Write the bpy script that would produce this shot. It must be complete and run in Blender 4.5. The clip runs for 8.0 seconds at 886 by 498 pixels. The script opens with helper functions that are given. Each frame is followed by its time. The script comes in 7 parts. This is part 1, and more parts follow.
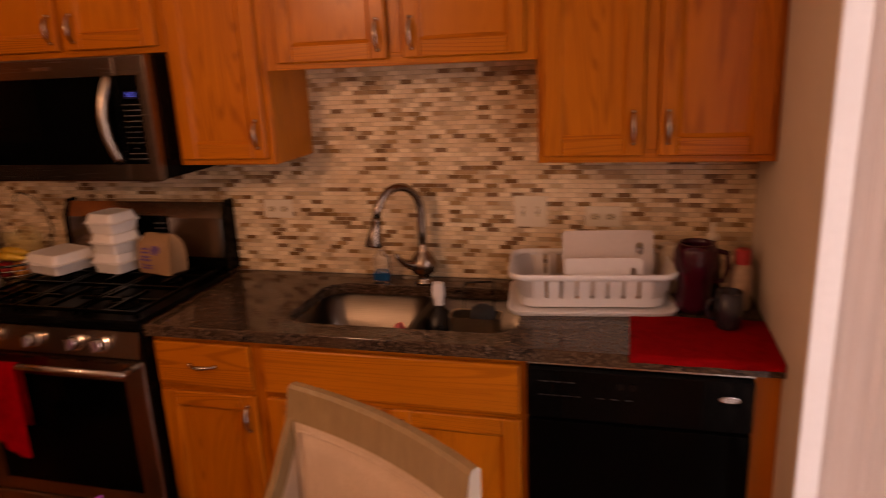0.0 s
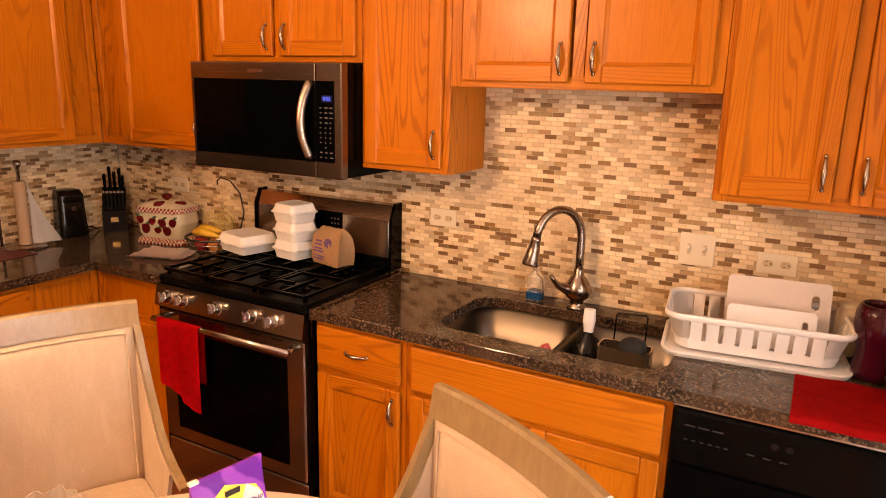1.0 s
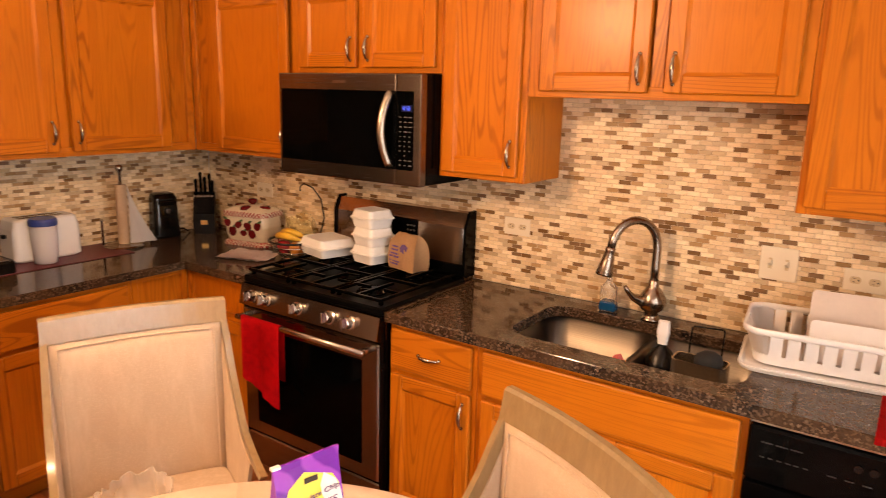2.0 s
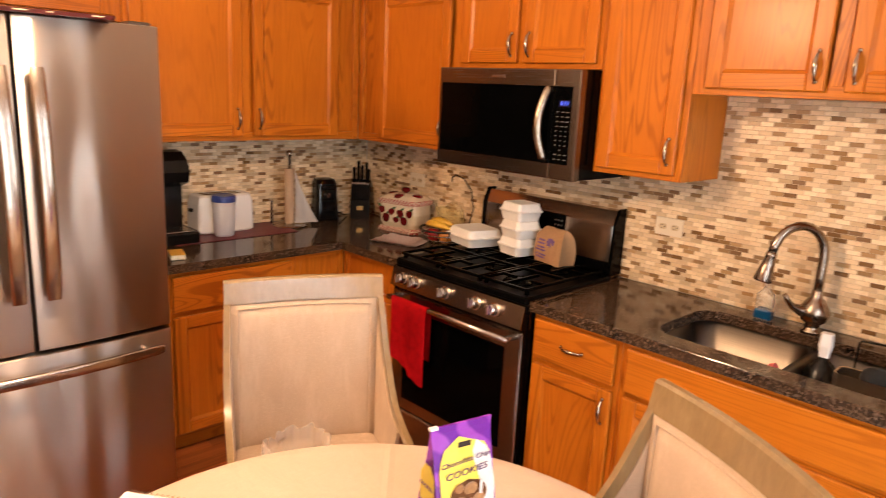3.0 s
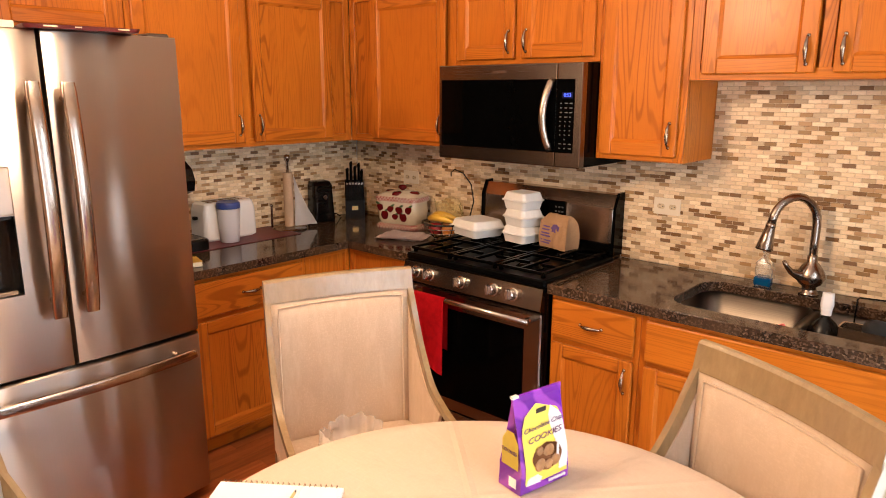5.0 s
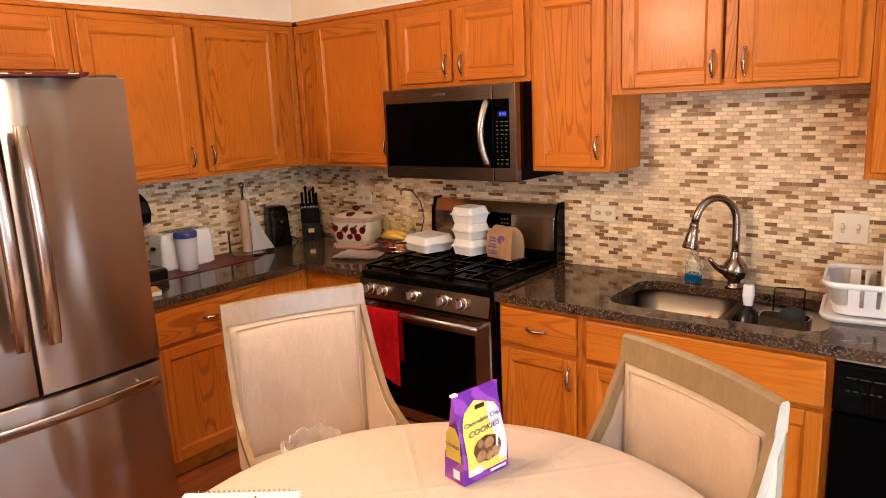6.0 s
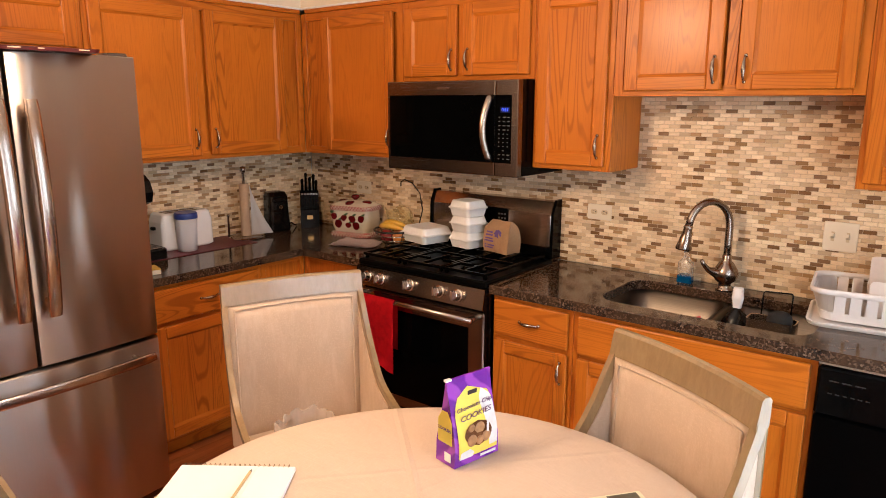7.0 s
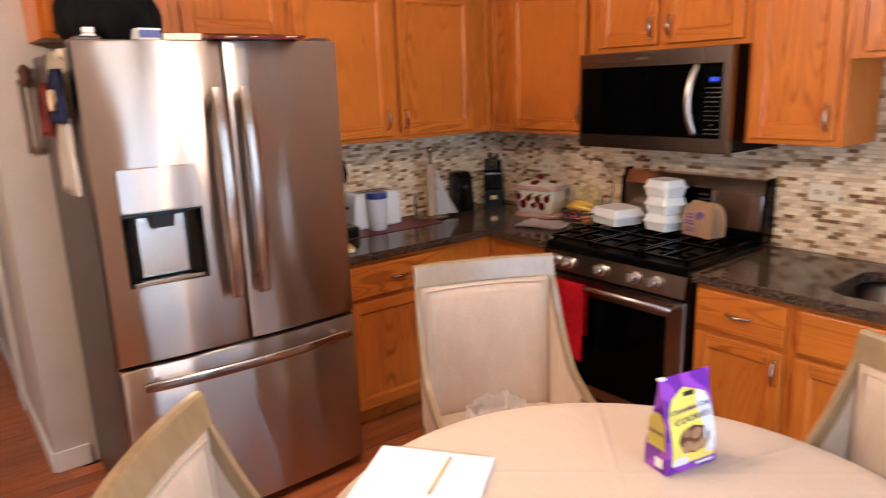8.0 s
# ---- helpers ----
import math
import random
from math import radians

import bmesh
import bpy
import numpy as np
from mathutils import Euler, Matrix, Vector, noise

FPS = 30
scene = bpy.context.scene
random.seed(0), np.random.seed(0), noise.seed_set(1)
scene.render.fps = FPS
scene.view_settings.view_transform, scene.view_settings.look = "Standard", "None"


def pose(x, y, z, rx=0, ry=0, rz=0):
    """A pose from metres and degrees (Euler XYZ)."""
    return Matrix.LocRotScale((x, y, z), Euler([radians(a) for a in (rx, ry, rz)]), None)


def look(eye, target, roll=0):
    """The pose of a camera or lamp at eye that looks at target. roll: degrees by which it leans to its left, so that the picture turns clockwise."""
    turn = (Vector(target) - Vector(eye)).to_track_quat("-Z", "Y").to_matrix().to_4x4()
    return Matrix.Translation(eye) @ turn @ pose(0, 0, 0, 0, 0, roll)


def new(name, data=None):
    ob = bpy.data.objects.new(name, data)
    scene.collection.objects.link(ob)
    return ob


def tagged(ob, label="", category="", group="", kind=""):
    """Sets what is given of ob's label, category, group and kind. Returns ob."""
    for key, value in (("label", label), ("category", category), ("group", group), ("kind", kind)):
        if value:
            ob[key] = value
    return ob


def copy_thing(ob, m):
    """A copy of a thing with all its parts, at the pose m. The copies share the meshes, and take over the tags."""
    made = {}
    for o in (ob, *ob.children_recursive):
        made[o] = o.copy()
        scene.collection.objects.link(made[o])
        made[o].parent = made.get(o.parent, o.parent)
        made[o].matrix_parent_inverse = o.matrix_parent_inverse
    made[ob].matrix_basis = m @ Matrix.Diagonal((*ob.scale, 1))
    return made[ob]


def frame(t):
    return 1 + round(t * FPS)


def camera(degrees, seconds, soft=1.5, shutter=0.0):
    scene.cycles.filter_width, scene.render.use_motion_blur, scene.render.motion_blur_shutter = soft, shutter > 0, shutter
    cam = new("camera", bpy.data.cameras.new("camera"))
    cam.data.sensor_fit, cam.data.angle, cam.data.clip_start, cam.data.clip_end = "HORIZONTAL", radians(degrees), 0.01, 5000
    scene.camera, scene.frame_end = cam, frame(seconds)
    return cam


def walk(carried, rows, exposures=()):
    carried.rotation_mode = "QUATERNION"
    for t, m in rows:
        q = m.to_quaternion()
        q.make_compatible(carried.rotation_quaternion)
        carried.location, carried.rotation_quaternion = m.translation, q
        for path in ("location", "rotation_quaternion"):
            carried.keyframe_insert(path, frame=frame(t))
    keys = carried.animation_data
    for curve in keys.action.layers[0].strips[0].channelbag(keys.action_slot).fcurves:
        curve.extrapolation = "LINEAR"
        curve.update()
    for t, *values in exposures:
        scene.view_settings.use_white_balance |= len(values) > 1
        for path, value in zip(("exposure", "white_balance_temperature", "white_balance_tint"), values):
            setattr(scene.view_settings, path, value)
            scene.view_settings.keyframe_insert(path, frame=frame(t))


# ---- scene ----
cam = camera(65.4, 8.0, 0.9, 0.4)
PATH = [
    (0, (1.57, -2.486, 1.726), (1.058, -0.625, 1.2), -2.6),
    (0.5, (1.56, -2.506, 1.718), (0.681, -0.779, 1.226), -1.5),
    (1, (1.57, -2.53, 1.722), (0.645, -0.818, 1.26), 1.5),
    (1.2, (1.574, -2.542, 1.715), (0.633, -0.836, 1.265), 2.3),
    (2.3, (1.589, -2.588, 1.718), (0.389, -1.044, 1.297), 2.2),
    (2.5, (1.586, -2.606, 1.705), (0.323, -1.111, 1.296), 3.4),
    (3, (1.586, -2.672, 1.688), (0.191, -1.311, 1.241), 2.8),
    (3.5, (1.527, -2.721, 1.677), (0.025, -1.481, 1.223), 2.5),
    (4, (1.386, -2.833, 1.672), (0.042, -1.41, 1.262), 1.1),
    (4.2, (1.338, -2.897, 1.673), (0.061, -1.412, 1.267), 0.1),
    (5.3, (1.546, -2.965, 1.674), (0.245, -1.516, 1.217), 0.0),
    (5.5, (1.578, -2.988, 1.694), (0.299, -1.518, 1.24), -1.3),
    (6, (1.636, -3.008, 1.697), (0.407, -1.482, 1.297), -2.5),
    (6.5, (1.656, -3.041, 1.695), (0.431, -1.514, 1.287), -1.8),
    (7, (1.653, -3.058, 1.69), (0.44, -1.523, 1.276), 0.1),
    (7.5, (1.607, -3.046, 1.691), (0.287, -1.605, 1.264), -0.7),
    (8, (1.515, -3.047, 1.683), (-0.032, -1.867, 1.217), -2.1),
]
EXPOSURE = [(0, -1.82, 8500, 44), (0.3, -1.2, 8300, 36), (0.6, -0.52, 8100, 27), (1, -0.24, 7900, 22), (2.5, -0.18, 6800, 13), (3.5, -0.11, 6050, 8), (5.5, -0.17, 5750, 6), (6, -0.25, 5650, 6), (6.5, -0.22, 5650, 5), (7, -0.38, 5600, 6), (7.5, -0.34, 5300, 4), (8, -0.36, 4750, 3)]
walk(cam, [(t, look(eye, target, roll)) for t, eye, target, roll in PATH], EXPOSURE)

# ---- light ----
world = bpy.data.worlds.new("world")
scene.world = world
world.use_nodes = True
sky = world.node_tree.nodes.new("ShaderNodeTexSky")
sky.sky_type, sky.sun_disc = "NISHITA", False
sky.sun_elevation, sky.sun_rotation = radians(40), radians(150)
world.node_tree.links.new(sky.outputs[0], world.node_tree.nodes["Background"].inputs[0])
world.node_tree.nodes["Background"].inputs[1].default_value = 0.1


def lamp(name, kind, m, energy, colour, **more):
    data = bpy.data.lights.new(name, kind)
    data.energy, data.color = energy, colour
    if kind == "AREA":
        data.shape, data.size, data.size_y = "RECTANGLE", more["size"], more["size_y"]
    else:
        data.shadow_soft_size = more["radius"]
    ob = new(name, data)
    ob.matrix_world = m
    return ob


# warm lamp hung beside the table, the ceiling lamp of the room behind it, the daylight of the patio door, and a fill
# lamp added for the hall
lamp("dining_lamp_light", "POINT", pose(0.03, -2.0, 2.15), 76, (1.0, 0.645, 0.385), radius=0.08)
lamp("ceiling_lamp_light", "POINT", pose(-0.71, -4.06, 2.36), 165, (1.0, 0.645, 0.385), radius=0.08)
lamp("patio_daylight", "AREA", pose(2.16, -1.70, 1.03, 0, 90, 0), 56, (0.90, 0.95, 1.0), size=1.96, size_y=1.70)
# added cool fill in an unseen opening, brightens the hall wall
lamp("hall_daylight", "AREA", pose(-2.95, -6.66, 1.35, -90, 0, 0), 28, (0.92, 0.95, 1.0), size=1.3, size_y=1.2)

# ---- helpers for meshes ----


def part(name, bm, material, parent, label="", smooth=False):
    """Links a bmesh as one mesh object under a thing or a part."""
    me = bpy.data.meshes.new(name)
    bmesh.ops.recalc_face_normals(bm, faces=bm.faces)
    if smooth:
        for f in bm.faces:
            f.smooth = True
    bm.to_mesh(me)
    bm.free()
    for m in material if isinstance(material, (list, tuple)) else [material]:
        me.materials.append(m)
    ob = new(name, me)
    if parent:
        ob.parent = parent
    if label:
        ob["label"] = label
    return ob


def thing(name, label, category, m=None, group="", kind=""):
    ob = new(name)
    ob.empty_display_size = 0.05
    if m:
        ob.matrix_world = m
    return tagged(ob, label, category, group, kind)


def box(bm, x0, x1, y0, y1, z0, z1, bevel=0.0, index=0, segments=1):
    x0, x1 = min(x0, x1), max(x0, x1)
    y0, y1 = min(y0, y1), max(y0, y1)
    z0, z1 = min(z0, z1), max(z0, z1)
    made = bmesh.ops.create_cube(bm, size=1.0)
    vs = made["verts"]
    for v in vs:
        v.co = Vector(((x0 + x1) / 2 + v.co.x * (x1 - x0), (y0 + y1) / 2 + v.co.y * (y1 - y0), (z0 + z1) / 2 + v.co.z * (z1 - z0)))
    faces = {f for v in vs for f in v.link_faces}
    for f in faces:
        f.material_index = index
    if bevel > 0:
        edges = list({e for v in vs for e in v.link_edges})
        done = bmesh.ops.bevel(bm, geom=edges, offset=bevel, segments=segments, affect="EDGES", profile=0.5)
        for f in done["faces"]:
            f.material_index = index
    return bm


def boxes(*rows, bevel=0.0):
    bm = bmesh.new()
    for r in rows:
        box(bm, *r, bevel=bevel)
    return bm


def ring(bm, centre, u, v, rx, ry, n):
    return [bm.verts.new(centre + u * (rx * math.cos(2 * math.pi * i / n)) + v * (ry * math.sin(2 * math.pi * i / n))) for i in range(n)]


def tube(bm, pts, radius, n=10, flat=1.0, index=0):
    """A tube along the points; radius is a number or one for each point."""
    pts = [Vector(p) for p in pts]
    radii = radius if isinstance(radius, (list, tuple)) else [radius] * len(pts)
    last, side = None, None
    for i, p in enumerate(pts):
        d = (pts[min(i + 1, len(pts) - 1)] - pts[max(i - 1, 0)]).normalized()
        if side is None:
            side = d.orthogonal().normalized()
        side = (side - d * side.dot(d)).normalized()
        now = ring(bm, p, side, d.cross(side), radii[i], radii[i] * flat, n)
        if last:
            for k in range(n):
                bm.faces.new((last[k], last[(k + 1) % n], now[(k + 1) % n], now[k])).material_index = index
        else:
            bm.faces.new(list(reversed(now))).material_index = index
        last = now
    bm.faces.new(last).material_index = index
    return bm


def lathe(bm, profile, n=24, x=0.0, y=0.0, z=0.0, close=True):
    """Turns (radius, height) rows round an upright axis."""
    last = None
    for r, h in profile:
        now = ring(bm, Vector((x, y, z + h)), Vector((1, 0, 0)), Vector((0, 1, 0)), max(r, 0.0005), max(r, 0.0005), n)
        if last:
            for k in range(n):
                bm.faces.new((last[k], last[(k + 1) % n], now[(k + 1) % n], now[k]))
        elif close:
            bm.faces.new(list(reversed(now)))
        last = now
    if close:
        bm.faces.new(last)
    return bm


def loft(bm, loops, close=True):
    """Skins closed loops of points that have the same count."""
    rows = [[bm.verts.new(p) for p in loop] for loop in loops]
    n = len(rows[0])
    for a, b in zip(rows, rows[1:]):
        for k in range(n):
            bm.faces.new((a[k], a[(k + 1) % n], b[(k + 1) % n], b[k]))
    if close:
        bm.faces.new(list(reversed(rows[0])))
        bm.faces.new(rows[-1])
    return bm


def rounded(x0, x1, y0, y1, r, z, n=5):
    """A rounded rectangle as a loop of points."""
    out = []
    for cx, cy, a in ((x1 - r, y1 - r, 0), (x0 + r, y1 - r, 90), (x0 + r, y0 + r, 180), (x1 - r, y0 + r, 270)):
        for i in range(n + 1):
            b = radians(a + 90 * i / n)
            out.append((cx + r * math.cos(b), cy + r * math.sin(b), z))
    return out


def text(name, words, size, m, material, parent, depth=0.0004):
    curve = bpy.data.curves.new(name, "FONT")
    curve.body, curve.size, curve.align_x, curve.align_y, curve.extrude = words, size, "CENTER", "CENTER", depth
    tmp = bpy.data.objects.new(name, curve)
    me = bpy.data.meshes.new_from_object(tmp)
    bpy.data.objects.remove(tmp)
    me.materials.append(material)
    ob = new(name, me)
    ob.parent = parent
    ob.matrix_local = m
    return ob


# ---- materials ----


class Nodes:
    """A short way to write a material's nodes."""

    def __init__(self, name):
        self.mat = bpy.data.materials.new(name)
        self.mat.use_nodes = True
        self.tree = self.mat.node_tree
        self.bsdf = self.tree.nodes["Principled BSDF"]

    def add(self, kind, **values):
        node = self.tree.nodes.new("ShaderNode" + kind)
        for key, value in values.items():
            if key in node.inputs:
                self.put(node.inputs[key], value)
            else:
                setattr(node, key, value)
        return node

    def put(self, socket, value):
        if isinstance(value, bpy.types.NodeSocket):
            self.tree.links.new(value, socket)
        else:
            socket.default_value = value

    def coords(self, scale, shift=True):
        """Object coordinates, shifted for each object, then scaled."""
        where = self.add("TexCoord").outputs["Object"]
        if shift:
            off = self.add("VectorMath", operation="SCALE")
            off.inputs[0].default_value = (17.0, 11.0, 23.0)
            self.put(off.inputs["Scale"], self.add("ObjectInfo").outputs["Random"])
            both = self.add("VectorMath", operation="ADD")
            self.put(both.inputs[0], where)
            self.put(both.inputs[1], off.outputs[0])
            where = both.outputs[0]
        m = self.add("Mapping")
        self.put(m.inputs["Vector"], where)
        m.inputs["Scale"].default_value = scale
        return m.outputs[0]

    def noise(self, vector, scale, detail=4.0, rough=0.55, distortion=0.0):
        n = self.add("TexNoise")
        self.put(n.inputs["Vector"], vector)
        n.inputs["Scale"].default_value, n.inputs["Detail"].default_value = scale, detail
        n.inputs["Roughness"].default_value, n.inputs["Distortion"].default_value = rough, distortion
        return n.outputs["Fac"]

    def ramp(self, fac, stops, constant=False):
        r = self.add("ValToRGB")
        r.color_ramp.interpolation = "CONSTANT" if constant else "LINEAR"
        while len(r.color_ramp.elements) < len(stops):
            r.color_ramp.elements.new(0.5)
        for e, (pos, colour) in zip(r.color_ramp.elements, stops):
            e.position, e.color = pos, (*colour, 1.0) if len(colour) == 3 else colour
        self.put(r.inputs[0], fac)
        return r.outputs[0]

    def mix(self, a, b, fac, mode="MIX"):
        m = self.add("MixRGB", blend_type=mode)
        for s, v in zip(m.inputs, (fac, a, b)):
            self.put(s, (*v, 1.0) if isinstance(v, tuple) and len(v) == 3 else v)
        return m.outputs[0]

    def math(self, op, a, b=0.5):
        m = self.add("Math", operation=op)
        self.put(m.inputs[0], a)
        self.put(m.inputs[1], b)
        return m.outputs[0]

    def bump(self, height, strength, distance=0.002):
        b = self.add("Bump")
        b.inputs["Strength"].default_value, b.inputs["Distance"].default_value = strength, distance
        self.put(b.inputs["Height"], height)
        self.put(self.bsdf.inputs["Normal"], b.outputs[0])

    def set(self, **values):
        for key, value in values.items():
            key = key.replace("_", " ")
            if isinstance(value, tuple) and len(value) == 3:
                value = (*value, 1.0)
            self.put(self.bsdf.inputs[key], value)
        return self.mat


def oak(name, along, tone=1.0):
    """Honey oak with cathedral grain along x, y or z."""
    n = Nodes(name)
    stretch = {"x": (0.07, 1.0, 1.0), "y": (1.0, 0.07, 1.0), "z": (1.0, 1.0, 0.07)}[along]
    fine = {"x": (0.025, 1.0, 1.0), "y": (1.0, 0.025, 1.0), "z": (1.0, 1.0, 0.025)}[along]
    base = n.coords(stretch)
    swirl = n.noise(base, 6.0, 2.0, 0.4, 0.6)
    rings = n.add("Math", operation="SINE")
    n.put(rings.inputs[0], n.math("MULTIPLY", swirl, 180.0))
    bands = n.math("MULTIPLY_ADD", rings.outputs[0], 0.5)
    pores = n.noise(n.coords(fine), 330.0, 3.0, 0.6)
    broad = n.noise(n.coords((1, 1, 1)), 2.2, 3.0)
    light, dark, deep = [tuple(min(1.0, c * tone) for c in q) for q in ((0.50, 0.146, 0.009), (0.38, 0.100, 0.006), (0.19, 0.039, 0.004))]
    line = tuple(0.78 * c for c in dark)
    patch = n.ramp(n.noise(base, 3.0, 1.0), [(0.38, (0.25, 0.25, 0.25)), (0.62, (1, 1, 1))])
    colour = n.mix(light, n.ramp(bands, [(0.0, light), (0.66, light), (0.96, line)]), patch)
    colour = n.mix(colour, deep, n.ramp(pores, [(0.0, (0.9, 0.9, 0.9)), (0.48, (0.0, 0.0, 0.0)), (1.0, (0, 0, 0))]))
    colour = n.mix(colour, dark, n.ramp(broad, [(0.35, (0, 0, 0)), (0.75, (0.55, 0.55, 0.55))]))
    n.bump(pores, 0.12, 0.0008)
    return n.set(Base_Color=colour, Roughness=n.ramp(broad, [(0.3, (0.30, 0.30, 0.30)), (0.7, (0.40, 0.40, 0.40))]), Coat_Weight=0.28, Coat_Roughness=0.28, Coat_IOR=1.45, Specular_IOR_Level=0.12)


OAK_V, OAK_X = oak("oak_upright", "z"), oak("oak_level", "x")
OAK = [OAK_V, OAK_X]


def granite():
    n = Nodes("granite")
    v = n.coords((1, 1, 1), shift=False)
    cells = n.add("TexVoronoi", feature="F1")
    n.put(cells.inputs["Vector"], v)
    cells.inputs["Scale"].default_value = 165.0
    grain = n.add("SeparateColor")
    n.put(grain.inputs[0], cells.outputs["Color"])
    flecks = n.ramp(grain.outputs[0], [(0.0, (0.003, 0.003, 0.003)), (0.30, (0.022, 0.013, 0.009)), (0.52, (0.095, 0.058, 0.037)), (0.68, (0.010, 0.010, 0.011)), (0.82, (0.10, 0.068, 0.046)), (0.95, (0.17, 0.115, 0.078))], constant=True)
    cloud = n.noise(v, 9.0, 4.0)
    colour = n.mix(flecks, (0.068, 0.036, 0.018), n.ramp(cloud, [(0.35, (0.7, 0.7, 0.7)), (0.65, (0.15, 0.15, 0.15))]))
    return n.set(Base_Color=colour, Roughness=n.ramp(n.noise(v, 60.0), [(0.3, (0.07, 0.07, 0.07)), (0.8, (0.14, 0.14, 0.14))]), Specular_IOR_Level=0.32)


GRANITE = granite()


def tile(name, seed_node):
    n = Nodes(name)
    if seed_node == "object":
        rnd = n.add("ObjectInfo").outputs["Random"]
    else:
        rnd = n.add("NewGeometry").outputs["Random Per Island"]
    colour = n.ramp(rnd, [(0.0, (0.76, 0.578, 0.358)), (0.18, (0.68, 0.5, 0.302)), (0.34, (0.82, 0.657, 0.428)), (0.49, (0.58, 0.416, 0.242)), (0.58, (0.72, 0.559, 0.358)), (0.68, (0.4, 0.24, 0.107)), (0.77, (0.49, 0.353, 0.205)), (0.86, (0.185, 0.0931, 0.0316)), (0.94, (0.27, 0.152, 0.0577))], constant=True)
    v = n.coords((1.0, 1.0, 3.0))
    colour = n.mix(colour, (0.2, 0.15, 0.11), n.ramp(n.noise(v, 70.0, 4.0), [(0.45, (0, 0, 0)), (0.8, (0.28, 0.28, 0.28))]))
    gloss = n.math("FRACT", n.math("MULTIPLY", rnd, 13.7))
    return n.set(Base_Color=colour, Roughness=n.ramp(gloss, [(0.0, (0.2, 0.2, 0.2)), (0.45, (0.28, 0.28, 0.28)), (0.5, (0.45, 0.45, 0.45)), (1.0, (0.55, 0.55, 0.55))]))


TILE, TILE_REST = tile("mosaic_tile", "object"), tile("mosaic_tile_joined", "island")


def steel(name, colour, rough, along="z", wave=0.0):
    """Brushed metal; wave lets a door's sheet bend the reflections."""
    n = Nodes(name)
    stretch = {"x": (0.01, 1, 1), "y": (1, 0.01, 1), "z": (1, 1, 0.01)}[along]
    brush = n.noise(n.coords(stretch), 420.0, 3.0)
    tone = n.mix(colour, tuple(c * (0.98 if wave else 0.82) for c in colour), n.ramp(brush, [(0.35, (0, 0, 0)), (0.7, (1, 1, 1))]))
    add = rough if wave else n.math("ADD", n.math("MULTIPLY", brush, 0.08), rough - 0.04)
    if wave:
        n.bump(n.noise(n.coords((3.4, 3.4, 0.70), shift=False), 2.0, 0.0, 0.5), wave, 0.05)
        turn = n.add("Tangent", direction_type="RADIAL", axis="Z")
        n.put(n.bsdf.inputs["Tangent"], turn.outputs[0])
        n.set(Anisotropic=1.0, Anisotropic_Rotation=0.25)
    else:
        n.bump(brush, 0.03, 0.0005)
    return n.set(Base_Color=tone, Metallic=1.0, Roughness=add)


STEEL_FRIDGE = steel("fridge_steel", (0.45, 0.385, 0.33), 0.30, "z", wave=0.45)
STEEL_DARK = steel("dark_steel", (0.22, 0.185, 0.16), 0.26, "x")
STEEL_RANGE = steel("range_steel", (0.34, 0.29, 0.25), 0.22, "x")
STEEL = steel("bright_steel", (0.50, 0.46, 0.42), 0.24, "x")
SINK_STEEL = steel("sink_steel", (0.15, 0.125, 0.10), 0.33, "x")
NICKEL = steel("satin_nickel", (0.45, 0.39, 0.32), 0.25, "z")
BRONZE = steel("faucet_nickel", (0.36, 0.30, 0.25), 0.22, "z")
CHROME = steel("chrome", (0.62, 0.60, 0.58), 0.16, "z")
STEEL_GUARD = steel("guard_steel", (0.50, 0.40, 0.32), 0.24, "x")


def plain(name, colour, rough=0.5, grain=60.0, vary=0.12, bump=0.0, **more):
    """Paint, plastic or cloth with mottling at two scales."""
    n = Nodes(name)
    v = n.coords((1, 1, 1))
    a, b = n.noise(v, grain, 4.0), n.noise(v, grain / 14.0, 3.0)
    tone = n.mix(colour, tuple(c * (1 - vary) for c in colour), n.ramp(a, [(0.35, (0, 0, 0)), (0.7, (1, 1, 1))]))
    tone = n.mix(tone, tuple(c * (1 - 1.5 * vary) for c in colour), n.ramp(b, [(0.45, (0, 0, 0)), (0.75, (1, 1, 1))]))
    if bump:
        n.bump(a, bump, 0.001)
    return n.set(Base_Color=tone, Roughness=rough, **more)


WALL_PAINT = plain("beige_wall_paint", (0.66, 0.55, 0.42), 0.75, 90.0, 0.06, 0.05)
GREY_PAINT = plain("grey_wall_paint", (0.58, 0.53, 0.48), 0.75, 90.0, 0.06, 0.05)
CEILING_PAINT = plain("ceiling_paint", (0.80, 0.76, 0.68), 0.85, 120.0, 0.05, 0.1)
WHITE_PAINT = plain("white_trim_paint", (0.80, 0.78, 0.75), 0.4, 40.0, 0.04)
GROUT = plain("tile_grout", (0.64, 0.50, 0.34), 0.9, 300.0, 0.2, 0.2)
BLACK_GLASS = plain("black_glass", (0.0012, 0.0012, 0.0012), 0.05, 20.0, 0.05, Specular_IOR_Level=0.035)
BLACK_ENAMEL = plain("black_enamel", (0.0018, 0.0018, 0.0018), 0.10, 40.0, 0.2, Specular_IOR_Level=0.07)
BLACK_PLASTIC = plain("black_plastic", (0.004, 0.004, 0.004), 0.26, 200.0, 0.2, Specular_IOR_Level=0.3)
CAST_IRON = plain("cast_iron", (0.0012, 0.0012, 0.0012), 0.16, 400.0, 0.3, 0.05, Specular_IOR_Level=0.06)
FRIDGE_SIDE = plain("fridge_side_grey", (0.055, 0.036, 0.028), 0.35, 300.0, 0.12, 0.1)
IVORY = plain("ivory_plastic", (0.72, 0.62, 0.46), 0.4, 30.0, 0.03)
SLOT = plain("dark_slot", (0.03, 0.02, 0.015), 0.6)
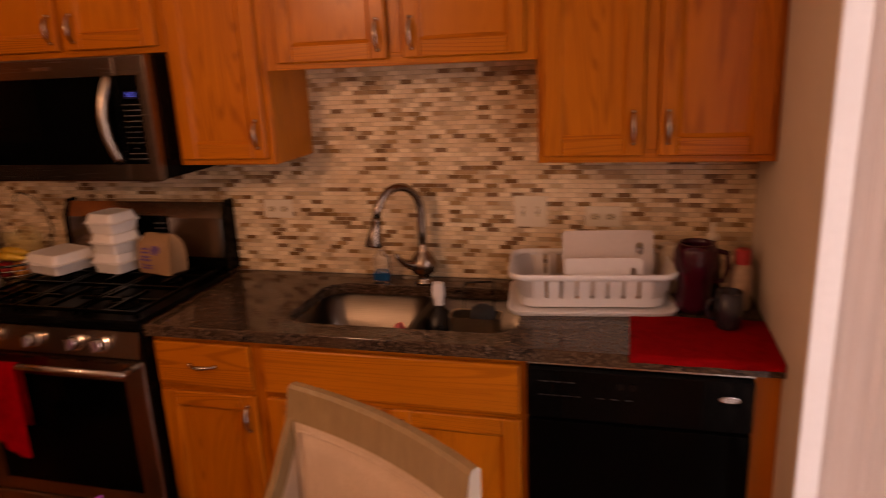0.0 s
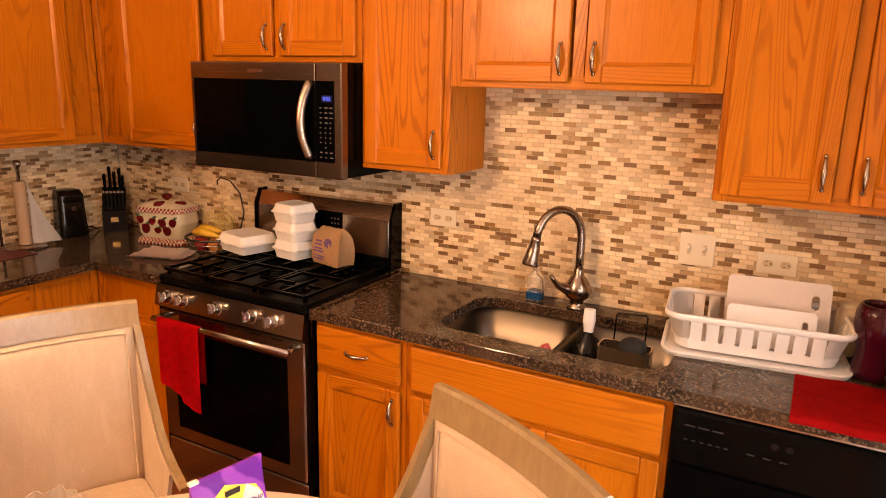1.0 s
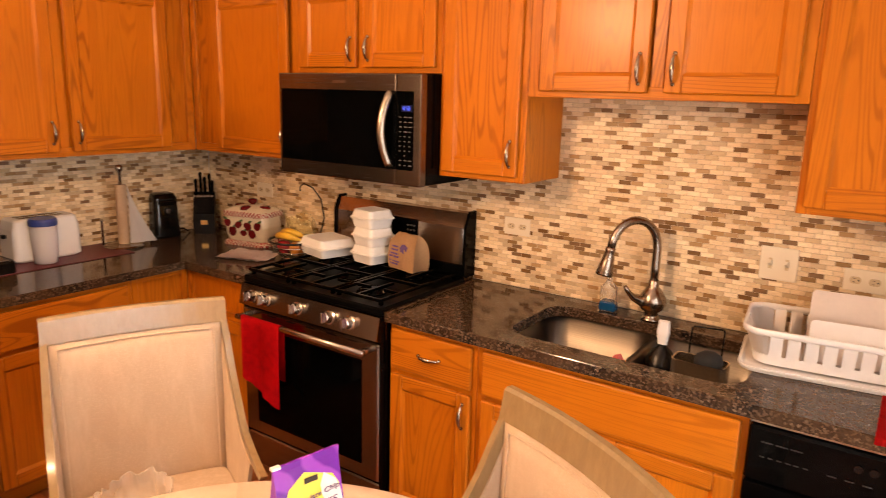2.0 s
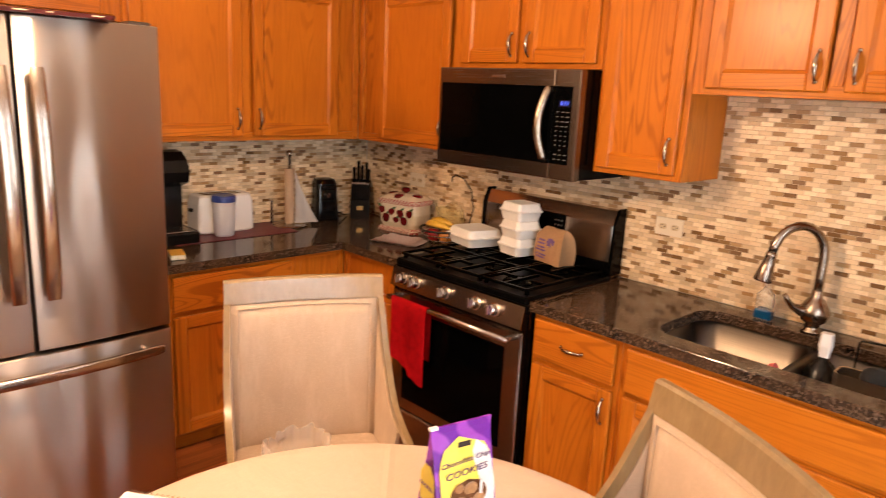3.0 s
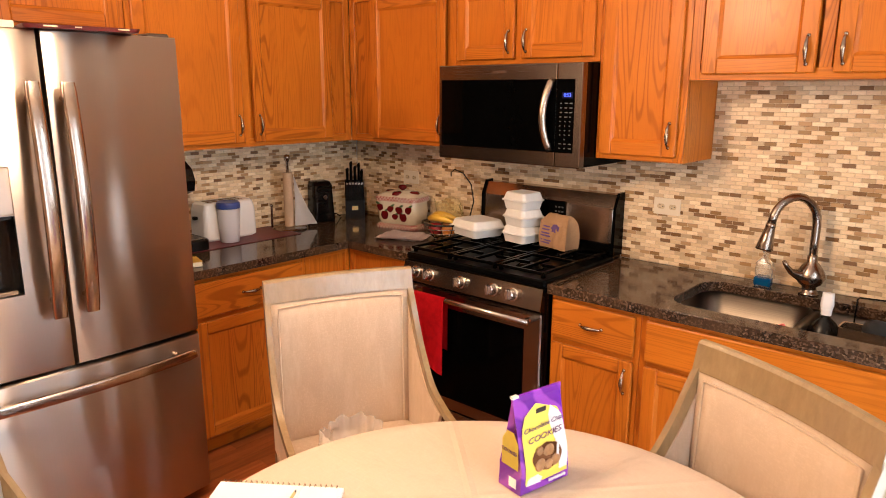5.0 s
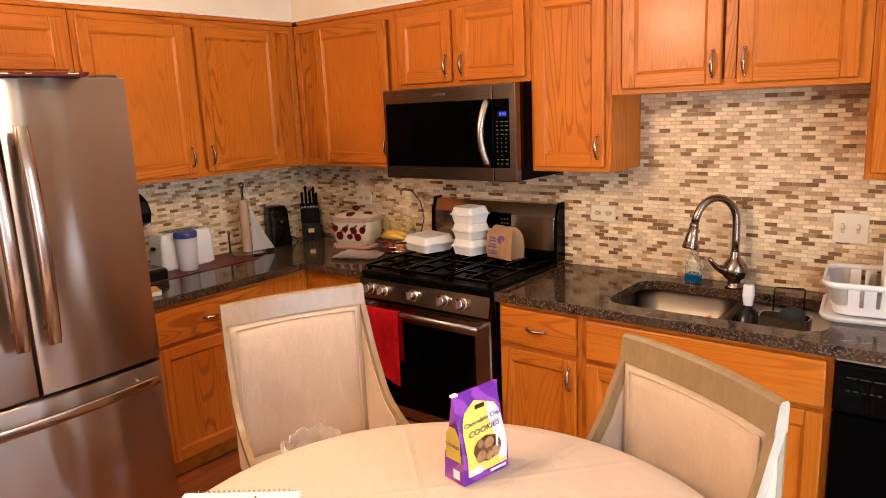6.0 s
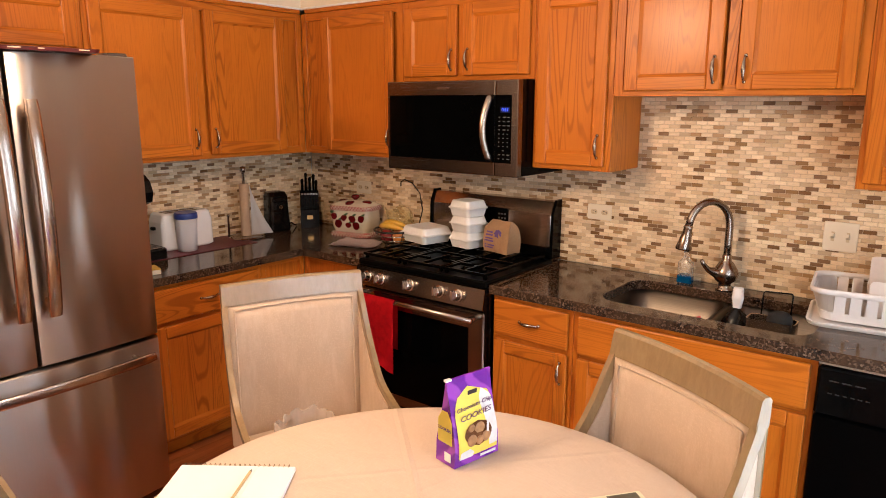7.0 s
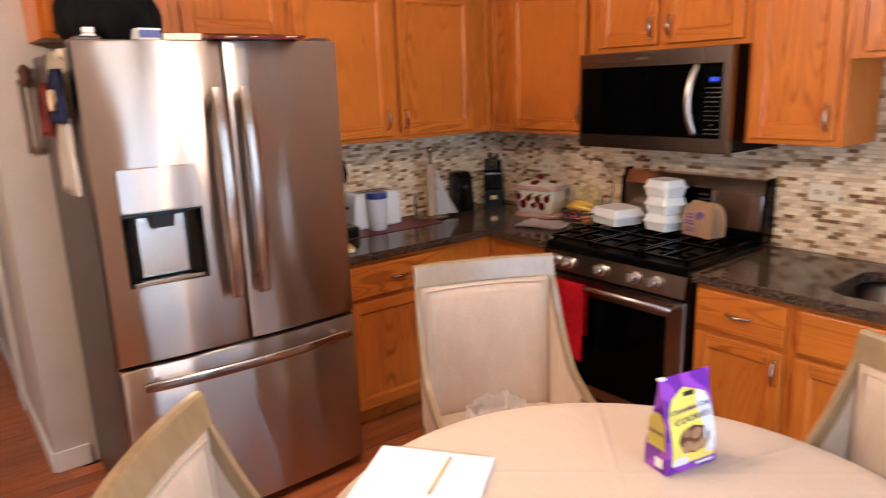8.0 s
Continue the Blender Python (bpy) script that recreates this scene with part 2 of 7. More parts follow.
WHITE_PLASTIC = plain("white_plastic", (0.76, 0.72, 0.68), 0.35, 30.0, 0.04)
FOAM = plain("white_foam", (0.80, 0.77, 0.72), 0.6, 500.0, 0.05, 0.15)


def floor_wood():
    n = Nodes("floor_planks")
    v = n.coords((1.0, 0.06, 1.0))
    grain = n.noise(v, 45.0, 5.0, 0.6, 0.4)
    colour = n.ramp(grain, [(0.3, (0.24, 0.065, 0.018)), (0.55, (0.36, 0.11, 0.030)), (0.8, (0.44, 0.16, 0.05))])
    shade = n.ramp(n.add("ObjectInfo").outputs["Random"], [(0.0, (0.7, 0.7, 0.7)), (1.0, (1.15, 1.1, 1.05))])
    n.bump(grain, 0.08, 0.001)
    return n.set(Base_Color=n.mix(colour, shade, 1.0, "MULTIPLY"), Roughness=0.28)


FLOOR_WOOD = floor_wood()


def upholstery():
    n = Nodes("tan_upholstery")
    v = n.coords((1, 1, 1))
    weave = n.noise(n.coords((1, 1, 0.12)), 620.0, 3.0)
    cross = n.noise(n.coords((0.12, 0.12, 1)), 620.0, 3.0)
    both = n.math("ADD", weave, cross)
    big = n.noise(v, 7.0, 4.0)
    colour = n.mix((0.58, 0.435, 0.305), (0.51, 0.38, 0.262), n.ramp(both, [(0.8, (0, 0, 0)), (1.2, (1, 1, 1))]))
    colour = n.mix(colour, (0.46, 0.34, 0.232), n.ramp(big, [(0.42, (0, 0, 0)), (0.72, (0.7, 0.7, 0.7))]))
    streaks = n.noise(n.coords((1, 1, 0.28)), 24.0, 5.0, 0.6)
    colour = n.mix(colour, (0.62, 0.485, 0.36), n.ramp(streaks, [(0.48, (0, 0, 0)), (0.72, (0.6, 0.6, 0.6))]))
    n.bump(both, 0.08, 0.001)
    return n.set(Base_Color=colour, Roughness=0.62, Sheen_Weight=0.15)


UPHOLSTERY = upholstery()


def weathered():
    """Grey-washed chair wood with a soft lacquer."""
    n = Nodes("greywashed_wood")
    grain = n.noise(n.coords((1.0, 1.0, 0.3)), 40.0, 5.0, 0.65, 0.3)
    colour = n.ramp(grain, [(0.25, (0.215, 0.138, 0.060)), (0.55, (0.275, 0.180, 0.082)), (0.85, (0.34, 0.235, 0.118))])
    n.bump(grain, 0.06, 0.001)
    return n.set(Base_Color=colour, Roughness=0.30, Coat_Weight=0.85, Coat_Roughness=0.15, Coat_IOR=1.5)


CHAIR_WOOD = weathered()


def table_linen():
    n = Nodes("tan_tablecloth")
    v = n.coords((1, 1, 1))
    threads = n.math("ADD", n.noise(n.coords((1, 0.05, 1)), 520.0, 2.0), n.noise(n.coords((0.05, 1, 1)), 520.0, 2.0))
    crumple = n.noise(v, 5.0, 5.0, 0.6, 0.5)
    colour = n.mix((0.59, 0.455, 0.335), (0.56, 0.43, 0.312), n.ramp(threads, [(0.8, (0, 0, 0)), (1.2, (1, 1, 1))]))
    colour = n.mix(colour, (0.53, 0.40, 0.285), n.ramp(crumple, [(0.45, (0, 0, 0)), (0.8, (0.5, 0.5, 0.5))]))
    # pressed folds: a long one across the cloth and two fainter ones
    axes = n.add("SeparateXYZ")
    n.put(axes.inputs[0], n.coords((1, 1, 1), shift=False))
    height = n.math("ADD", crumple, n.math("MULTIPLY", threads, 0.03))
    for a, b, c, size in ((0.668, 0.744, -0.010, 0.35), (-0.744, 0.668, -0.30, 0.2), (0.965, -0.26, 0.17, 0.18)):
        away = n.math("ADD", n.math("ADD", n.math("MULTIPLY", axes.outputs[0], a), n.math("MULTIPLY", axes.outputs[1], b)), c)
        ridge = n.math("SUBTRACT", 1.0, n.math("MINIMUM", n.math("MULTIPLY", n.math("ABSOLUTE", away), 70.0), 1.0))
        height = n.math("ADD", height, n.math("MULTIPLY", ridge, size))
    n.bump(height, 0.75, 0.01)
    return n.set(Base_Color=colour, Roughness=0.75, Sheen_Weight=0.1)


LINEN = table_linen()

# ---- the room ----
WEST, EAST, SOUTH, TOP = -1.873, 1.99, -6.6, 2.44
DOOR_N, DOOR_S = -0.835, -2.56
LEFT_TURN = pose(0, 0, 0, 0, 0, 90)


def structure(name, bm, material, label, category):
    return tagged(part(name, bm, material, None), label, category, kind="structure")


structure("wall_north", boxes((WEST - 0.12, EAST + 0.12, 0.0, 0.12, 0.0, TOP)), WALL_PAINT, "beige painted kitchen wall behind the sink", "wall")
structure("wall_west", boxes((WEST - 0.12, WEST, -2.75, -0.0005, 0.0, TOP), (WEST - 0.12, WEST, SOUTH, -3.95, 0.0, TOP), (WEST - 0.12, WEST, -3.95, -2.75, 2.1, TOP)), GREY_PAINT, "painted wall behind the refrigerator with a doorway", "wall")
structure("wall_east", boxes((EAST, EAST + 0.12, DOOR_N, -0.0005, 0.0, TOP), (EAST, EAST + 0.12, SOUTH, DOOR_S, 0.0, TOP), (EAST, EAST + 0.12, DOOR_S, DOOR_N, 2.06, TOP)), WALL_PAINT, "beige painted wall with the patio door", "wall")
# the gap at x -3.6 to -2.3 is added to let the hall fill in
structure("wall_south", boxes((-3.9, -3.6, SOUTH - 0.12, SOUTH, 0.0, TOP), (-2.3, EAST + 0.12, SOUTH - 0.12, SOUTH, 0.0, TOP), (-3.6, -2.3, SOUTH - 0.12, SOUTH, 0.0, 0.75), (-3.6, -2.3, SOUTH - 0.12, SOUTH, 1.95, TOP)), WALL_PAINT, "plain beige wall at the far end with an added opening for the hall fill", "wall")
structure("hall_wall_north", boxes((-3.9, WEST - 0.121, -2.75, -2.63, 0.0, TOP)), GREY_PAINT, "grey hall wall beside the refrigerator", "wall")
structure("hall_wall_west", boxes((-4.02, -3.9, SOUTH - 0.12, -2.63, 0.0, TOP)), GREY_PAINT, "grey wall at the hall's end", "wall")
structure("ceiling", boxes((-4.02, EAST + 0.12, SOUTH - 0.12, 0.12, TOP, TOP + 0.1)), CEILING_PAINT, "cream textured ceiling", "ceiling")

floor = structure("floor", boxes((-4.02, EAST + 0.12, SOUTH - 0.12, 0.12, -0.12, -0.006)), plain("subfloor", (0.06, 0.025, 0.012), 0.8), "reddish brown hardwood plank floor", "floor")
structure("baseboard_west", boxes((WEST, WEST + 0.014, -2.75, -2.60, 0.0, 0.10), bevel=0.003), WHITE_PAINT, "white painted baseboard", "baseboard")
structure("baseboard_hall", boxes((-3.9, WEST, -2.764, -2.75, 0.0, 0.10), bevel=0.003), WHITE_PAINT, "white painted baseboard along the hall", "baseboard")
structure("door_casing_hall", boxes((-2.95, -2.88, -2.775, -2.7502, 0.0, 2.10), (-2.80, -2.73, -2.775, -2.7502, 0.0, 2.10), bevel=0.004), WHITE_PAINT, "white painted door casing in the hall", "trim")

# patio door
DOOR_W = DOOR_N - DOOR_S
patio = thing("patio_door", "white framed sliding glass patio door bright with daylight", "door", pose(EAST, DOOR_S, 0.0), kind="structure")
part("door_frame", boxes((-0.006, 0.13, 0.0, 0.02, 0.0, 2.06), (-0.006, 0.13, DOOR_W - 0.014, DOOR_W - 0.002, 0.0, 2.06), (0.0, 0.13, 0.02, DOOR_W - 0.014, 2.01, 2.06), (0.085, 0.13, 0.02, DOOR_W - 0.014, 0.0, 0.05), (0.09, 0.125, DOOR_W / 2 - 0.03, DOOR_W / 2 + 0.03, 0.05, 2.01), bevel=0.003), WHITE_PAINT, patio)
GLASS = Nodes("window_glass").set(Base_Color=(1, 1, 1), Roughness=0.0, Transmission_Weight=1.0, IOR=1.45)
for a, b in ((0.02, DOOR_W / 2 - 0.03), (DOOR_W / 2 + 0.03, DOOR_W - 0.014)):
    pane = part("pane", boxes((0.104, 0.110, a, b, 0.05, 2.01)), GLASS, patio)
    pane.visible_shadow = False

# ---- cabinets ----


def pull(parent, x, y, z, upright=True, length=0.094):
    """An arched satin pull that stands off a door front, with two rosettes."""
    bm = bmesh.new()
    pts, radii = [], []
    for i in range(13):
        s = -1 + 2 * i / 12
        a, out = s * length / 2, 0.022 * (1 - s * s) ** 0.6 + 0.001
        pts.append((x, y - out, z + a) if upright else (x + a, y - out, z))
        radii.append(0.0034 + 0.0052 * (1 - abs(s)) ** 0.9)
    tube(bm, pts, radii, 8)
    for s in (-1, 1):
        c = (x, y, z + s * length * 0.5) if upright else (x + s * length * 0.5, y, z)
        d = (c[0], y - 0.006, c[2])
        tube(bm, [c, d], [0.0075, 0.005], 8)
    return part("handle", bm, NICKEL, parent, "satin nickel arched pull", smooth=True)


def framed_door(parent, x0, x1, z0, z1, y, name="door", rail=0.055):
    """A recessed-panel door: stiles, rails, bead and panel."""
    bm = bmesh.new()
    t, b = 0.020, 0.0035
    i0, i1, k0, k1 = x0 + rail, x1 - rail, z0 + rail, z1 - rail
    outer = [(i0, y - t + 0.004, k0), (i1, y - t + 0.004, k0), (i1, y - t + 0.004, k1), (i0, y - t + 0.004, k1)]
    w = 0.010
    inner = [(i0 + w, y - 0.009, k0 + w), (i1 - w, y - 0.009, k0 + w), (i1 - w, y - 0.009, k1 - w), (i0 + w, y - 0.009, k1 - w)]
    vo, vi = [bm.verts.new(p) for p in outer], [bm.verts.new(p) for p in inner]
    for k in range(4):
        bm.faces.new((vo[k], vo[(k + 1) % 4], vi[(k + 1) % 4], vi[k])).material_index = 1 if k % 2 == 0 else 0
    bm.faces.new(vi).material_index = 0
    door = part(name, bm, OAK, parent)
    for a, c in ((x0, x0 + rail), (x1 - rail, x1)):
        part("stile", box(bmesh.new(), a, c, y - t, y, z0, z1, b), OAK_V, door)
    for a, c in ((z0, z0 + rail), (z1 - rail, z1)):
        part("rail", box(bmesh.new(), x0 + rail + 0.0005, x1 - rail - 0.0005, y - t + 0.0006, y, a, c, b), OAK_X, door)
    return door


def slab_front(parent, x0, x1, z0, z1, y, name="drawer_front"):
    bm = bmesh.new()
    box(bm, x0, x1, y - 0.020, y, z0, z1, 0.006, 0, 2)
    return part(name, bm, [OAK_X], parent)


def carcass(parent, w, d, h, frame=0.04, z0=0.0, open_top=False, mids=()):
    """Sides, back, floor and top of a cabinet behind a face frame; front at -d."""
    bm = bmesh.new()
    box(bm, 0.0, w, -d + 0.02, -0.002, z0, h, 0.0, 0)
    part("body", bm, OAK, parent)
    bm = bmesh.new()
    f = -d + 0.0195
    box(bm, 0.0005, frame, -d, f, z0, h, 0.0015, 0)
    box(bm, w - frame, w - 0.0005, -d, f, z0, h, 0.0015, 0)
    box(bm, frame, w - frame, -d + 0.0004, f, h - frame, h, 0.001, 1)
    box(bm, frame, w - frame, -d + 0.0004, f, z0, z0 + frame, 0.001, 1)
    for m in mids:
        box(bm, m - 0.02, m + 0.02, -d + 0.0002, f, z0 + frame, h - frame, 0.001, 0)
    part("face_frame", bm, OAK, parent)


def upper_cabinet(x, w, z0, z1, doors, label, turn=None, depth=0.305, edge=0.022):
    """doors: rows of (x0, x1, side of the pull: l, r or empty)."""
    m = pose(x, -0.0, z0) if turn is None else turn
    cab = thing("wall_cabinet", label, "cabinet", m, group="oak wall cabinets")
    h = z1 - z0
    mids = [(doors[0][1] + doors[1][0]) / 2] if len(doors) > 1 else []
    carcass(cab, w, depth, h, mids=mids)
    for a, b, side in doors:
        d = framed_door(cab, a, b, edge, h - 0.035, -depth - 0.0005)
        if side:
            pull(d, a + 0.028 if side == "l" else b - 0.028, -depth - 0.0205, edge + (0.085 if h > 0.5 else 0.075))
    return cab


UP, ROOF = 1.401, 2.185
upper_cabinet(0.0, 0.381, UP, ROOF, [(0.022, 0.355, "r")], "honey oak wall cabinet with one door beside the microwave")
upper_cabinet(0.3815, 0.9115, 1.718, ROOF, [(0.050, 0.436, "r"), (0.492, 0.878, "l")], "short honey oak wall cabinet above the sink")
upper_cabinet(1.2935, 0.6945, UP, ROOF, [(0.020, 0.318, "r"), (0.362, 0.674, "l")], "honey oak wall cabinet above the dish rack")
upper_cabinet(-0.785, 0.7845, 1.797, ROOF, [(0.020, 0.355, "r"), (0.395, 0.762, "l")], "short honey oak wall cabinet above the microwave")
upper_cabinet(-1.567, 0.7815, UP, ROOF, [(0.190, 0.722, "r")], "honey oak corner wall cabinet")
# left wall run, seen from its front: local x runs towards the corner
upper_cabinet(0, 1.247, UP, ROOF, [(0.022, 0.540, "r"), (0.600, 1.098, "l")], "honey oak wall cabinet with two doors above the toaster", pose(WEST, -1.5525, UP) @ LEFT_TURN)
upper_cabinet(0, 1.02, 1.905, ROOF, [(0.03, 0.49, ""), (0.53, 0.99, "")], "short honey oak cabinet above the refrigerator", pose(WEST, -2.575, 1.905) @ LEFT_TURN)
structure("crown_trim", boxes((-1.52, EAST - 0.002, -0.322, -0.002, ROOF + 0.0005, ROOF + 0.022), (WEST + 0.002, -1.5505, -2.575, -0.3225, ROOF + 0.0005, ROOF + 0.022), bevel=0.004), OAK_X, "oak trim strip along the cabinet tops", "trim")
SOFFIT_PAINT = plain("cream_soffit_paint", (0.78, 0.68, 0.52), 0.45, 90.0, 0.05, 0.05)
structure("soffit_north", boxes((WEST + 0.3095, EAST - 0.001, -0.309, -0.001, ROOF + 0.0225, TOP - 0.001)), SOFFIT_PAINT, "cream painted soffit above the sink cabinets", "soffit")
structure("soffit_west", boxes((WEST + 0.001, WEST + 0.309, -2.575, -0.001, ROOF + 0.0225, TOP - 0.001)), SOFFIT_PAINT, "cream painted soffit above the refrigerator wall cabinets", "soffit")
structure("soffit_trim", boxes((WEST + 0.3245, EAST - 0.002, -0.321, -0.3095, ROOF + 0.0225, ROOF + 0.034), (WEST + 0.3095, WEST + 0.3205, -2.574, -0.3095, ROOF + 0.0225, ROOF + 0.034), bevel=0.003), WHITE_PAINT, "thin white bead under the soffit", "trim")


def base_cabinet(m, w, label, drawers, doors, d=0.61, body_top=0.874):
    cab = thing("base_cabinet", label, "cabinet", m, group="oak base cabinets")
    bm = bmesh.new()
    box(bm, 0.0, w, -d + 0.02, -0.002, 0.10, body_top)
    part("body", bm, OAK, cab)
    part("toe_kick", boxes((0.0, w, -d + 0.075, -0.01, 0.0, 0.0995)), OAK_X, cab)
    bm = bmesh.new()
    f = -d + 0.0195
    box(bm, 0.0005, 0.03, -d, f, 0.10, 0.874, 0.0015, 0)
    box(bm, w - 0.03, w - 0.0005, -d, f, 0.10, 0.874, 0.0015, 0)
    for a, b in ((0.10, 0.13), (0.655, 0.70), (0.845, 0.874)):
        box(bm, 0.03, w - 0.03, -d + 0.0004, f, a, b, 0.001, 1)
    for (a0, b0, _), (a1, b1, _) in zip(doors, doors[1:]):
        box(bm, (b0 + a1) / 2 - 0.02, (b0 + a1) / 2 + 0.02, -d + 0.0002, f, 0.13, 0.655, 0.001, 0)
    part("face_frame", bm, OAK, cab)
    for a, b, has in drawers:
        fr = slab_front(cab, a, b, 0.690, 0.850, -d - 0.0005)
        if has:
            pull(fr, (a + b) / 2, -d - 0.0205, 0.770, upright=False)
    for a, b, side in doors:
        dr = framed_door(cab, a, b, 0.115, 0.668, -d - 0.0005)
        if side:
            pull(dr, a + 0.028 if side == "l" else b - 0.028, -d - 0.0205, 0.585)
    return cab


base_cabinet(pose(0.006, 0, 0), 0.395, "honey oak base cabinet with one drawer over a door", [(0.014, 0.375, True)], [(0.014, 0.375, "r")])
base_cabinet(pose(0.4015, 0, 0), 0.8935, "wide honey oak sink base cabinet with a false drawer front", [(0.026, 0.874, False)], [(0.026, 0.430, "r"), (0.470, 0.874, "l")], body_top=0.70)
base_cabinet(pose(-1.2625, 0, 0), 0.4745, "narrow honey oak base cabinet beside the range", [], [(0.0525, 0.4425, "")])
base_cabinet(pose(WEST, -1.545, 0) @ LEFT_TURN, 0.645, "honey oak base cabinet with a drawer beside the refrigerator", [(0.03, 0.615, True)], [(0.03, 0.615, "")])
base_cabinet(pose(WEST, -0.899, 0) @ LEFT_TURN, 0.2885, "narrow honey oak corner base cabinet", [], [(0.015, 0.262, "")])
structure("end_panel", boxes((1.922, EAST - 0.001, -0.612, -0.001, 0.0, 0.8735), bevel=0.002), OAK_V, "honey oak filler panel beside the dishwasher", "panel")


# ---- counters and sink ----
def counter(name, loops_outer, z0, z1, label, hole=None):
    """A slab with an eased edge; hole: a loop of points cut right through."""
    bm = bmesh.new()
    n = len(loops_outer)
    e = 0.003
    top = [bm.verts.new((p[0], p[1], z1)) for p in loops_outer]
    low = [bm.verts.new((p[0], p[1], z0)) for p in loops_outer]
    for k in range(n):
        bm.faces.new((low[k], low[(k + 1) % n], top[(k + 1) % n], top[k]))
    if hole:
        m = len(hole)
        ht = [bm.verts.new((p[0], p[1], z1)) for p in hole]
        hl = [bm.verts.new((p[0], p[1], z0)) for p in hole]
        for k in range(m):
            bm.faces.new((ht[k], ht[(k + 1) % m], hl[(k + 1) % m], hl[k]))
        for outer, inner in ((top, ht), (low, hl)):
            edges = [bm.edges.get((outer[k], outer[(k + 1) % n])) for k in range(n)] + [bm.edges.get((inner[k], inner[(k + 1) % m])) for k in range(m)]
            bmesh.ops.triangle_fill(bm, edges=edges, use_beauty=True)
    else:
        bm.faces.new(top)
        bm.faces.new(list(reversed(low)))
    sharp = [x for x in bm.edges if abs(x.verts[0].co.z - z1) < 1e-6 and abs(x.verts[1].co.z - z1) < 1e-6 and x.calc_face_angle(0) > 1.0]
    bmesh.ops.bevel(bm, geom=sharp, offset=e, segments=2, affect="EDGES", profile=0.5)
    return tagged(part(name, bm, GRANITE, None), label, "countertop")


CT0, CT1 = 0.8745, 0.914
SINK_X0, SINK_X1, SINK_Y0, SINK_Y1 = 0.462, 1.248, -0.548, -0.135
sink_hole = rounded(SINK_X0, SINK_X1, SINK_Y0, SINK_Y1, 0.09, 0.0, 8)
counter("countertop", [(0.004, -0.648), (EAST - 0.002, -0.648), (EAST - 0.002, -0.0095), (0.004, -0.0095)], CT0, CT1, "dark speckled granite countertop with the sink cut into it", sink_hole)
counter("countertop", [(WEST + 0.0095, -1.56), (-1.225, -1.56), (-1.225, -0.648), (-0.787, -0.648), (-0.787, -0.0095), (WEST + 0.0095, -0.0095)], CT0, CT1, "dark speckled granite corner countertop beside the range")

sink = thing("kitchen_sink", "undermounted stainless steel double bowl sink", "sink", pose(0, 0, CT0))
for nm, a, b, deep in (("large_bowl", SINK_X0 - 0.01, 0.868, -0.20), ("small_bowl", 0.892, SINK_X1 + 0.01, -0.17)):
    bm = bmesh.new()
    rows = [rounded(a - 0.012, b + 0.012, SINK_Y0 - 0.022, SINK_Y1 + 0.022, 0.085, -0.001, 6), rounded(a, b, SINK_Y0 - 0.01, SINK_Y1 + 0.01, 0.08, -0.004, 6), rounded(a + 0.006, b - 0.006, SINK_Y0 - 0.004, SINK_Y1 + 0.004, 0.078, deep + 0.03, 6), rounded(a + 0.03, b - 0.03, SINK_Y0 + 0.02, SINK_Y1 - 0.02, 0.06, deep, 6)]
    skin = [[bm.verts.new(p) for p in r] for r in rows]
    for r0, r1 in zip(skin, skin[1:]):
        for k in range(len(r0)):
            bm.faces.new((r0[k], r0[(k + 1) % len(r0)], r1[(k + 1) % len(r0)], r1[k]))
    bm.faces.new(skin[-1])
    bowl = part(nm, bm, SINK_STEEL, sink, smooth=True)
    bm = bmesh.new()
    lathe(bm, [(0.045, 0.0), (0.045, 0.003), (0.036, 0.004), (0.03, 0.001)], 20, (a + b) / 2, -0.30, deep + 0.0005)
    part("drain", bm, CHROME, bowl, smooth=True)
part("divider", boxes((0.8685, 0.8915, SINK_Y0 - 0.005, SINK_Y1 + 0.005, -0.045, -0.006), bevel=0.006), SINK_STEEL, sink)

# ---- backsplash ----
TW, TH, TP, TR = 0.0455, 0.0151, 0.0474, 0.0167


def chip(w, h, d=0.006, e=0.0012):
    """One small tile that faces -y, back at y = 0."""
    me = bpy.data.meshes.new("tile")
    vs = [(0, 0, 0), (w, 0, 0), (w, 0, h), (0, 0, h), (0, -d + e, 0), (w, -d + e, 0), (w, -d + e, h), (0, -d + e, h), (e, -d, e), (w - e, -d, e), (w - e, -d, h - e), (e, -d, h - e)]
    fs = [(4, 5, 9, 8), (5, 6, 10, 9), (6, 7, 11, 10), (7, 4, 8, 11), (8, 9, 10, 11), (0, 1, 5, 4), (1, 2, 6, 5), (2, 3, 7, 6), (3, 0, 4, 7)]
    me.from_pydata(vs, [], fs)
    me.materials.append(TILE)
    return me, vs, fs


CHIP, CHIP_V, CHIP_F = chip(TW, TH)


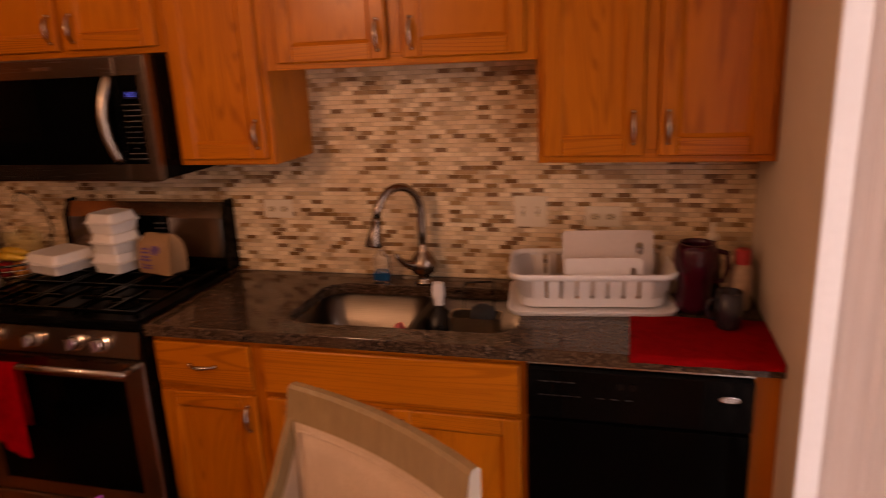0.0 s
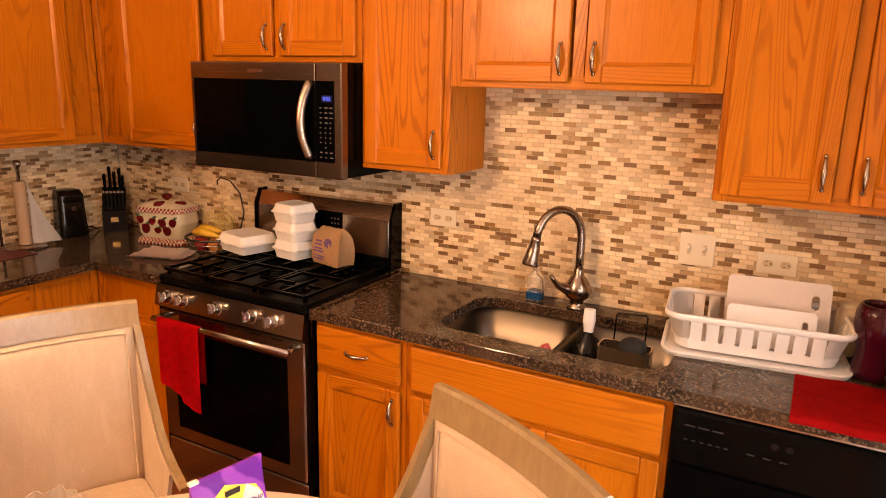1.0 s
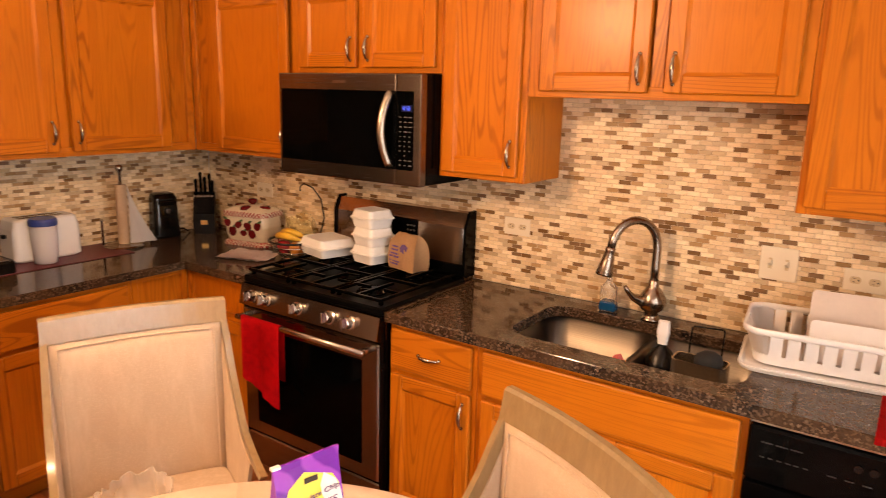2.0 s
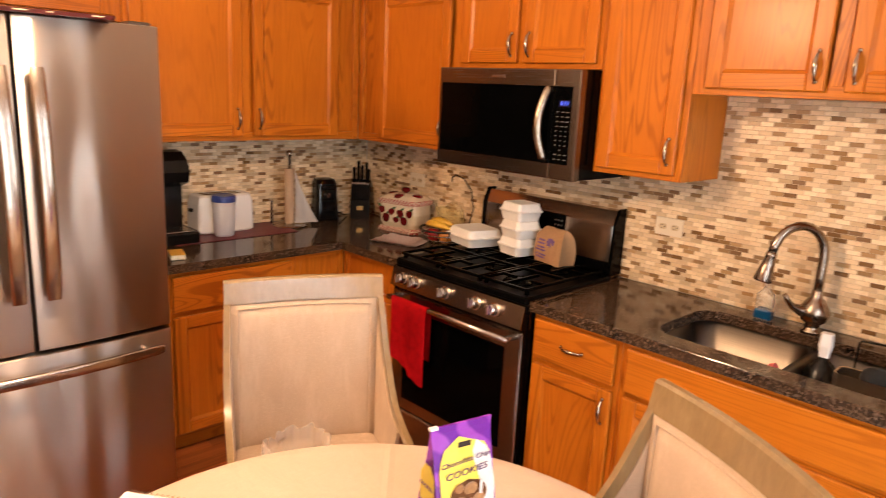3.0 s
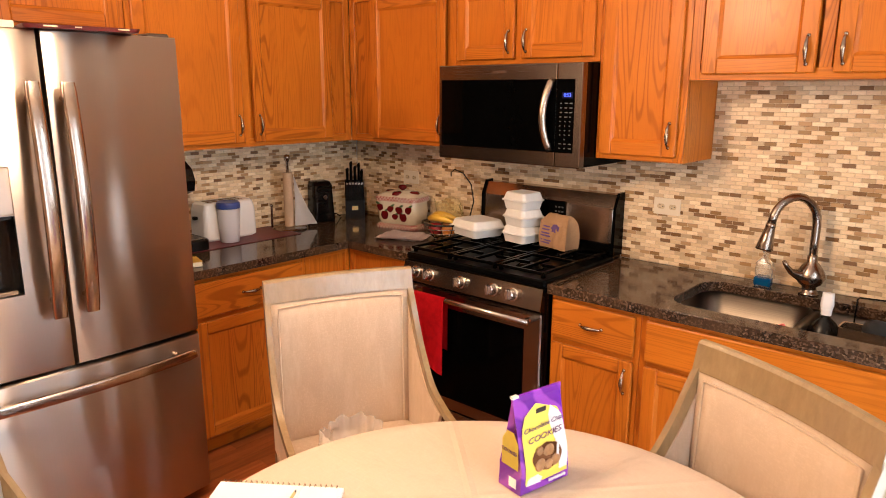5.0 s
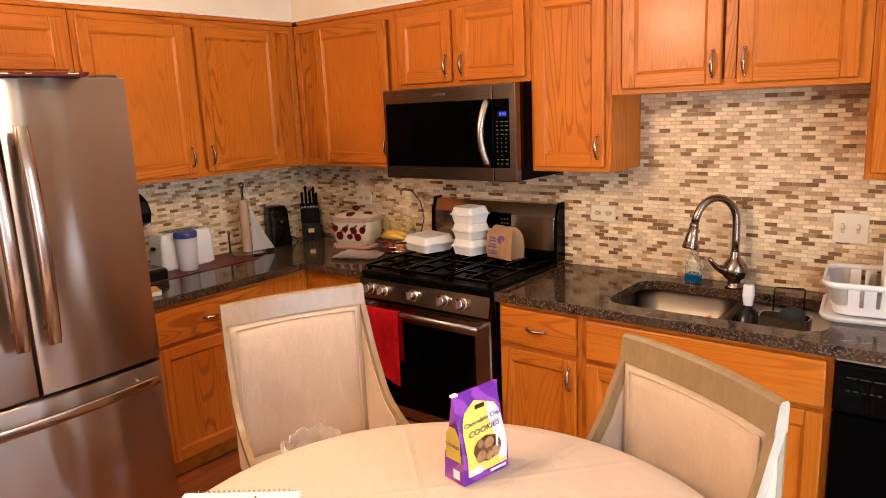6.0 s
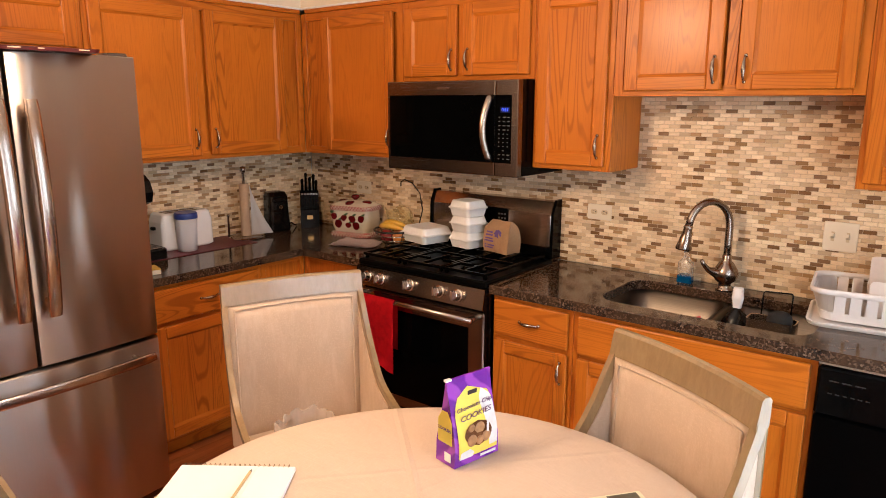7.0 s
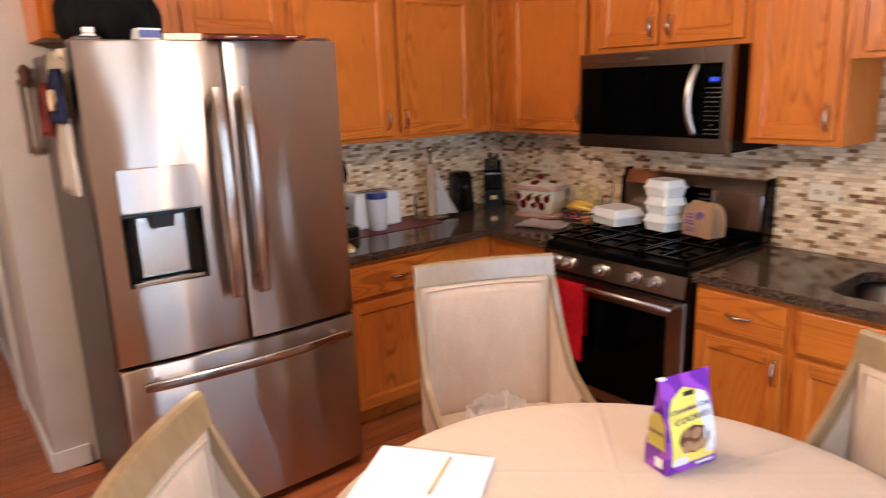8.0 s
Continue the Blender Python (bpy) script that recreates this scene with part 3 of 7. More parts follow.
def backsplash(name, m, areas, near, label):
    """areas: rectangles of wall in local x and z; near: the stretch of it built tile by tile."""
    wall = thing(name, label, "backsplash", m, kind="structure")
    bm = bmesh.new()
    for x0, x1, z0, z1 in areas:
        box(bm, x0, x1, -0.0084, -0.0005, z0, z1)
    part("grout", bm, GROUT, wall)
    rest_v, rest_f, single = [], [], []
    rng = random.Random(7)
    row = 0
    z = areas[0][2] + 0.001
    while z < 1.73:
        start = -1.9 + (0.5 * TP if row % 2 else 0.0) + 0.003 * rng.random()
        for i in range(85):
            x = start + i * TP
            for x0, x1, z0, z1 in areas:
                a, b, c = max(x, x0 + 0.001), min(x + TW, x1 - 0.001), min(z + TH, z1 - 0.0005)
                if b - a < 0.008 or z < z0 - 0.0005 or c - z < 0.006:
                    continue
                whole = b - a > TW - 0.0005 and c - z > TH - 0.0005
                if whole and near[0] < x < near[1] and near[2] < z < near[3] and len(single) < 300:
                    single.append((x, z))
                    continue
                k = len(rest_v)
                for px, py, pz in CHIP_V:
                    rest_v.append((a + px * (b - a) / TW, py - 0.0045 + 0.0, z + pz * (c - z) / TH))
                rest_f += [tuple(q + k for q in f) for f in CHIP_F]
        z += TR
        row += 1
    me = bpy.data.meshes.new("tiles")
    me.from_pydata(rest_v, [], rest_f)
    me.materials.append(TILE_REST)
    ob = tagged(new("tiles", me), "small cream, tan and brown mosaic tiles", kind="stuff")
    ob.parent = wall
    for x, z in single:
        ob = new("tile", CHIP)
        ob.parent = wall
        ob.location = (x, -0.0045, z)
    return wall

# ---- refrigerator ----
# local: front faces -y, x from 0 to FW, later turned to face east
FW, FH = 0.955, 1.862


def bowed(bm, x0, x1, z0, z1, y_back, thick, bow, w, n=10, ease=0.010, hole=None):
    """A door slab whose front bulges by bow over the whole width w."""
    def front(x):
        s = 2 * x / w - 1
        return -(y_back + thick + bow * (1 - s * s))
    xs = [x0 + (x1 - x0) * i / n for i in range(n + 1)]
    levels = [(z0, ease), (z0 + ease * 0.4, ease * 0.25), (z0 + ease, 0.0), (z1 - ease, 0.0), (z1 - ease * 0.4, ease * 0.25), (z1, ease)]
    if hole:
        xs = sorted([x for x in xs if min(abs(x - hole[0]), abs(x - hole[1])) > 0.012] + [hole[0], hole[1]])
        levels[3:3] = [(hole[2], 0.0), (hole[3], 0.0)]
    n = len(xs) - 1
    loops = []
    for z, inset in levels:
        loop = [(x0, -y_back, z), (x0, front(x0) + 0.012, z)]
        for i, x in enumerate(xs):
            xx = min(max(x, x0 + 0.004), x1 - 0.004)
            loop.append((xx, front(xx) + inset + (0.002 if i in (0, n) else 0.0), z))
        loop += [(x1, front(x1) + 0.012, z), (x1, -y_back, z)]
        loops.append(loop)
    loft(bm, loops)
    if hole:
        cut = []
        for f in bm.faces:
            c = f.calc_center_median()
            if hole[0] < c.x < hole[1] and hole[2] < c.z < hole[3] and c.y < -y_back - 0.03:
                cut.append(f)
        bmesh.ops.delete(bm, geom=cut, context="FACES")
        rim = [e for e in bm.edges if e.is_boundary]
        deep = bmesh.ops.extrude_edge_only(bm, edges=rim)["geom"]
        for v in deep:
            if isinstance(v, bmesh.types.BMVert):
                v.co.y = -y_back - 0.012
        bmesh.ops.edgeloop_fill(bm, edges=[e for e in bm.edges if e.is_boundary])


fridge = thing("refrigerator", "stainless steel french door refrigerator with a bottom freezer drawer", "refrigerator", pose(WEST + 0.06, -2.583, 0.0) @ LEFT_TURN)
part("body", boxes((0.006, FW - 0.006, -0.745, 0.0, 0.03, FH - 0.02), bevel=0.004), FRIDGE_SIDE, fridge, "dark grey steel cabinet sides")
part("toe_grille", boxes((0.03, FW - 0.03, -0.74, -0.70, 0.0, 0.029)), BLACK_PLASTIC, fridge)
doors = []
for nm, x0, x1, z0, z1 in (("left_door", 0.0, 0.4755, 0.738, FH), ("right_door", 0.4835, FW, 0.738, FH), ("freezer_drawer", 0.0, FW, 0.045, 0.726)):
    bm = bmesh.new()
    bowed(bm, x0, x1, z0, z1, 0.75, 0.062, 0.026, FW, hole=(0.072, 0.348, 1.022, 1.284) if nm == "left_door" else None)
    d = part(nm, bm, STEEL_FRIDGE, fridge)
    doors.append(d)
left_door, right_door, drawer = doors
for f in [f for d in doors for f in d.data.polygons]:
    f.use_smooth = abs(f.normal.z) < 0.3
for d in doors:
    d.data.set_sharp_from_angle(angle=radians(25))


def bar_handle(parent, loops, ends):
    """A broad flat bar of brushed steel on two posts."""
    bm = bmesh.new()
    loft(bm, loops)
    for a, b in ends:
        tube(bm, [a, b], 0.011, 10)
    part("handle", bm, STEEL_BAR, parent, "broad brushed steel handle", smooth=True).data.set_sharp_from_angle(angle=radians(50))


STEEL_BAR = steel("handle_steel", (0.50, 0.42, 0.355), 0.16, "z")
for parent, x in ((left_door, 0.428), (right_door, 0.532)):
    loops = []
    for i in range(25):
        s = -1 + i / 12
        y = -0.890 - 0.030 * (1 - s * s)
        w = 0.0235 if abs(s) < 0.99 else 0.021
        loops.append(rounded(x - w, x + w, y - 0.012, y + 0.010, 0.009, 1.318 + 0.382 * s, 4))
    bar_handle(parent, loops, [((x, -0.82, 1.318 + 0.33 * s), (x, -0.892, 1.318 + 0.33 * s)) for s in (-1, 1)])
loops = []
for i in range(29):
    s = -1 + i / 14
    y = -0.880 - 0.035 * (1 - s * s)
    h = 0.020 if abs(s) < 0.97 else 0.016
    loops.append([(FW / 2 + 0.42 * s, y + a, 0.672 + b) for a, b, _ in rounded(-0.011, 0.010, -h, h, 0.009, 0.0, 4)])
bar_handle(drawer, loops, [((FW / 2 + 0.36 * s, -0.81, 0.672), (FW / 2 + 0.36 * s, -0.889, 0.672)) for s in (-1, 1)])
# water and ice dispenser: panel, dark curved niche, chute, tray
part("dispenser_panel", boxes((0.072, 0.348, -0.842, -0.80, 1.288, 1.440), bevel=0.003), STEEL_FRIDGE, left_door, "plain control panel of the dispenser")
bm = bmesh.new()
curve = [(0.0735, -0.828), (0.080, -0.806), (0.094, -0.790), (0.120, -0.781), (0.300, -0.781), (0.326, -0.790), (0.340, -0.806), (0.3465, -0.828)]
bend = curve + [(x, y + 0.004) for x, y in reversed(curve)]
loft(bm, [[(x, y, z) for x, y in bend] for z in (1.0235, 1.2825)])
part("dispenser_niche", bm, BLACK_PLASTIC, left_door, "dark curved dispenser niche", smooth=True).data.set_sharp_from_angle(angle=radians(40))
part("niche_top", boxes((0.078, 0.342, -0.822, -0.783, 1.272, 1.2825)), BLACK_PLASTIC, left_door)
part("paddle", boxes((0.128, 0.292, -0.7865, -0.7815, 1.046, 1.262), bevel=0.001), STEEL, left_door, "pale steel back plate of the dispenser")
bm = bmesh.new()
loft(bm, [rounded(0.166, 0.254, -0.828, -0.790, 0.008, 1.2715), rounded(0.172, 0.248, -0.826, -0.790, 0.008, 1.225), rounded(0.178, 0.242, -0.822, -0.790, 0.008, 1.218)])
part("chute", bm, BLACK_PLASTIC, left_door)
part("chute_lip", boxes((0.182, 0.238, -0.8265, -0.8235, 1.219, 1.226)), CHROME, left_door)
part("drip_tray", boxes((0.088, 0.332, -0.834, -0.790, 1.0245, 1.040), bevel=0.003), STEEL_RANGE, left_door, "steel drip tray")
for x in (0.06, FW - 0.06):
    part("hinge_cover", boxes((x - 0.04, x + 0.04, -0.80, -0.70, FH - 0.0195, FH + 0.012), bevel=0.006), FRIDGE_SIDE, fridge)

# ---- range ----
RX0, RX1 = -0.782, 0.000
stove = thing("gas_range", "freestanding stainless steel gas range with black cooktop", "range", pose(0, 0, 0))
part("body", boxes((RX0 + 0.003, RX1 - 0.001, -0.63, -0.012, 0.03, 0.895)), BLACK_ENAMEL, stove, "black enamelled sides")
part("cooktop", boxes((RX0, RX1 + 0.003, -0.665, -0.085, 0.8955, 0.928), bevel=0.007), plain("cooktop_enamel", (0.002, 0.002, 0.002), 0.30, 60.0, 0.3, Specular_IOR_Level=0.04), stove, "glossy black cooktop")
part("toe_panel", boxes((RX0 + 0.02, RX1 - 0.02, -0.60, -0.58, 0.0, 0.03)), BLACK_PLASTIC, stove)
bm = bmesh.new()
loft(bm, [[(x, -0.631, 0.795), (x, -0.668, 0.795), (x, -0.692, 0.805), (x, -0.672, 0.894), (x, -0.631, 0.894)] for x in (RX0, RX1)])
panel = part("control_panel", bm, STEEL_RANGE, stove, "brushed steel knob panel")
for x in (-0.700, -0.612, -0.425, -0.245, -0.140):
    bm = bmesh.new()
    tilt = Vector((0, -0.975, 0.22)).normalized()
    c = Vector((x, -0.684, 0.848))
    tube(bm, [c - tilt * 0.004, c + tilt * 0.004, c + tilt * 0.006, c + tilt * 0.032, c + tilt * 0.036], [0.029, 0.029, 0.0235, 0.0215, 0.019], 20)
    box(bm, x - 0.0045, x + 0.0045, -0.735, -0.712, 0.836, 0.878, 0.002)
    part("knob", bm, CHROME, panel, "polished metal burner knob", smooth=False)
for x in (RX0 - 0.0012, RX1 - 0.0012):
    bm = bmesh.new()
    loft(bm, [[(q, -0.634, 0.032), (q, -0.664, 0.032), (q, -0.6665, 0.79), (q, -0.686, 0.806), (q, -0.6685, 0.893), (q, -0.634, 0.893)] for q in (x, x + 0.0024)])
    part("side_cheek", bm, BLACK_ENAMEL, stove, "black edge of the range front")
bm = bmesh.new()
box(bm, RX0 + 0.004, RX1 - 0.004, -0.672, -0.632, 0.205, 0.785, 0.006)
oven = part("oven_door", bm, STEEL_RANGE, stove, "steel oven door with a dark window")
part("oven_window", boxes((RX0 + 0.085, RX1 - 0.088, -0.6755, -0.6722, 0.265, 0.705), bevel=0.001), BLACK_GLASS, oven, "black glass window")
bm = bmesh.new()
tube(bm, [(RX0 + 0.03, -0.728, 0.760), (RX1 - 0.03, -0.728, 0.760)], 0.0125, 14)
for x in (RX0 + 0.045, RX1 - 0.045):
    box(bm, x - 0.012, x + 0.012, -0.728, -0.671, 0.750, 0.771, 0.003)
part("oven_handle", bm, STEEL, oven, "round steel towel bar handle", smooth=True)
part("storage_drawer", boxes((RX0 + 0.004, RX1 - 0.004, -0.668, -0.632, 0.045, 0.196), bevel=0.006), STEEL_RANGE, stove)
for i in range(5):
    x = -0.62 + i * 0.115
    part("vent_slot", boxes((x, x + 0.05, -0.6745, -0.6722, 0.772, 0.776)), BLACK_PLASTIC, oven)
# backguard
KEY_GREY = plain("grey_key", (0.06, 0.056, 0.052), 0.4)
bm = bmesh.new()
loft(bm, [[(x, -0.012, 0.90), (x, -0.088, 0.90), (x, -0.082, 1.15), (x, -0.055, 1.212), (x, -0.012, 1.214)] for x in (RX0 + 0.004, RX1 - 0.004)])
guard = part("backguard", bm, STEEL_GUARD, stove, "dark steel back panel")
for x in (RX0 - 0.001, RX1 - 0.013):
    bm = bmesh.new()
    loft(bm, [[(q, -0.011, 0.9286), (q, -0.096, 0.9286), (q, -0.090, 1.155), (q, -0.058, 1.220), (q, -0.011, 1.222)] for q in (x, x + 0.014)])
    part("end_cap", bm, BLACK_ENAMEL, guard)
# upright highlight near the right end, built as a strip of brighter steel
part("end_strip", boxes((RX1 - 0.034, RX1 - 0.0135, -0.0925, -0.0835, 0.9860, 1.150), bevel=0.002), STEEL, guard, "brighter steel strip standing in for the highlight at the guard's end")
part("lower_trim", boxes((RX0 + 0.014, RX1 - 0.014, -0.094, -0.0865, 0.9286, 0.985)), BLACK_ENAMEL, guard)
part("clock_panel", boxes((-0.415, -0.270, -0.0895, -0.0830, 1.068, 1.158)), BLACK_GLASS, guard, "black glass clock panel")
for i in range(3):
    for k in range(3):
        part("button", boxes((-0.325 + 0.018 * i, -0.315 + 0.018 * i, -0.0902, -0.0896, 1.080 + 0.022 * k, 1.088 + 0.022 * k)), KEY_GREY, guard)
# burners and grates
for bx, by, r in ((-0.61, -0.52, 0.048), (-0.61, -0.24, 0.040), (-0.39, -0.38, 0.055), (-0.17, -0.52, 0.050), (-0.17, -0.24, 0.036)):
    bm = bmesh.new()
    lathe(bm, [(r * 1.25, 0.0), (r * 1.2, 0.008), (r, 0.010), (r, 0.016), (r * 0.85, 0.020), (0.004, 0.021)], 20, bx, by, 0.9282)
    part("burner", bm, CAST_IRON, stove, "black burner cap", smooth=True)
for gx0, gx1 in ((-0.765, -0.525), (-0.515, -0.267), (-0.257, -0.018)):
    bm = bmesh.new()
    g, h0, h1 = 0.006, 0.944, 0.957
    xm = (gx0 + gx1) / 2
    for y in (-0.640, -0.38, -0.120):
        box(bm, gx0, gx1, y - g, y + g, h0, h1, 0.002)
    for x in (gx0 + g, gx1 - g):
        box(bm, x - g, x + g, -0.634, -0.126, h0 + 0.0005, h1 - 0.0005, 0.002)
    box(bm, xm - g, xm + g, -0.634, -0.42, h0 + 0.001, h1 + 0.001, 0.002)
    box(bm, xm - g, xm + g, -0.34, -0.126, h0 + 0.001, h1 + 0.001, 0.002)
    for y in (-0.52, -0.24):
        box(bm, gx0 + 0.012, gx0 + 0.085, y - g, y + g, h0 + 0.001, h1 + 0.001, 0.002)
        box(bm, gx1 - 0.085, gx1 - 0.012, y - g, y + g, h0 + 0.001, h1 + 0.001, 0.002)
    for x in (gx0 + 0.012, gx1 - 0.012):
        for y in (-0.628, -0.132):
            box(bm, x - 0.007, x + 0.007, y - 0.007, y + 0.007, 0.9283, h0)
    part("grate", bm, CAST_IRON, stove, "black cast iron grate")

# ---- microwave ----
MX0, MX1, MZ0, MZ1, MY = -0.780, -0.002, 1.362, 1.794, -0.412
mw = thing("microwave", "dark stainless over-the-range microwave with a black window", "microwave", pose(0, 0, 0))
part("body", boxes((MX0 + 0.002, MX1 - 0.001, MY + 0.02, -0.012, MZ0 + 0.004, MZ1 - 0.001)), BLACK_ENAMEL, mw, "black painted casing")
bm = bmesh.new()
box(bm, MX0, -0.124, MY - 0.022, MY + 0.0195, MZ0, MZ1 - 0.002, 0.005, 0, 2)
mdoor = part("door", bm, STEEL_DARK, mw, "dark steel door")
bm = bmesh.new()
box(bm, -0.122, MX1, MY - 0.022, MY + 0.0195, MZ0, MZ1 - 0.002, 0.005, 0, 2)
mpanel = part("control_panel", bm, STEEL_DARK, mw, "dark steel control column")
part("window", boxes((MX0 + 0.018, -0.1245, MY - 0.0250, MY - 0.0222, MZ0 + 0.062, MZ1 - 0.068), bevel=0.001), BLACK_GLASS, mdoor, "black glass window")
part("touch_pad", boxes((-0.1215, MX1 - 0.034, MY - 0.0250, MY - 0.0222, MZ0 + 0.062, MZ1 - 0.068), bevel=0.001), BLACK_GLASS, mpanel, "black glass keypad")
bm = bmesh.new()
pts = []
for i in range(15):
    s = -1 + i / 7
    pts.append((-0.142 - 0.014 * (1 - s * s), MY - 0.030 - 0.042 * (1 - s * s), (MZ0 + MZ1) / 2 - 0.002 + 0.146 * s))
tube(bm, pts, 0.0170, 14, 0.75)
part("handle", bm, NICKEL, mdoor, "curved brushed steel handle", smooth=True)
BLUE_LED = Nodes("blue_led").set(Base_Color=(0.02, 0.03, 0.2), Emission_Color=(0.05, 0.12, 1.0), Emission_Strength=2.0)
KEY_PRINT = plain("keypad_print", (0.10, 0.098, 0.095), 0.5)
part("display", boxes((-0.094, -0.042, MY - 0.0256, MY - 0.0251, 1.648, 1.674)), plain("display_glass", (0.01, 0.012, 0.05), 0.1), mpanel)
text("digits", "0:53", 0.021, pose(-0.068, MY - 0.0262, 1.661, 90, 0, 0), BLUE_LED, mpanel)
rng = random.Random(3)
for k in range(11):
    for i in range(3):
        if k in (7, 8) and i != 1 and k == 8:
            continue
        x, z = -0.102 + 0.023 * i, 1.628 - 0.0185 * k
        w = rng.choice((0.008, 0.011, 0.014)) if k < 4 or k > 8 else 0.006
        part("key_mark", boxes((x, x + w, MY - 0.0256, MY - 0.0251, z - 0.0022, z + 0.0022)), KEY_PRINT, mpanel)
part("badge", boxes((-0.46, -0.385, MY - 0.0238, MY - 0.0222, 1.752, 1.764), bevel=0.0005), STEEL, mdoor, "small plain metal badge")
for i in range(2):
    part("grease_filter", boxes((-0.70 + 0.36 * i, -0.38 + 0.36 * i, -0.36, -0.08, MZ0 - 0.001, MZ0 + 0.0035)), STEEL_DARK, mw)

# ---- dishwasher ----
dw = thing("dishwasher", "black built-in dishwasher under the counter", "dishwasher", pose(0, 0, 0))
part("tub", boxes((1.300, 1.915, -0.600, -0.02, 0.02, 0.868)), BLACK_PLASTIC, dw)
part("top_trim", boxes((1.298, 1.919, -0.634, -0.601, 0.862, 0.8735), bevel=0.001), STEEL, dw)
part("door", boxes((1.299, 1.918, -0.640, -0.601, 0.12, 0.690), bevel=0.006), BLACK_GLASS, dw, "glossy black door")
dpan = part("control_panel", boxes((1.299, 1.918, -0.648, -0.601, 0.694, 0.860), bevel=0.008), BLACK_ENAMEL, dw, "glossy black control panel")
part("kick_plate", boxes((1.31, 1.91, -0.56, -0.54, 0.0, 0.118)), BLACK_PLASTIC, dw)
DW_PRINT = plain("panel_print", (0.012, 0.012, 0.012), 0.5)
for z, w, xs in ((0.815, 0.028, (1.335, 1.372, 1.409)), (0.772, 0.012, (1.335, 1.356, 1.378, 1.40, 1.42, 1.442)), (0.772, 0.02, (1.50, 1.54, 1.58))):
    for x in xs:
        part("print_mark", boxes((x, x + w, -0.6486, -0.6482, z, z + 0.004)), DW_PRINT, dpan)
for x in (1.565, 1.60):
    bm = bmesh.new()
    tube(bm, [(x, -0.6475, 0.815), (x, -0.6515, 0.815)], 0.011, 14)
    part("button", bm, BLACK_PLASTIC, dpan, smooth=False)
bm = bmesh.new()
lathe(bm, [(0.028, 0.0), (0.028, 0.002), (0.024, 0.003)], 24)
badge = part("badge", bm, CHROME, dpan, "small oval metal badge")
badge.matrix_local = pose(1.855, -0.6482, 0.80, 90, 0, 0) @ Matrix.Diagonal((1, 0.35, 1, 1))

# ---- table and chairs ----
TX, TY, TR_, TZ = 0.79, -2.03, 0.69, 0.752
table = thing("round_table", "round pedestal dining table under a tan cloth", "table", pose(TX, TY, 0))
bm = bmesh.new()
lathe(bm, [(TR_ - 0.03, 0.718), (TR_ - 0.012, 0.722), (TR_ - 0.012, 0.746), (TR_ - 0.02, 0.7495)], 48)
part("tabletop", bm, CHAIR_WOOD, table, smooth=False)
bm = bmesh.new()
lathe(bm, [(0.10, 0.05), (0.11, 0.10), (0.06, 0.18), (0.05, 0.40), (0.075, 0.60), (0.16, 0.70), (0.18, 0.717)], 24)
part("pedestal", bm, CHAIR_WOOD, table, smooth=True)
for a in range(4):
    bm = bmesh.new()
    c, s = math.cos(radians(90 * a + 45)), math.sin(radians(90 * a + 45))
    tube(bm, [(0.06 * c, 0.06 * s, 0.12), (0.2 * c, 0.2 * s, 0.08), (0.36 * c, 0.36 * s, 0.025)], [0.04, 0.03, 0.024], 10)
    part("foot", bm, CHAIR_WOOD, table, smooth=True)

bm = bmesh.new()
rings, rng = [], random.Random(5)
NSEG = 120
for i, r in enumerate([0.002, 0.1, 0.2, 0.3, 0.4, 0.5, 0.58, 0.64, TR_ - 0.012, TR_ - 0.003, TR_ + 0.003, TR_ + 0.012, TR_ + 0.022, TR_ + 0.03]):
    now = []
    for k in range(NSEG):
        a = 2 * math.pi * k / NSEG
        fold = 0.5 + 0.5 * math.sin(11 * a + 1.3 * math.sin(3 * a))
        drop = (0, 0.004, 0.02, 0.09, 0.17, 0.235)[max(0, i - 8)]
        rr = r + (0.030 * fold * max(0, i - 9) / 4 if i > 9 else 0.0)
        x, y = rr * math.cos(a), rr * math.sin(a)
        z = TZ - drop
        if i < 9:
            z += 0.0016 * noise.noise(Vector((x * 5, y * 5, 0.3))) + 0.0016
            z += 0.0022 * math.exp(-((x * 0.83 + y * 0.55 + 0.12) / 0.006) ** 2) + 0.002 * math.exp(-((x * 0.55 - y * 0.83 - 0.05) / 0.007) ** 2)
        now.append(bm.verts.new((x, y, z)))
    if rings:
        for k in range(NSEG):
            bm.faces.new((rings[-1][k], rings[-1][(k + 1) % NSEG], now[(k + 1) % NSEG], now[k]))
    rings.append(now)
bm.faces.new(rings[0])
cloth = part("tablecloth", bm, LINEN, None, smooth=True)
cloth.location = (TX, TY, 0)
tagged(cloth, "tan cloth with faint fold creases draped over the round table", "tablecloth")


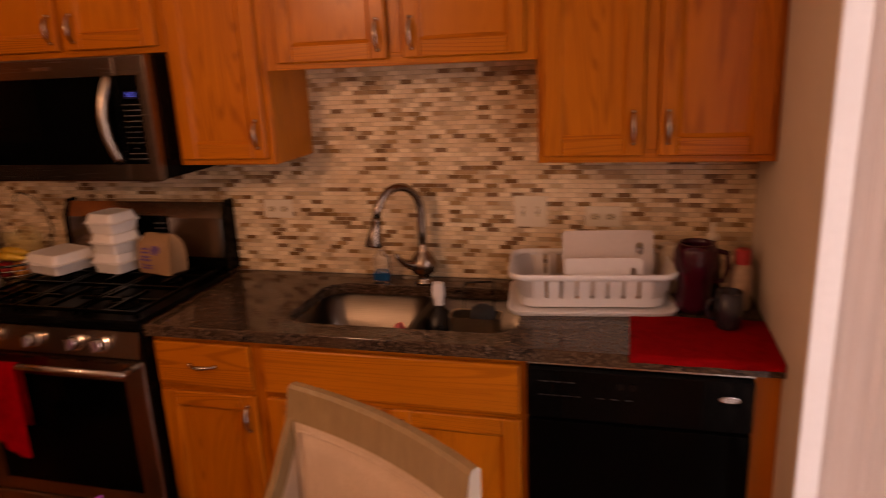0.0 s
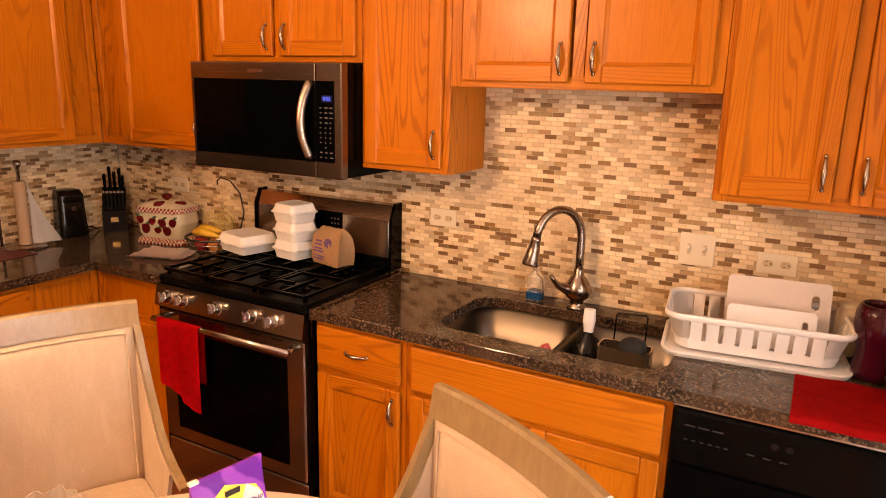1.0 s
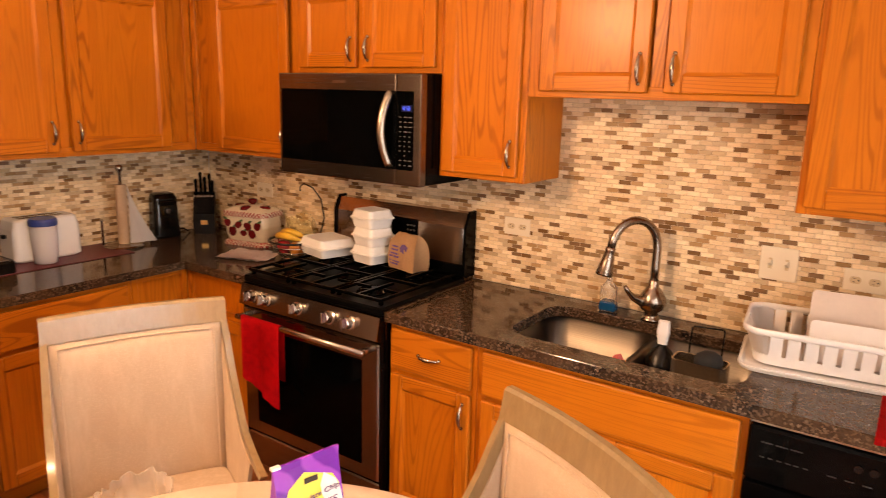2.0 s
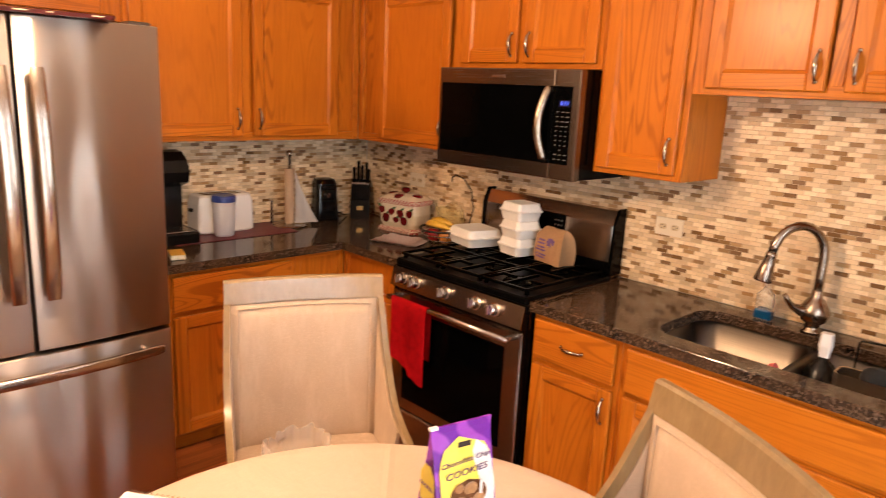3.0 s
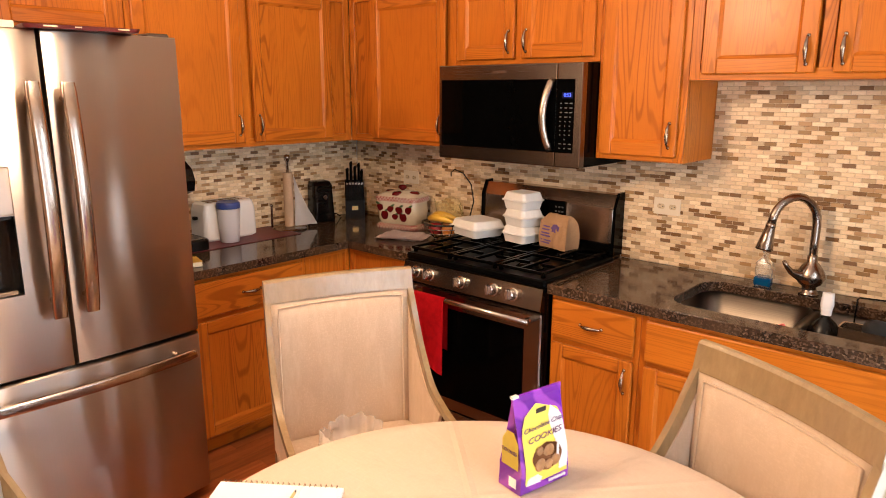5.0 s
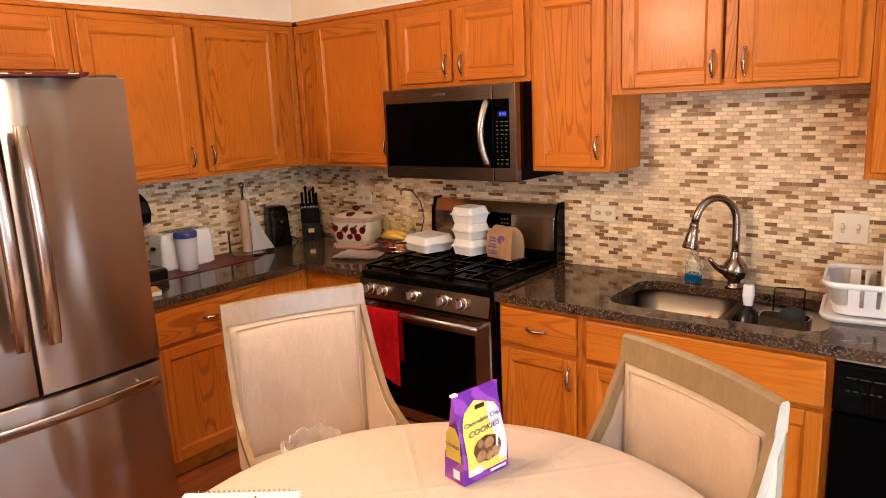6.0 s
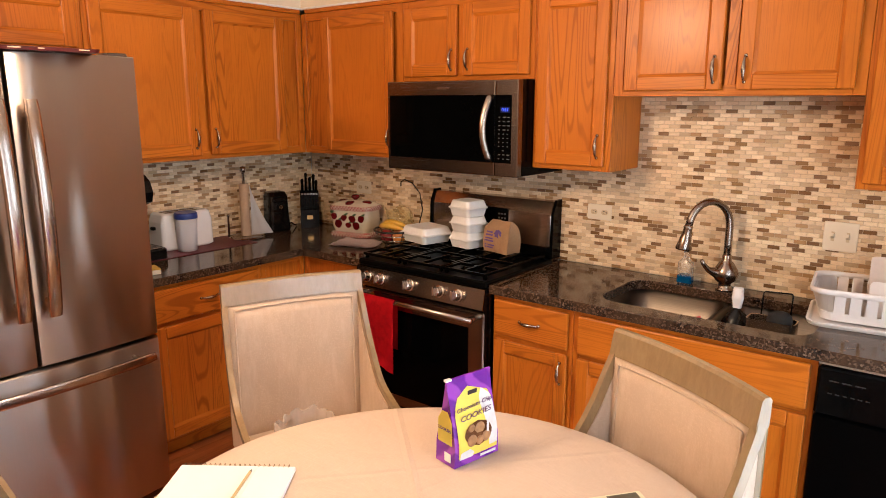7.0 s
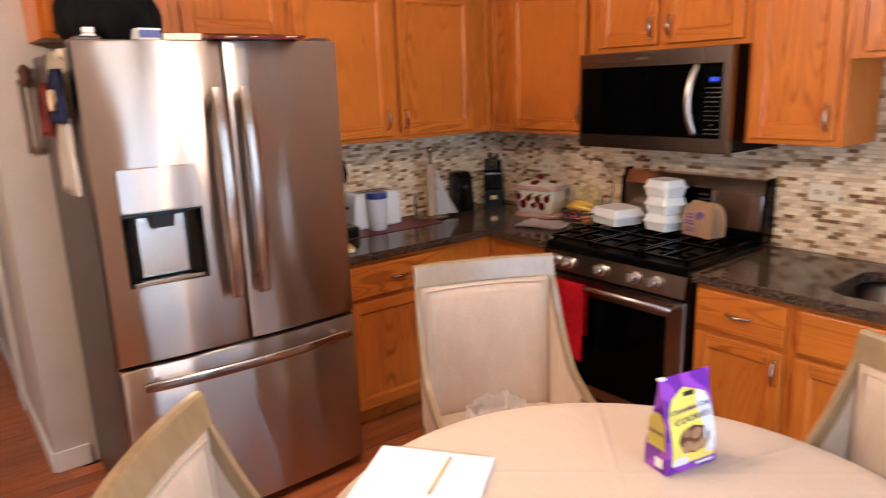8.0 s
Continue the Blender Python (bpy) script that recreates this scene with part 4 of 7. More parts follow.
def chair(m):
    """A low tub dining chair: local front is +y, back stands at y = 0, floor at z = 0."""
    ch = thing("dining_chair", "tan upholstered dining chair with a greywashed wood frame", "chair", m, group="chairs round the table")
    W, H = 0.264, 1.035

    def back_y(u):
        return -0.030 * (1 - u * u)

    # top rail, gently curved, and the two posts that rake forward into arms
    bm = bmesh.new()
    loops = []
    for i in range(13):
        u = -1 + i / 6
        x, y = 0.272 * u, back_y(u) - 0.055
        loops.append([(x, y - 0.018, H - 0.075), (x, y + 0.024, H - 0.080), (x, y + 0.011, H - 0.008), (x, y + 0.004, H), (x, y - 0.012, H), (x, y - 0.020, H - 0.008)])
    loft(bm, loops)
    part("top_rail", bm, CHAIR_WOOD, ch, "greywashed top rail")
    for sx in (-1, 1):
        bm = bmesh.new()
        # sloping outer frame: from the rail's end down and forward to the arm tip
        path = [(0.0, H - 0.070), (0.028, 0.90), (0.070, 0.80), (0.128, 0.70), (0.200, 0.625), (0.31, 0.585), (0.40, 0.570)]
        loops = []
        for q in range(25):
            k, u = divmod(q / 4, 1)
            k = int(k)
            p0, p1, p2, p3 = [path[max(0, min(6, k + e))] for e in (-1, 0, 1, 2)]
            fy, z = [0.5 * (2 * b + (c - a) * u + (2 * a - 5 * b + 4 * c - d) * u * u + (3 * b - a - 3 * c + d) * u * u * u) for a, b, c, d in zip(p0, p1, p2, p3)]
            x = sx * (0.2615 + 0.012 * min(1.0, q / 12))
            y0 = fy - 0.055
            w = 0.0105
            loops.append([(x - w, y0 - 0.010, z - 0.010), (x + w, y0 - 0.010, z - 0.010), (x + w, y0 + 0.013, z + 0.013), (x - w, y0 + 0.013, z + 0.013)])
        loft(bm, loops)
        part("arm_frame", bm, CHAIR_WOOD, ch, "greywashed sloping side frame", smooth=True).data.set_sharp_from_angle(angle=radians(40))
        # upholstered wing between the back and the sloping frame
        bm = bmesh.new()
        inner, outer = [], []
        for k, (fy, z) in enumerate(path[:6]):
            x = sx * (W - 0.010 + 0.012 * min(1.0, k / 3))
            inner.append([(x - sx * 0.006, fy - 0.064, z - 0.016), (x + sx * 0.010, fy - 0.062, z - 0.014)])
        a = [(p[0][0], p[0][1], p[0][2]) for p in inner]
        floor_line = [(sx * (W - 0.016), -0.050 + 0.05 * k, 0.40) for k in range(6)]
        lo = [[a[k], (a[k][0] + sx * 0.012, a[k][1], a[k][2]), (floor_line[k][0] + sx * 0.014, floor_line[k][1], 0.40), floor_line[k]] for k in range(6)]
        loft(bm, lo)
        part("side_wing", bm, UPHOLSTERY, ch)
        bm = bmesh.new()
        tube(bm, [(sx * (W - 0.020), -0.075, 0.40), (sx * (W - 0.012), -0.072, H - 0.076)], 0.015, 8)
        part("back_post", bm, CHAIR_WOOD, ch, smooth=False)
        for y, top, lean in ((-0.07, 0.36, -0.06), (0.40, 0.36, 0.0)):
            bm = bmesh.new()
            loft(bm, [[(sx * 0.235 + q * r, y + lean * (1 - z / 0.4) + p * r, z) for q, p in ((-1, -1), (1, -1), (1, 1), (-1, 1))] for z, r in ((0.0, 0.014), (top, 0.022))])
            part("leg", bm, CHAIR_WOOD, ch)
    # back cushion with a piped border
    bm = bmesh.new()
    rows = []
    for k in range(11):
        z = 0.40 + (H - 0.081 - 0.40) * k / 10
        v = 2 * k / 10 - 1
        loop = []
        for i in range(13):
            u = -1 + i / 6
            puff = 0.016 * (1 - abs(u) ** 6) * (1 - abs(v) ** 8)
            loop.append(((W - 0.012) * u, back_y(u) - 0.037 + puff + 0.016 * (1 - (z - 0.40) / 0.55), z))
        loop += [((W - 0.012) * (1 - i / 6), back_y(1 - i / 6) - 0.072, z) for i in range(13)]
        rows.append(loop)
    loft(bm, rows)
    back = part("backrest", bm, UPHOLSTERY, ch, smooth=True)
    bm = bmesh.new()
    line = []
    for x, z in [(-1, k) for k in range(9)] + [(-1 + i / 6, 8) for i in range(1, 12)] + [(1, 8 - k) for k in range(9)]:
        u = x * (W - 0.034) / (W - 0.016)
        zz = 0.40 + (H - 0.098 - 0.40) * z / 8
        line.append(((W - 0.016) * u, back_y(u) - 0.031 + 0.016 * (1 - (zz - 0.40) / 0.55), zz))
    tube(bm, line, 0.0036, 6)
    part("piping", bm, UPHOLSTERY, back, smooth=True)
    bm = bmesh.new()
    loft(bm, [rounded(-W + 0.01, W - 0.01, -0.05, 0.42, 0.05, 0.35), rounded(-W, W, -0.06, 0.44, 0.06, 0.37), rounded(-W, W, -0.06, 0.44, 0.06, 0.415), rounded(-W + 0.02, W - 0.02, -0.04, 0.42, 0.05, 0.435)])
    part("seat", bm, UPHOLSTERY, ch, smooth=False)
    return ch


first = chair(pose(-0.339, -1.424, 0, 0, 0, math.degrees(math.atan2(-0.415, 0.91)) - 90))
copy_thing(first, pose(1.057, -1.373, 0, 0, 0, math.degrees(math.atan2(-0.88, -0.473)) - 90))
copy_thing(first, pose(0.287, -2.749, 0, 0, 0, math.degrees(math.atan2(0.785, 0.619)) - 90))

# ---- outlets and switches on the tile ----
TILE_FACE = -0.0108


IVORY_DARK = plain("aged_ivory_plastic", (0.56, 0.43, 0.26), 0.4, 30.0, 0.05)


def wall_plate(x, z, w, h, kind, label):
    pl = thing("outlet" if kind == "outlet" else "light_switch", label, "outlet" if kind == "outlet" else "switch", pose(x, TILE_FACE, z))
    bm = bmesh.new()
    box(bm, -w / 2, w / 2, -0.006, 0.0, -h / 2, h / 2, 0.0025, 0, 2)
    part("cover_plate", bm, IVORY, pl)
    for s in (-1, 1):
        cx = s * w * 0.22
        if kind == "outlet":
            bm = bmesh.new()
            loft(bm, [[(cx + 0.017 * math.cos(a), y, 0.0145 * max(-0.8, min(0.8, math.sin(a)))) for a in [2 * math.pi * i / 20 for i in range(20)]] for y in (-0.0062, -0.0085)])
            face = part("receptacle", bm, IVORY_DARK, pl)
            for dx, dz, sw, sh in ((-0.004, 0.006, 0.008, 0.0018), (-0.004, -0.006, 0.007, 0.0018), (0.009, 0.0, 0.005, 0.005)):
                part("slot", boxes((cx + dx - sw / 2, cx + dx + sw / 2, -0.0089, -0.0084, dz - sh / 2, dz + sh / 2)), SLOT, face)
        else:
            part("slot", boxes((cx - 0.006, cx + 0.006, -0.0068, -0.0062, -0.019, 0.019)), IVORY_DARK, pl)
            bm = bmesh.new()
            loft(bm, [[(cx - r, y, z0 - r * 1.3), (cx + r, y, z0 - r * 1.3), (cx + r, y, z0 + r * 1.3), (cx - r, y, z0 + r * 1.3)] for y, z0, r in ((-0.0069, 0.0, 0.0065), (-0.022, 0.009, 0.0048))])
            part("toggle", bm, IVORY, pl)
            for dz in (-0.03, 0.03):
                part("screw", boxes((cx - 0.002, cx + 0.002, -0.0068, -0.0061, dz - 0.002, dz + 0.002)), IVORY, pl)
    return pl


wall_plate(0.208, 1.178, 0.124, 0.074, "outlet", "ivory duplex outlet set sideways in the tile")
wall_plate(-1.378, 1.178, 0.124, 0.074, "outlet", "ivory duplex outlet set sideways in the tile")
wall_plate(1.488, 1.164, 0.124, 0.074, "outlet", "ivory duplex outlet above the dish rack")
wall_plate(1.229, 1.180, 0.120, 0.116, "switch", "ivory double toggle switch beside the sink")

# ---- faucet and things round the sink ----
faucet = thing("faucet", "brushed nickel gooseneck pull-down kitchen faucet", "faucet", pose(0.832, -0.088, CT1))
bm = bmesh.new()
lathe(bm, [(0.036, 0.0), (0.036, 0.006), (0.028, 0.012), (0.024, 0.030), (0.042, 0.044), (0.052, 0.066), (0.048, 0.090), (0.030, 0.118), (0.019, 0.128), (0.019, 0.150), (0.0165, 0.154)], 28)
part("body", bm, BRONZE, faucet, smooth=True)
ux, uy = -0.60, -0.80
pts = [(0, 0, 0.15), (0, 0, 0.20), (0, 0, 0.25)]
for i in range(13):
    a = radians(180 - 15 * i * 0.96)
    r = 0.098
    s, h = r + r * math.cos(a), 0.272 + r * math.sin(a) * 1.12
    pts.append((ux * s, uy * s, h))
bm = bmesh.new()
tube(bm, pts, 0.0155, 14)
part("gooseneck", bm, BRONZE, faucet, smooth=True)
e = Vector(pts[-1])
d = Vector((ux * 0.20, uy * 0.20, -0.98)).normalized()
bm = bmesh.new()
tube(bm, [e, e + d * 0.012, e + d * 0.014, e + d * 0.055, e + d * 0.098, e + d * 0.104], [0.0175, 0.019, 0.0175, 0.024, 0.032, 0.029], 18)
part("spray_head", bm, BRONZE, faucet, smooth=True)
bm = bmesh.new()
tube(bm, [(0.0, 0.0, 0.078), (-0.035, -0.038, 0.078), (-0.055, -0.062, 0.092), (-0.068, -0.085, 0.118), (-0.074, -0.096, 0.136)], [0.026, 0.021, 0.012, 0.009, 0.0075], 12)
part("lever", bm, BRONZE, faucet, smooth=True)

CLEAR = Nodes("clear_plastic").set(Base_Color=(0.9, 0.93, 0.95), Roughness=0.12, Transmission_Weight=0.92, IOR=1.2)
BLUE_SOAP = plain("blue_soap", (0.004, 0.06, 0.15), 0.1)
soap = thing("soap_bottle", "clear pump bottle with blue dish soap at the bottom", "bottle", pose(0.662, -0.085, CT1))
bm = bmesh.new()
loft(bm, [rounded(-w, w, -t, t, 0.012, z) for z, w, t in ((0.0005, 0.028, 0.019), (0.006, 0.031, 0.021), (0.095, 0.031, 0.021), (0.112, 0.016, 0.014), (0.122, 0.011, 0.011))])
part("bottle", bm, CLEAR, soap, smooth=False)
part("liquid", boxes((-0.0318, 0.0318, -0.0218, 0.0218, 0.0008, 0.040), bevel=0.006), BLUE_SOAP, soap, "blue dish soap")
bm = bmesh.new()
lathe(bm, [(0.012, 0.122), (0.012, 0.136), (0.004, 0.138), (0.004, 0.150)], 14)
tube(bm, [(0, 0, 0.150), (0.0, -0.028, 0.148)], 0.005, 8)
part("pump", bm, CLEAR, soap, smooth=True)

# steel caddy, scrubbers and a sponge in the sink
caddy = thing("sink_caddy", "stainless steel caddy hung in the small sink bowl", "caddy", pose(1.09, -0.37, 0.018))
bm = bmesh.new()
rows = [rounded(-0.085, 0.085, -0.045, 0.045, 0.02, z) for z in (0.80, 0.885, 0.887)] + [rounded(-0.080, 0.080, -0.040, 0.040, 0.018, z) for z in (0.886, 0.806)]
loft(bm, rows)
part("bin", bm, steel("caddy_steel", (0.66, 0.57, 0.47), 0.24, "x"), caddy)
bm = bmesh.new()
tube(bm, [(-0.060, 0.09, 0.86), (-0.060, 0.10, 0.955), (-0.055, 0.105, 0.962), (0.035, 0.125, 0.962), (0.040, 0.125, 0.955), (0.040, 0.11, 0.86)], 0.003, 8)
part("wire_handle", bm, BLACK_PLASTIC, caddy, "dark wire handle", smooth=True)
bm = bmesh.new()
tube(bm, [(0.0, 0.045, 0.85), (-0.01, 0.10, 0.86)], 0.004, 8)
part("wire_arm", bm, BLACK_PLASTIC, caddy, smooth=True)
bm = bmesh.new()
lathe(bm, [(0.040, 0.0), (0.046, 0.016), (0.040, 0.036), (0.022, 0.048), (0.002, 0.051)], 20)
pad = part("scrub_pad", bm, plain("black_scrubber", (0.012, 0.011, 0.010), 0.85, 500.0, 0.4, 0.8), None, smooth=True)
pad.location = (1.115, -0.368, 0.888)
tagged(pad, "black scrubbing pad resting in the steel caddy", "scrubber")
brush = thing("dish_wand", "dish wand with a dark body and a white head", "brush", pose(0.945, -0.30, 0.845))
bm = bmesh.new()
lathe(bm, [(0.055, -0.130), (0.060, -0.04), (0.055, 0.0), (0.035, 0.035), (0.016, 0.052), (0.012, 0.062)], 20)
part("body", bm, BLACK_PLASTIC, brush, smooth=True)
bm = bmesh.new()
loft(bm, [rounded(-0.016, 0.016, -0.013, 0.013, 0.008, z) for z in (0.062, 0.07)] + [rounded(-0.021, 0.021, -0.016, 0.016, 0.01, 0.10), rounded(-0.018, 0.018, -0.013, 0.013, 0.008, 0.142)])
part("head", bm, WHITE_PLASTIC, brush, smooth=False)
bm = bmesh.new()
loft(bm, [rounded(-0.035, 0.035, -0.022, 0.022, 0.01, z) for z in (0.0, 0.004, 0.018, 0.021)])
sp = part("sponge", bm, plain("red_sponge", (0.70, 0.13, 0.12), 0.9, 300.0, 0.3, 0.8), None)
sp.matrix_world = pose(0.838, -0.425, 0.838, 10, 62, 15)
tagged(sp, "red sponge leaning on the sink divider", "sponge")

# ---- dish rack ----
RACK = pose(1.452, -0.196, CT1, 0, 0, 7)
rack = thing("dish_rack", "white plastic dish drying rack with slotted sides", "dish rack", RACK)
bm = bmesh.new()
loft(bm, [rounded(-0.265, 0.265, -0.168, 0.168, 0.05, 0.0006), rounded(-0.272, 0.272, -0.175, 0.175, 0.055, 0.012), rounded(-0.272, 0.272, -0.175, 0.175, 0.055, 0.017), rounded(-0.262, 0.262, -0.165, 0.165, 0.05, 0.017), rounded(-0.255, 0.255, -0.158, 0.158, 0.05, 0.009)])
part("drip_tray", bm, WHITE_PLASTIC, rack, "shallow white drip tray")


def rack_loop(k, z, n=8):
    return rounded(-0.232 - 0.034 * k, 0.232 + 0.034 * k, -0.128 - 0.034 * k, 0.128 + 0.034 * k, 0.055, z, n)


bm = bmesh.new()
loft(bm, [rack_loop(0.0, 0.018), rack_loop(0.05, 0.024), rack_loop(0.24, 0.050), rack_loop(0.16, 0.050), rack_loop(-0.1, 0.034)])
part("floor", bm, WHITE_PLASTIC, rack)
bm = bmesh.new()
outer = [rack_loop(0.84, 0.115), rack_loop(1.02, 0.118), rack_loop(1.12, 0.127), rack_loop(1.10, 0.136), rack_loop(0.96, 0.138), rack_loop(0.80, 0.132)]
verts = [[bm.verts.new(p) for p in loop] for loop in outer]
for a, b in zip(verts, verts[1:] + verts[:1]):
    for k in range(len(a)):
        bm.faces.new((a[k], a[(k + 1) % len(a)], b[(k + 1) % len(a)], b[k]))
part("rim", bm, WHITE_PLASTIC, rack, "thick rolled rim", smooth=True)


def rack_slat(x, y, nx, ny, w):
    """One upright web of the basket wall at the base point, leaning out to the rim."""
    bm = bmesh.new()
    tx, ty = -ny, nx
    loops = []
    for k, z in ((0.02, 0.030), (0.85, 0.120)):
        ox, oy = x + nx * 0.034 * k, y + ny * 0.034 * k
        loops.append([(ox + tx * a + nx * b, oy + ty * a + ny * b, z) for a, b in ((-w / 2, -0.002), (w / 2, -0.002), (w / 2, 0.002), (-w / 2, 0.002))])
    loft(bm, loops)
    part("slat", bm, WHITE_PLASTIC, rack)


for side in (-1, 1):
    for i in range(8):
        rack_slat(-0.170 + i * 0.0486, side * 0.128, 0, side, 0.035)
    for i in range(4):
        rack_slat(side * 0.232, -0.065 + i * 0.0433, side, 0, 0.030)
    for sy in (-1, 1):
        bm = bmesh.new()
        a = [(side * (0.177 + 0.055 * math.cos(t)), sy * (0.073 + 0.055 * math.sin(t)), 0.03) for t in [radians(10 + 70 * i / 5) for i in range(6)]]
        b = [(side * (0.177 + 0.088 * math.cos(t)), sy * (0.073 + 0.088 * math.sin(t)), 0.122) for t in [radians(10 + 70 * i / 5) for i in range(6)]]
        q = [[bm.verts.new(p) for p in a], [bm.verts.new(p) for p in b]]
        for k in range(5):
            bm.faces.new((q[0][k], q[0][k + 1], q[1][k + 1], q[1][k]))
        bmesh.ops.solidify(bm, geom=bm.faces[:], thickness=0.003)
        part("corner", bm, WHITE_PLASTIC, rack, smooth=False)
bm = bmesh.new()
loft(bm, [[(-0.140, -0.125, z), (-0.136, -0.125, z), (-0.136, 0.125, z), (-0.140, 0.125, z)] for z in (0.034, 0.124)])
part("utensil_divider", bm, WHITE_PLASTIC, rack)
for i in range(6):
    bm = bmesh.new()
    tube(bm, [(-0.09 + i * 0.055, -0.10, 0.034), (-0.09 + i * 0.055, -0.10, 0.075), (-0.09 + i * 0.055, -0.088, 0.085)], 0.005, 8)
    part("prong", bm, WHITE_PLASTIC, rack, smooth=True)


def board(name, w, h, t, hole, material):
    """A board in the xz plane with a rounded hand hole."""
    bm = bmesh.new()
    out = [(x, 0, z) for x, z, _ in rounded(0, w, 0, h, 0.015, 0, 4)]
    inn = [(x, 0, z) for x, z, _ in rounded(*hole, min(hole[1] - hole[0], hole[3] - hole[2]) / 2.02, 0, 6)]
    faces = []
    for y in (0.0, -t):
        o, i = [bm.verts.new((p[0], y, p[2])) for p in out], [bm.verts.new((p[0], y, p[2])) for p in inn]
        edges = [bm.edges.new((r[k], r[(k + 1) % len(r)])) for r in (o, i) for k in range(len(r))]
        bmesh.ops.triangle_fill(bm, edges=edges, use_beauty=True)
        faces.append((o, i))
    for a, b in zip(faces[0], faces[1]):
        for k in range(len(a)):
            bm.faces.new((a[k], a[(k + 1) % len(a)], b[(k + 1) % len(a)], b[k]))
    return part(name, bm, material, None)


BOARD = plain("board_plastic", (0.60, 0.50, 0.42), 0.5, 60.0, 0.06)
cb = board("cutting_board", 0.300, 0.205, 0.008, (0.245, 0.268, 0.120, 0.165), BOARD)
cb.matrix_world = RACK @ pose(-0.090, -0.018, 0.036, -14, 0, 0)
tagged(cb, "off-white plastic cutting board standing in the dish rack", "cutting board")
cb = board("cutting_board", 0.255, 0.125, 0.008, (0.215, 0.232, 0.045, 0.095), WHITE_PLASTIC)
cb.matrix_world = RACK @ pose(-0.085, -0.070, 0.036, -14, 0, 0)
tagged(cb, "small white plastic cutting board standing in the dish rack", "cutting board")

# ---- red mat with jug, mug and bottles ----
RED_CLOTH = plain("red_cloth", (0.50, 0.008, 0.008), 0.9, 420.0, 0.25, 0.5, Specular_IOR_Level=0.1)
bm = bmesh.new()
prof = [(-0.335, 0.9155), (-0.45, 0.9155), (-0.55, 0.9155), (-0.636, 0.9155), (-0.650, 0.9135), (-0.656, 0.906), (-0.657, 0.895)]
grid = []
for y, z in prof:
    grid.append([bm.verts.new((1.588 + 0.398 * i / 12, y, z + 0.0012 * math.sin(i * 1.3 + y * 30) + 0.0012)) for i in range(13)])
for a, b in zip(grid, grid[1:]):
    for i in range(12):
        bm.faces.new((a[i], a[i + 1], b[i + 1], b[i]))
bmesh.ops.solidify(bm, geom=bm.faces[:], thickness=0.0025)
mat = part("drying_mat", bm, RED_CLOTH, None, smooth=True)
tagged(mat, "red cloth drying mat hanging over the counter edge", "mat")
MAROON = Nodes("maroon_plastic").set(Base_Color=(0.045, 0.003, 0.009), Roughness=0.10, Transmission_Weight=0.1, IOR=1.45)
jug = thing("pitcher", "dark maroon translucent plastic pitcher", "pitcher", pose(1.785, -0.262, 0.9195))
bm = bmesh.new()
lathe(bm, [(0.050, 0.0), (0.056, 0.006), (0.058, 0.03), (0.050, 0.07), (0.056, 0.11), (0.068, 0.16), (0.066, 0.20), (0.055, 0.222), (0.050, 0.222), (0.06, 0.198), (0.05, 0.10), (0.045, 0.012)], 28)
part("body", bm, MAROON, jug, smooth=True)
bm = bmesh.new()
tube(bm, [(0.052, 0.0, 0.20), (0.092, 0.0, 0.19), (0.098, 0.0, 0.14), (0.085, 0.0, 0.10), (0.052, 0.0, 0.09)], 0.008, 10)
part("handle", bm, MAROON, jug, smooth=True)
mug = thing("mug", "dark glazed coffee mug on the red mat", "mug", pose(1.872, -0.405, 0.9195))
DARK_GLAZE = plain("dark_glaze", (0.022, 0.018, 0.022), 0.15, 60.0, 0.2)
bm = bmesh.new()
lathe(bm, [(0.034, 0.0), (0.038, 0.004), (0.040, 0.05), (0.038, 0.112), (0.035, 0.112), (0.035, 0.012)], 26)
part("cup", bm, DARK_GLAZE, mug, smooth=True)
bm = bmesh.new()
tube(bm, [(-0.036, -0.008, 0.092), (-0.060, -0.014, 0.085), (-0.066, -0.016, 0.06), (-0.056, -0.014, 0.032), (-0.036, -0.008, 0.025)], 0.006, 8)
part("handle", bm, DARK_GLAZE, mug, smooth=True)
oil = thing("oil_bottle", "dark glass bottle with a pale pour spout", "bottle", pose(1.845, -0.135, CT1))
bm = bmesh.new()
lathe(bm, [(0.030, 0.0005), (0.033, 0.006), (0.033, 0.13), (0.026, 0.16), (0.014, 0.185), (0.0135, 0.215)], 22)
part("glass", bm, DARK_GLAZE, oil, smooth=True)
bm = bmesh.new()
lathe(bm, [(0.020, 0.206), (0.020, 0.224), (0.009, 0.228), (0.007, 0.262)], 16)
part("spout", bm, IVORY, oil, smooth=True)
spice = thing("seasoning_bottle", "tall seasoning bottle with a red cap", "bottle", pose(1.928, -0.230, 0.918))
bm = bmesh.new()
lathe(bm, [(0.028, 0.0), (0.031, 0.005), (0.031, 0.13), (0.022, 0.150)], 22)
part("bottle", bm, plain("pale_label", (0.52, 0.36, 0.24), 0.5, 40.0, 0.3), spice, smooth=True)
bm = bmesh.new()
lathe(bm, [(0.024, 0.150), (0.024, 0.192), (0.02, 0.197)], 20)
part("cap", bm, plain("red_cap", (0.45, 0.04, 0.04), 0.4), spice, "red plastic cap", smooth=False)
sm = thing("small_jar", "short ivory jar behind the pitcher", "jar", pose(1.712, -0.075, CT1))
bm = bmesh.new()
lathe(bm, [(0.032, 0.0005), (0.034, 0.01), (0.034, 0.13), (0.028, 0.158)], 20)
part("body", bm, IVORY, sm, smooth=True)
bm = bmesh.new()
lathe(bm, [(0.030, 0.1585), (0.030, 0.170), (0.012, 0.173)], 20)
part("lid", bm, IVORY, sm)

# ---- things on the range ----
GT = 0.9585


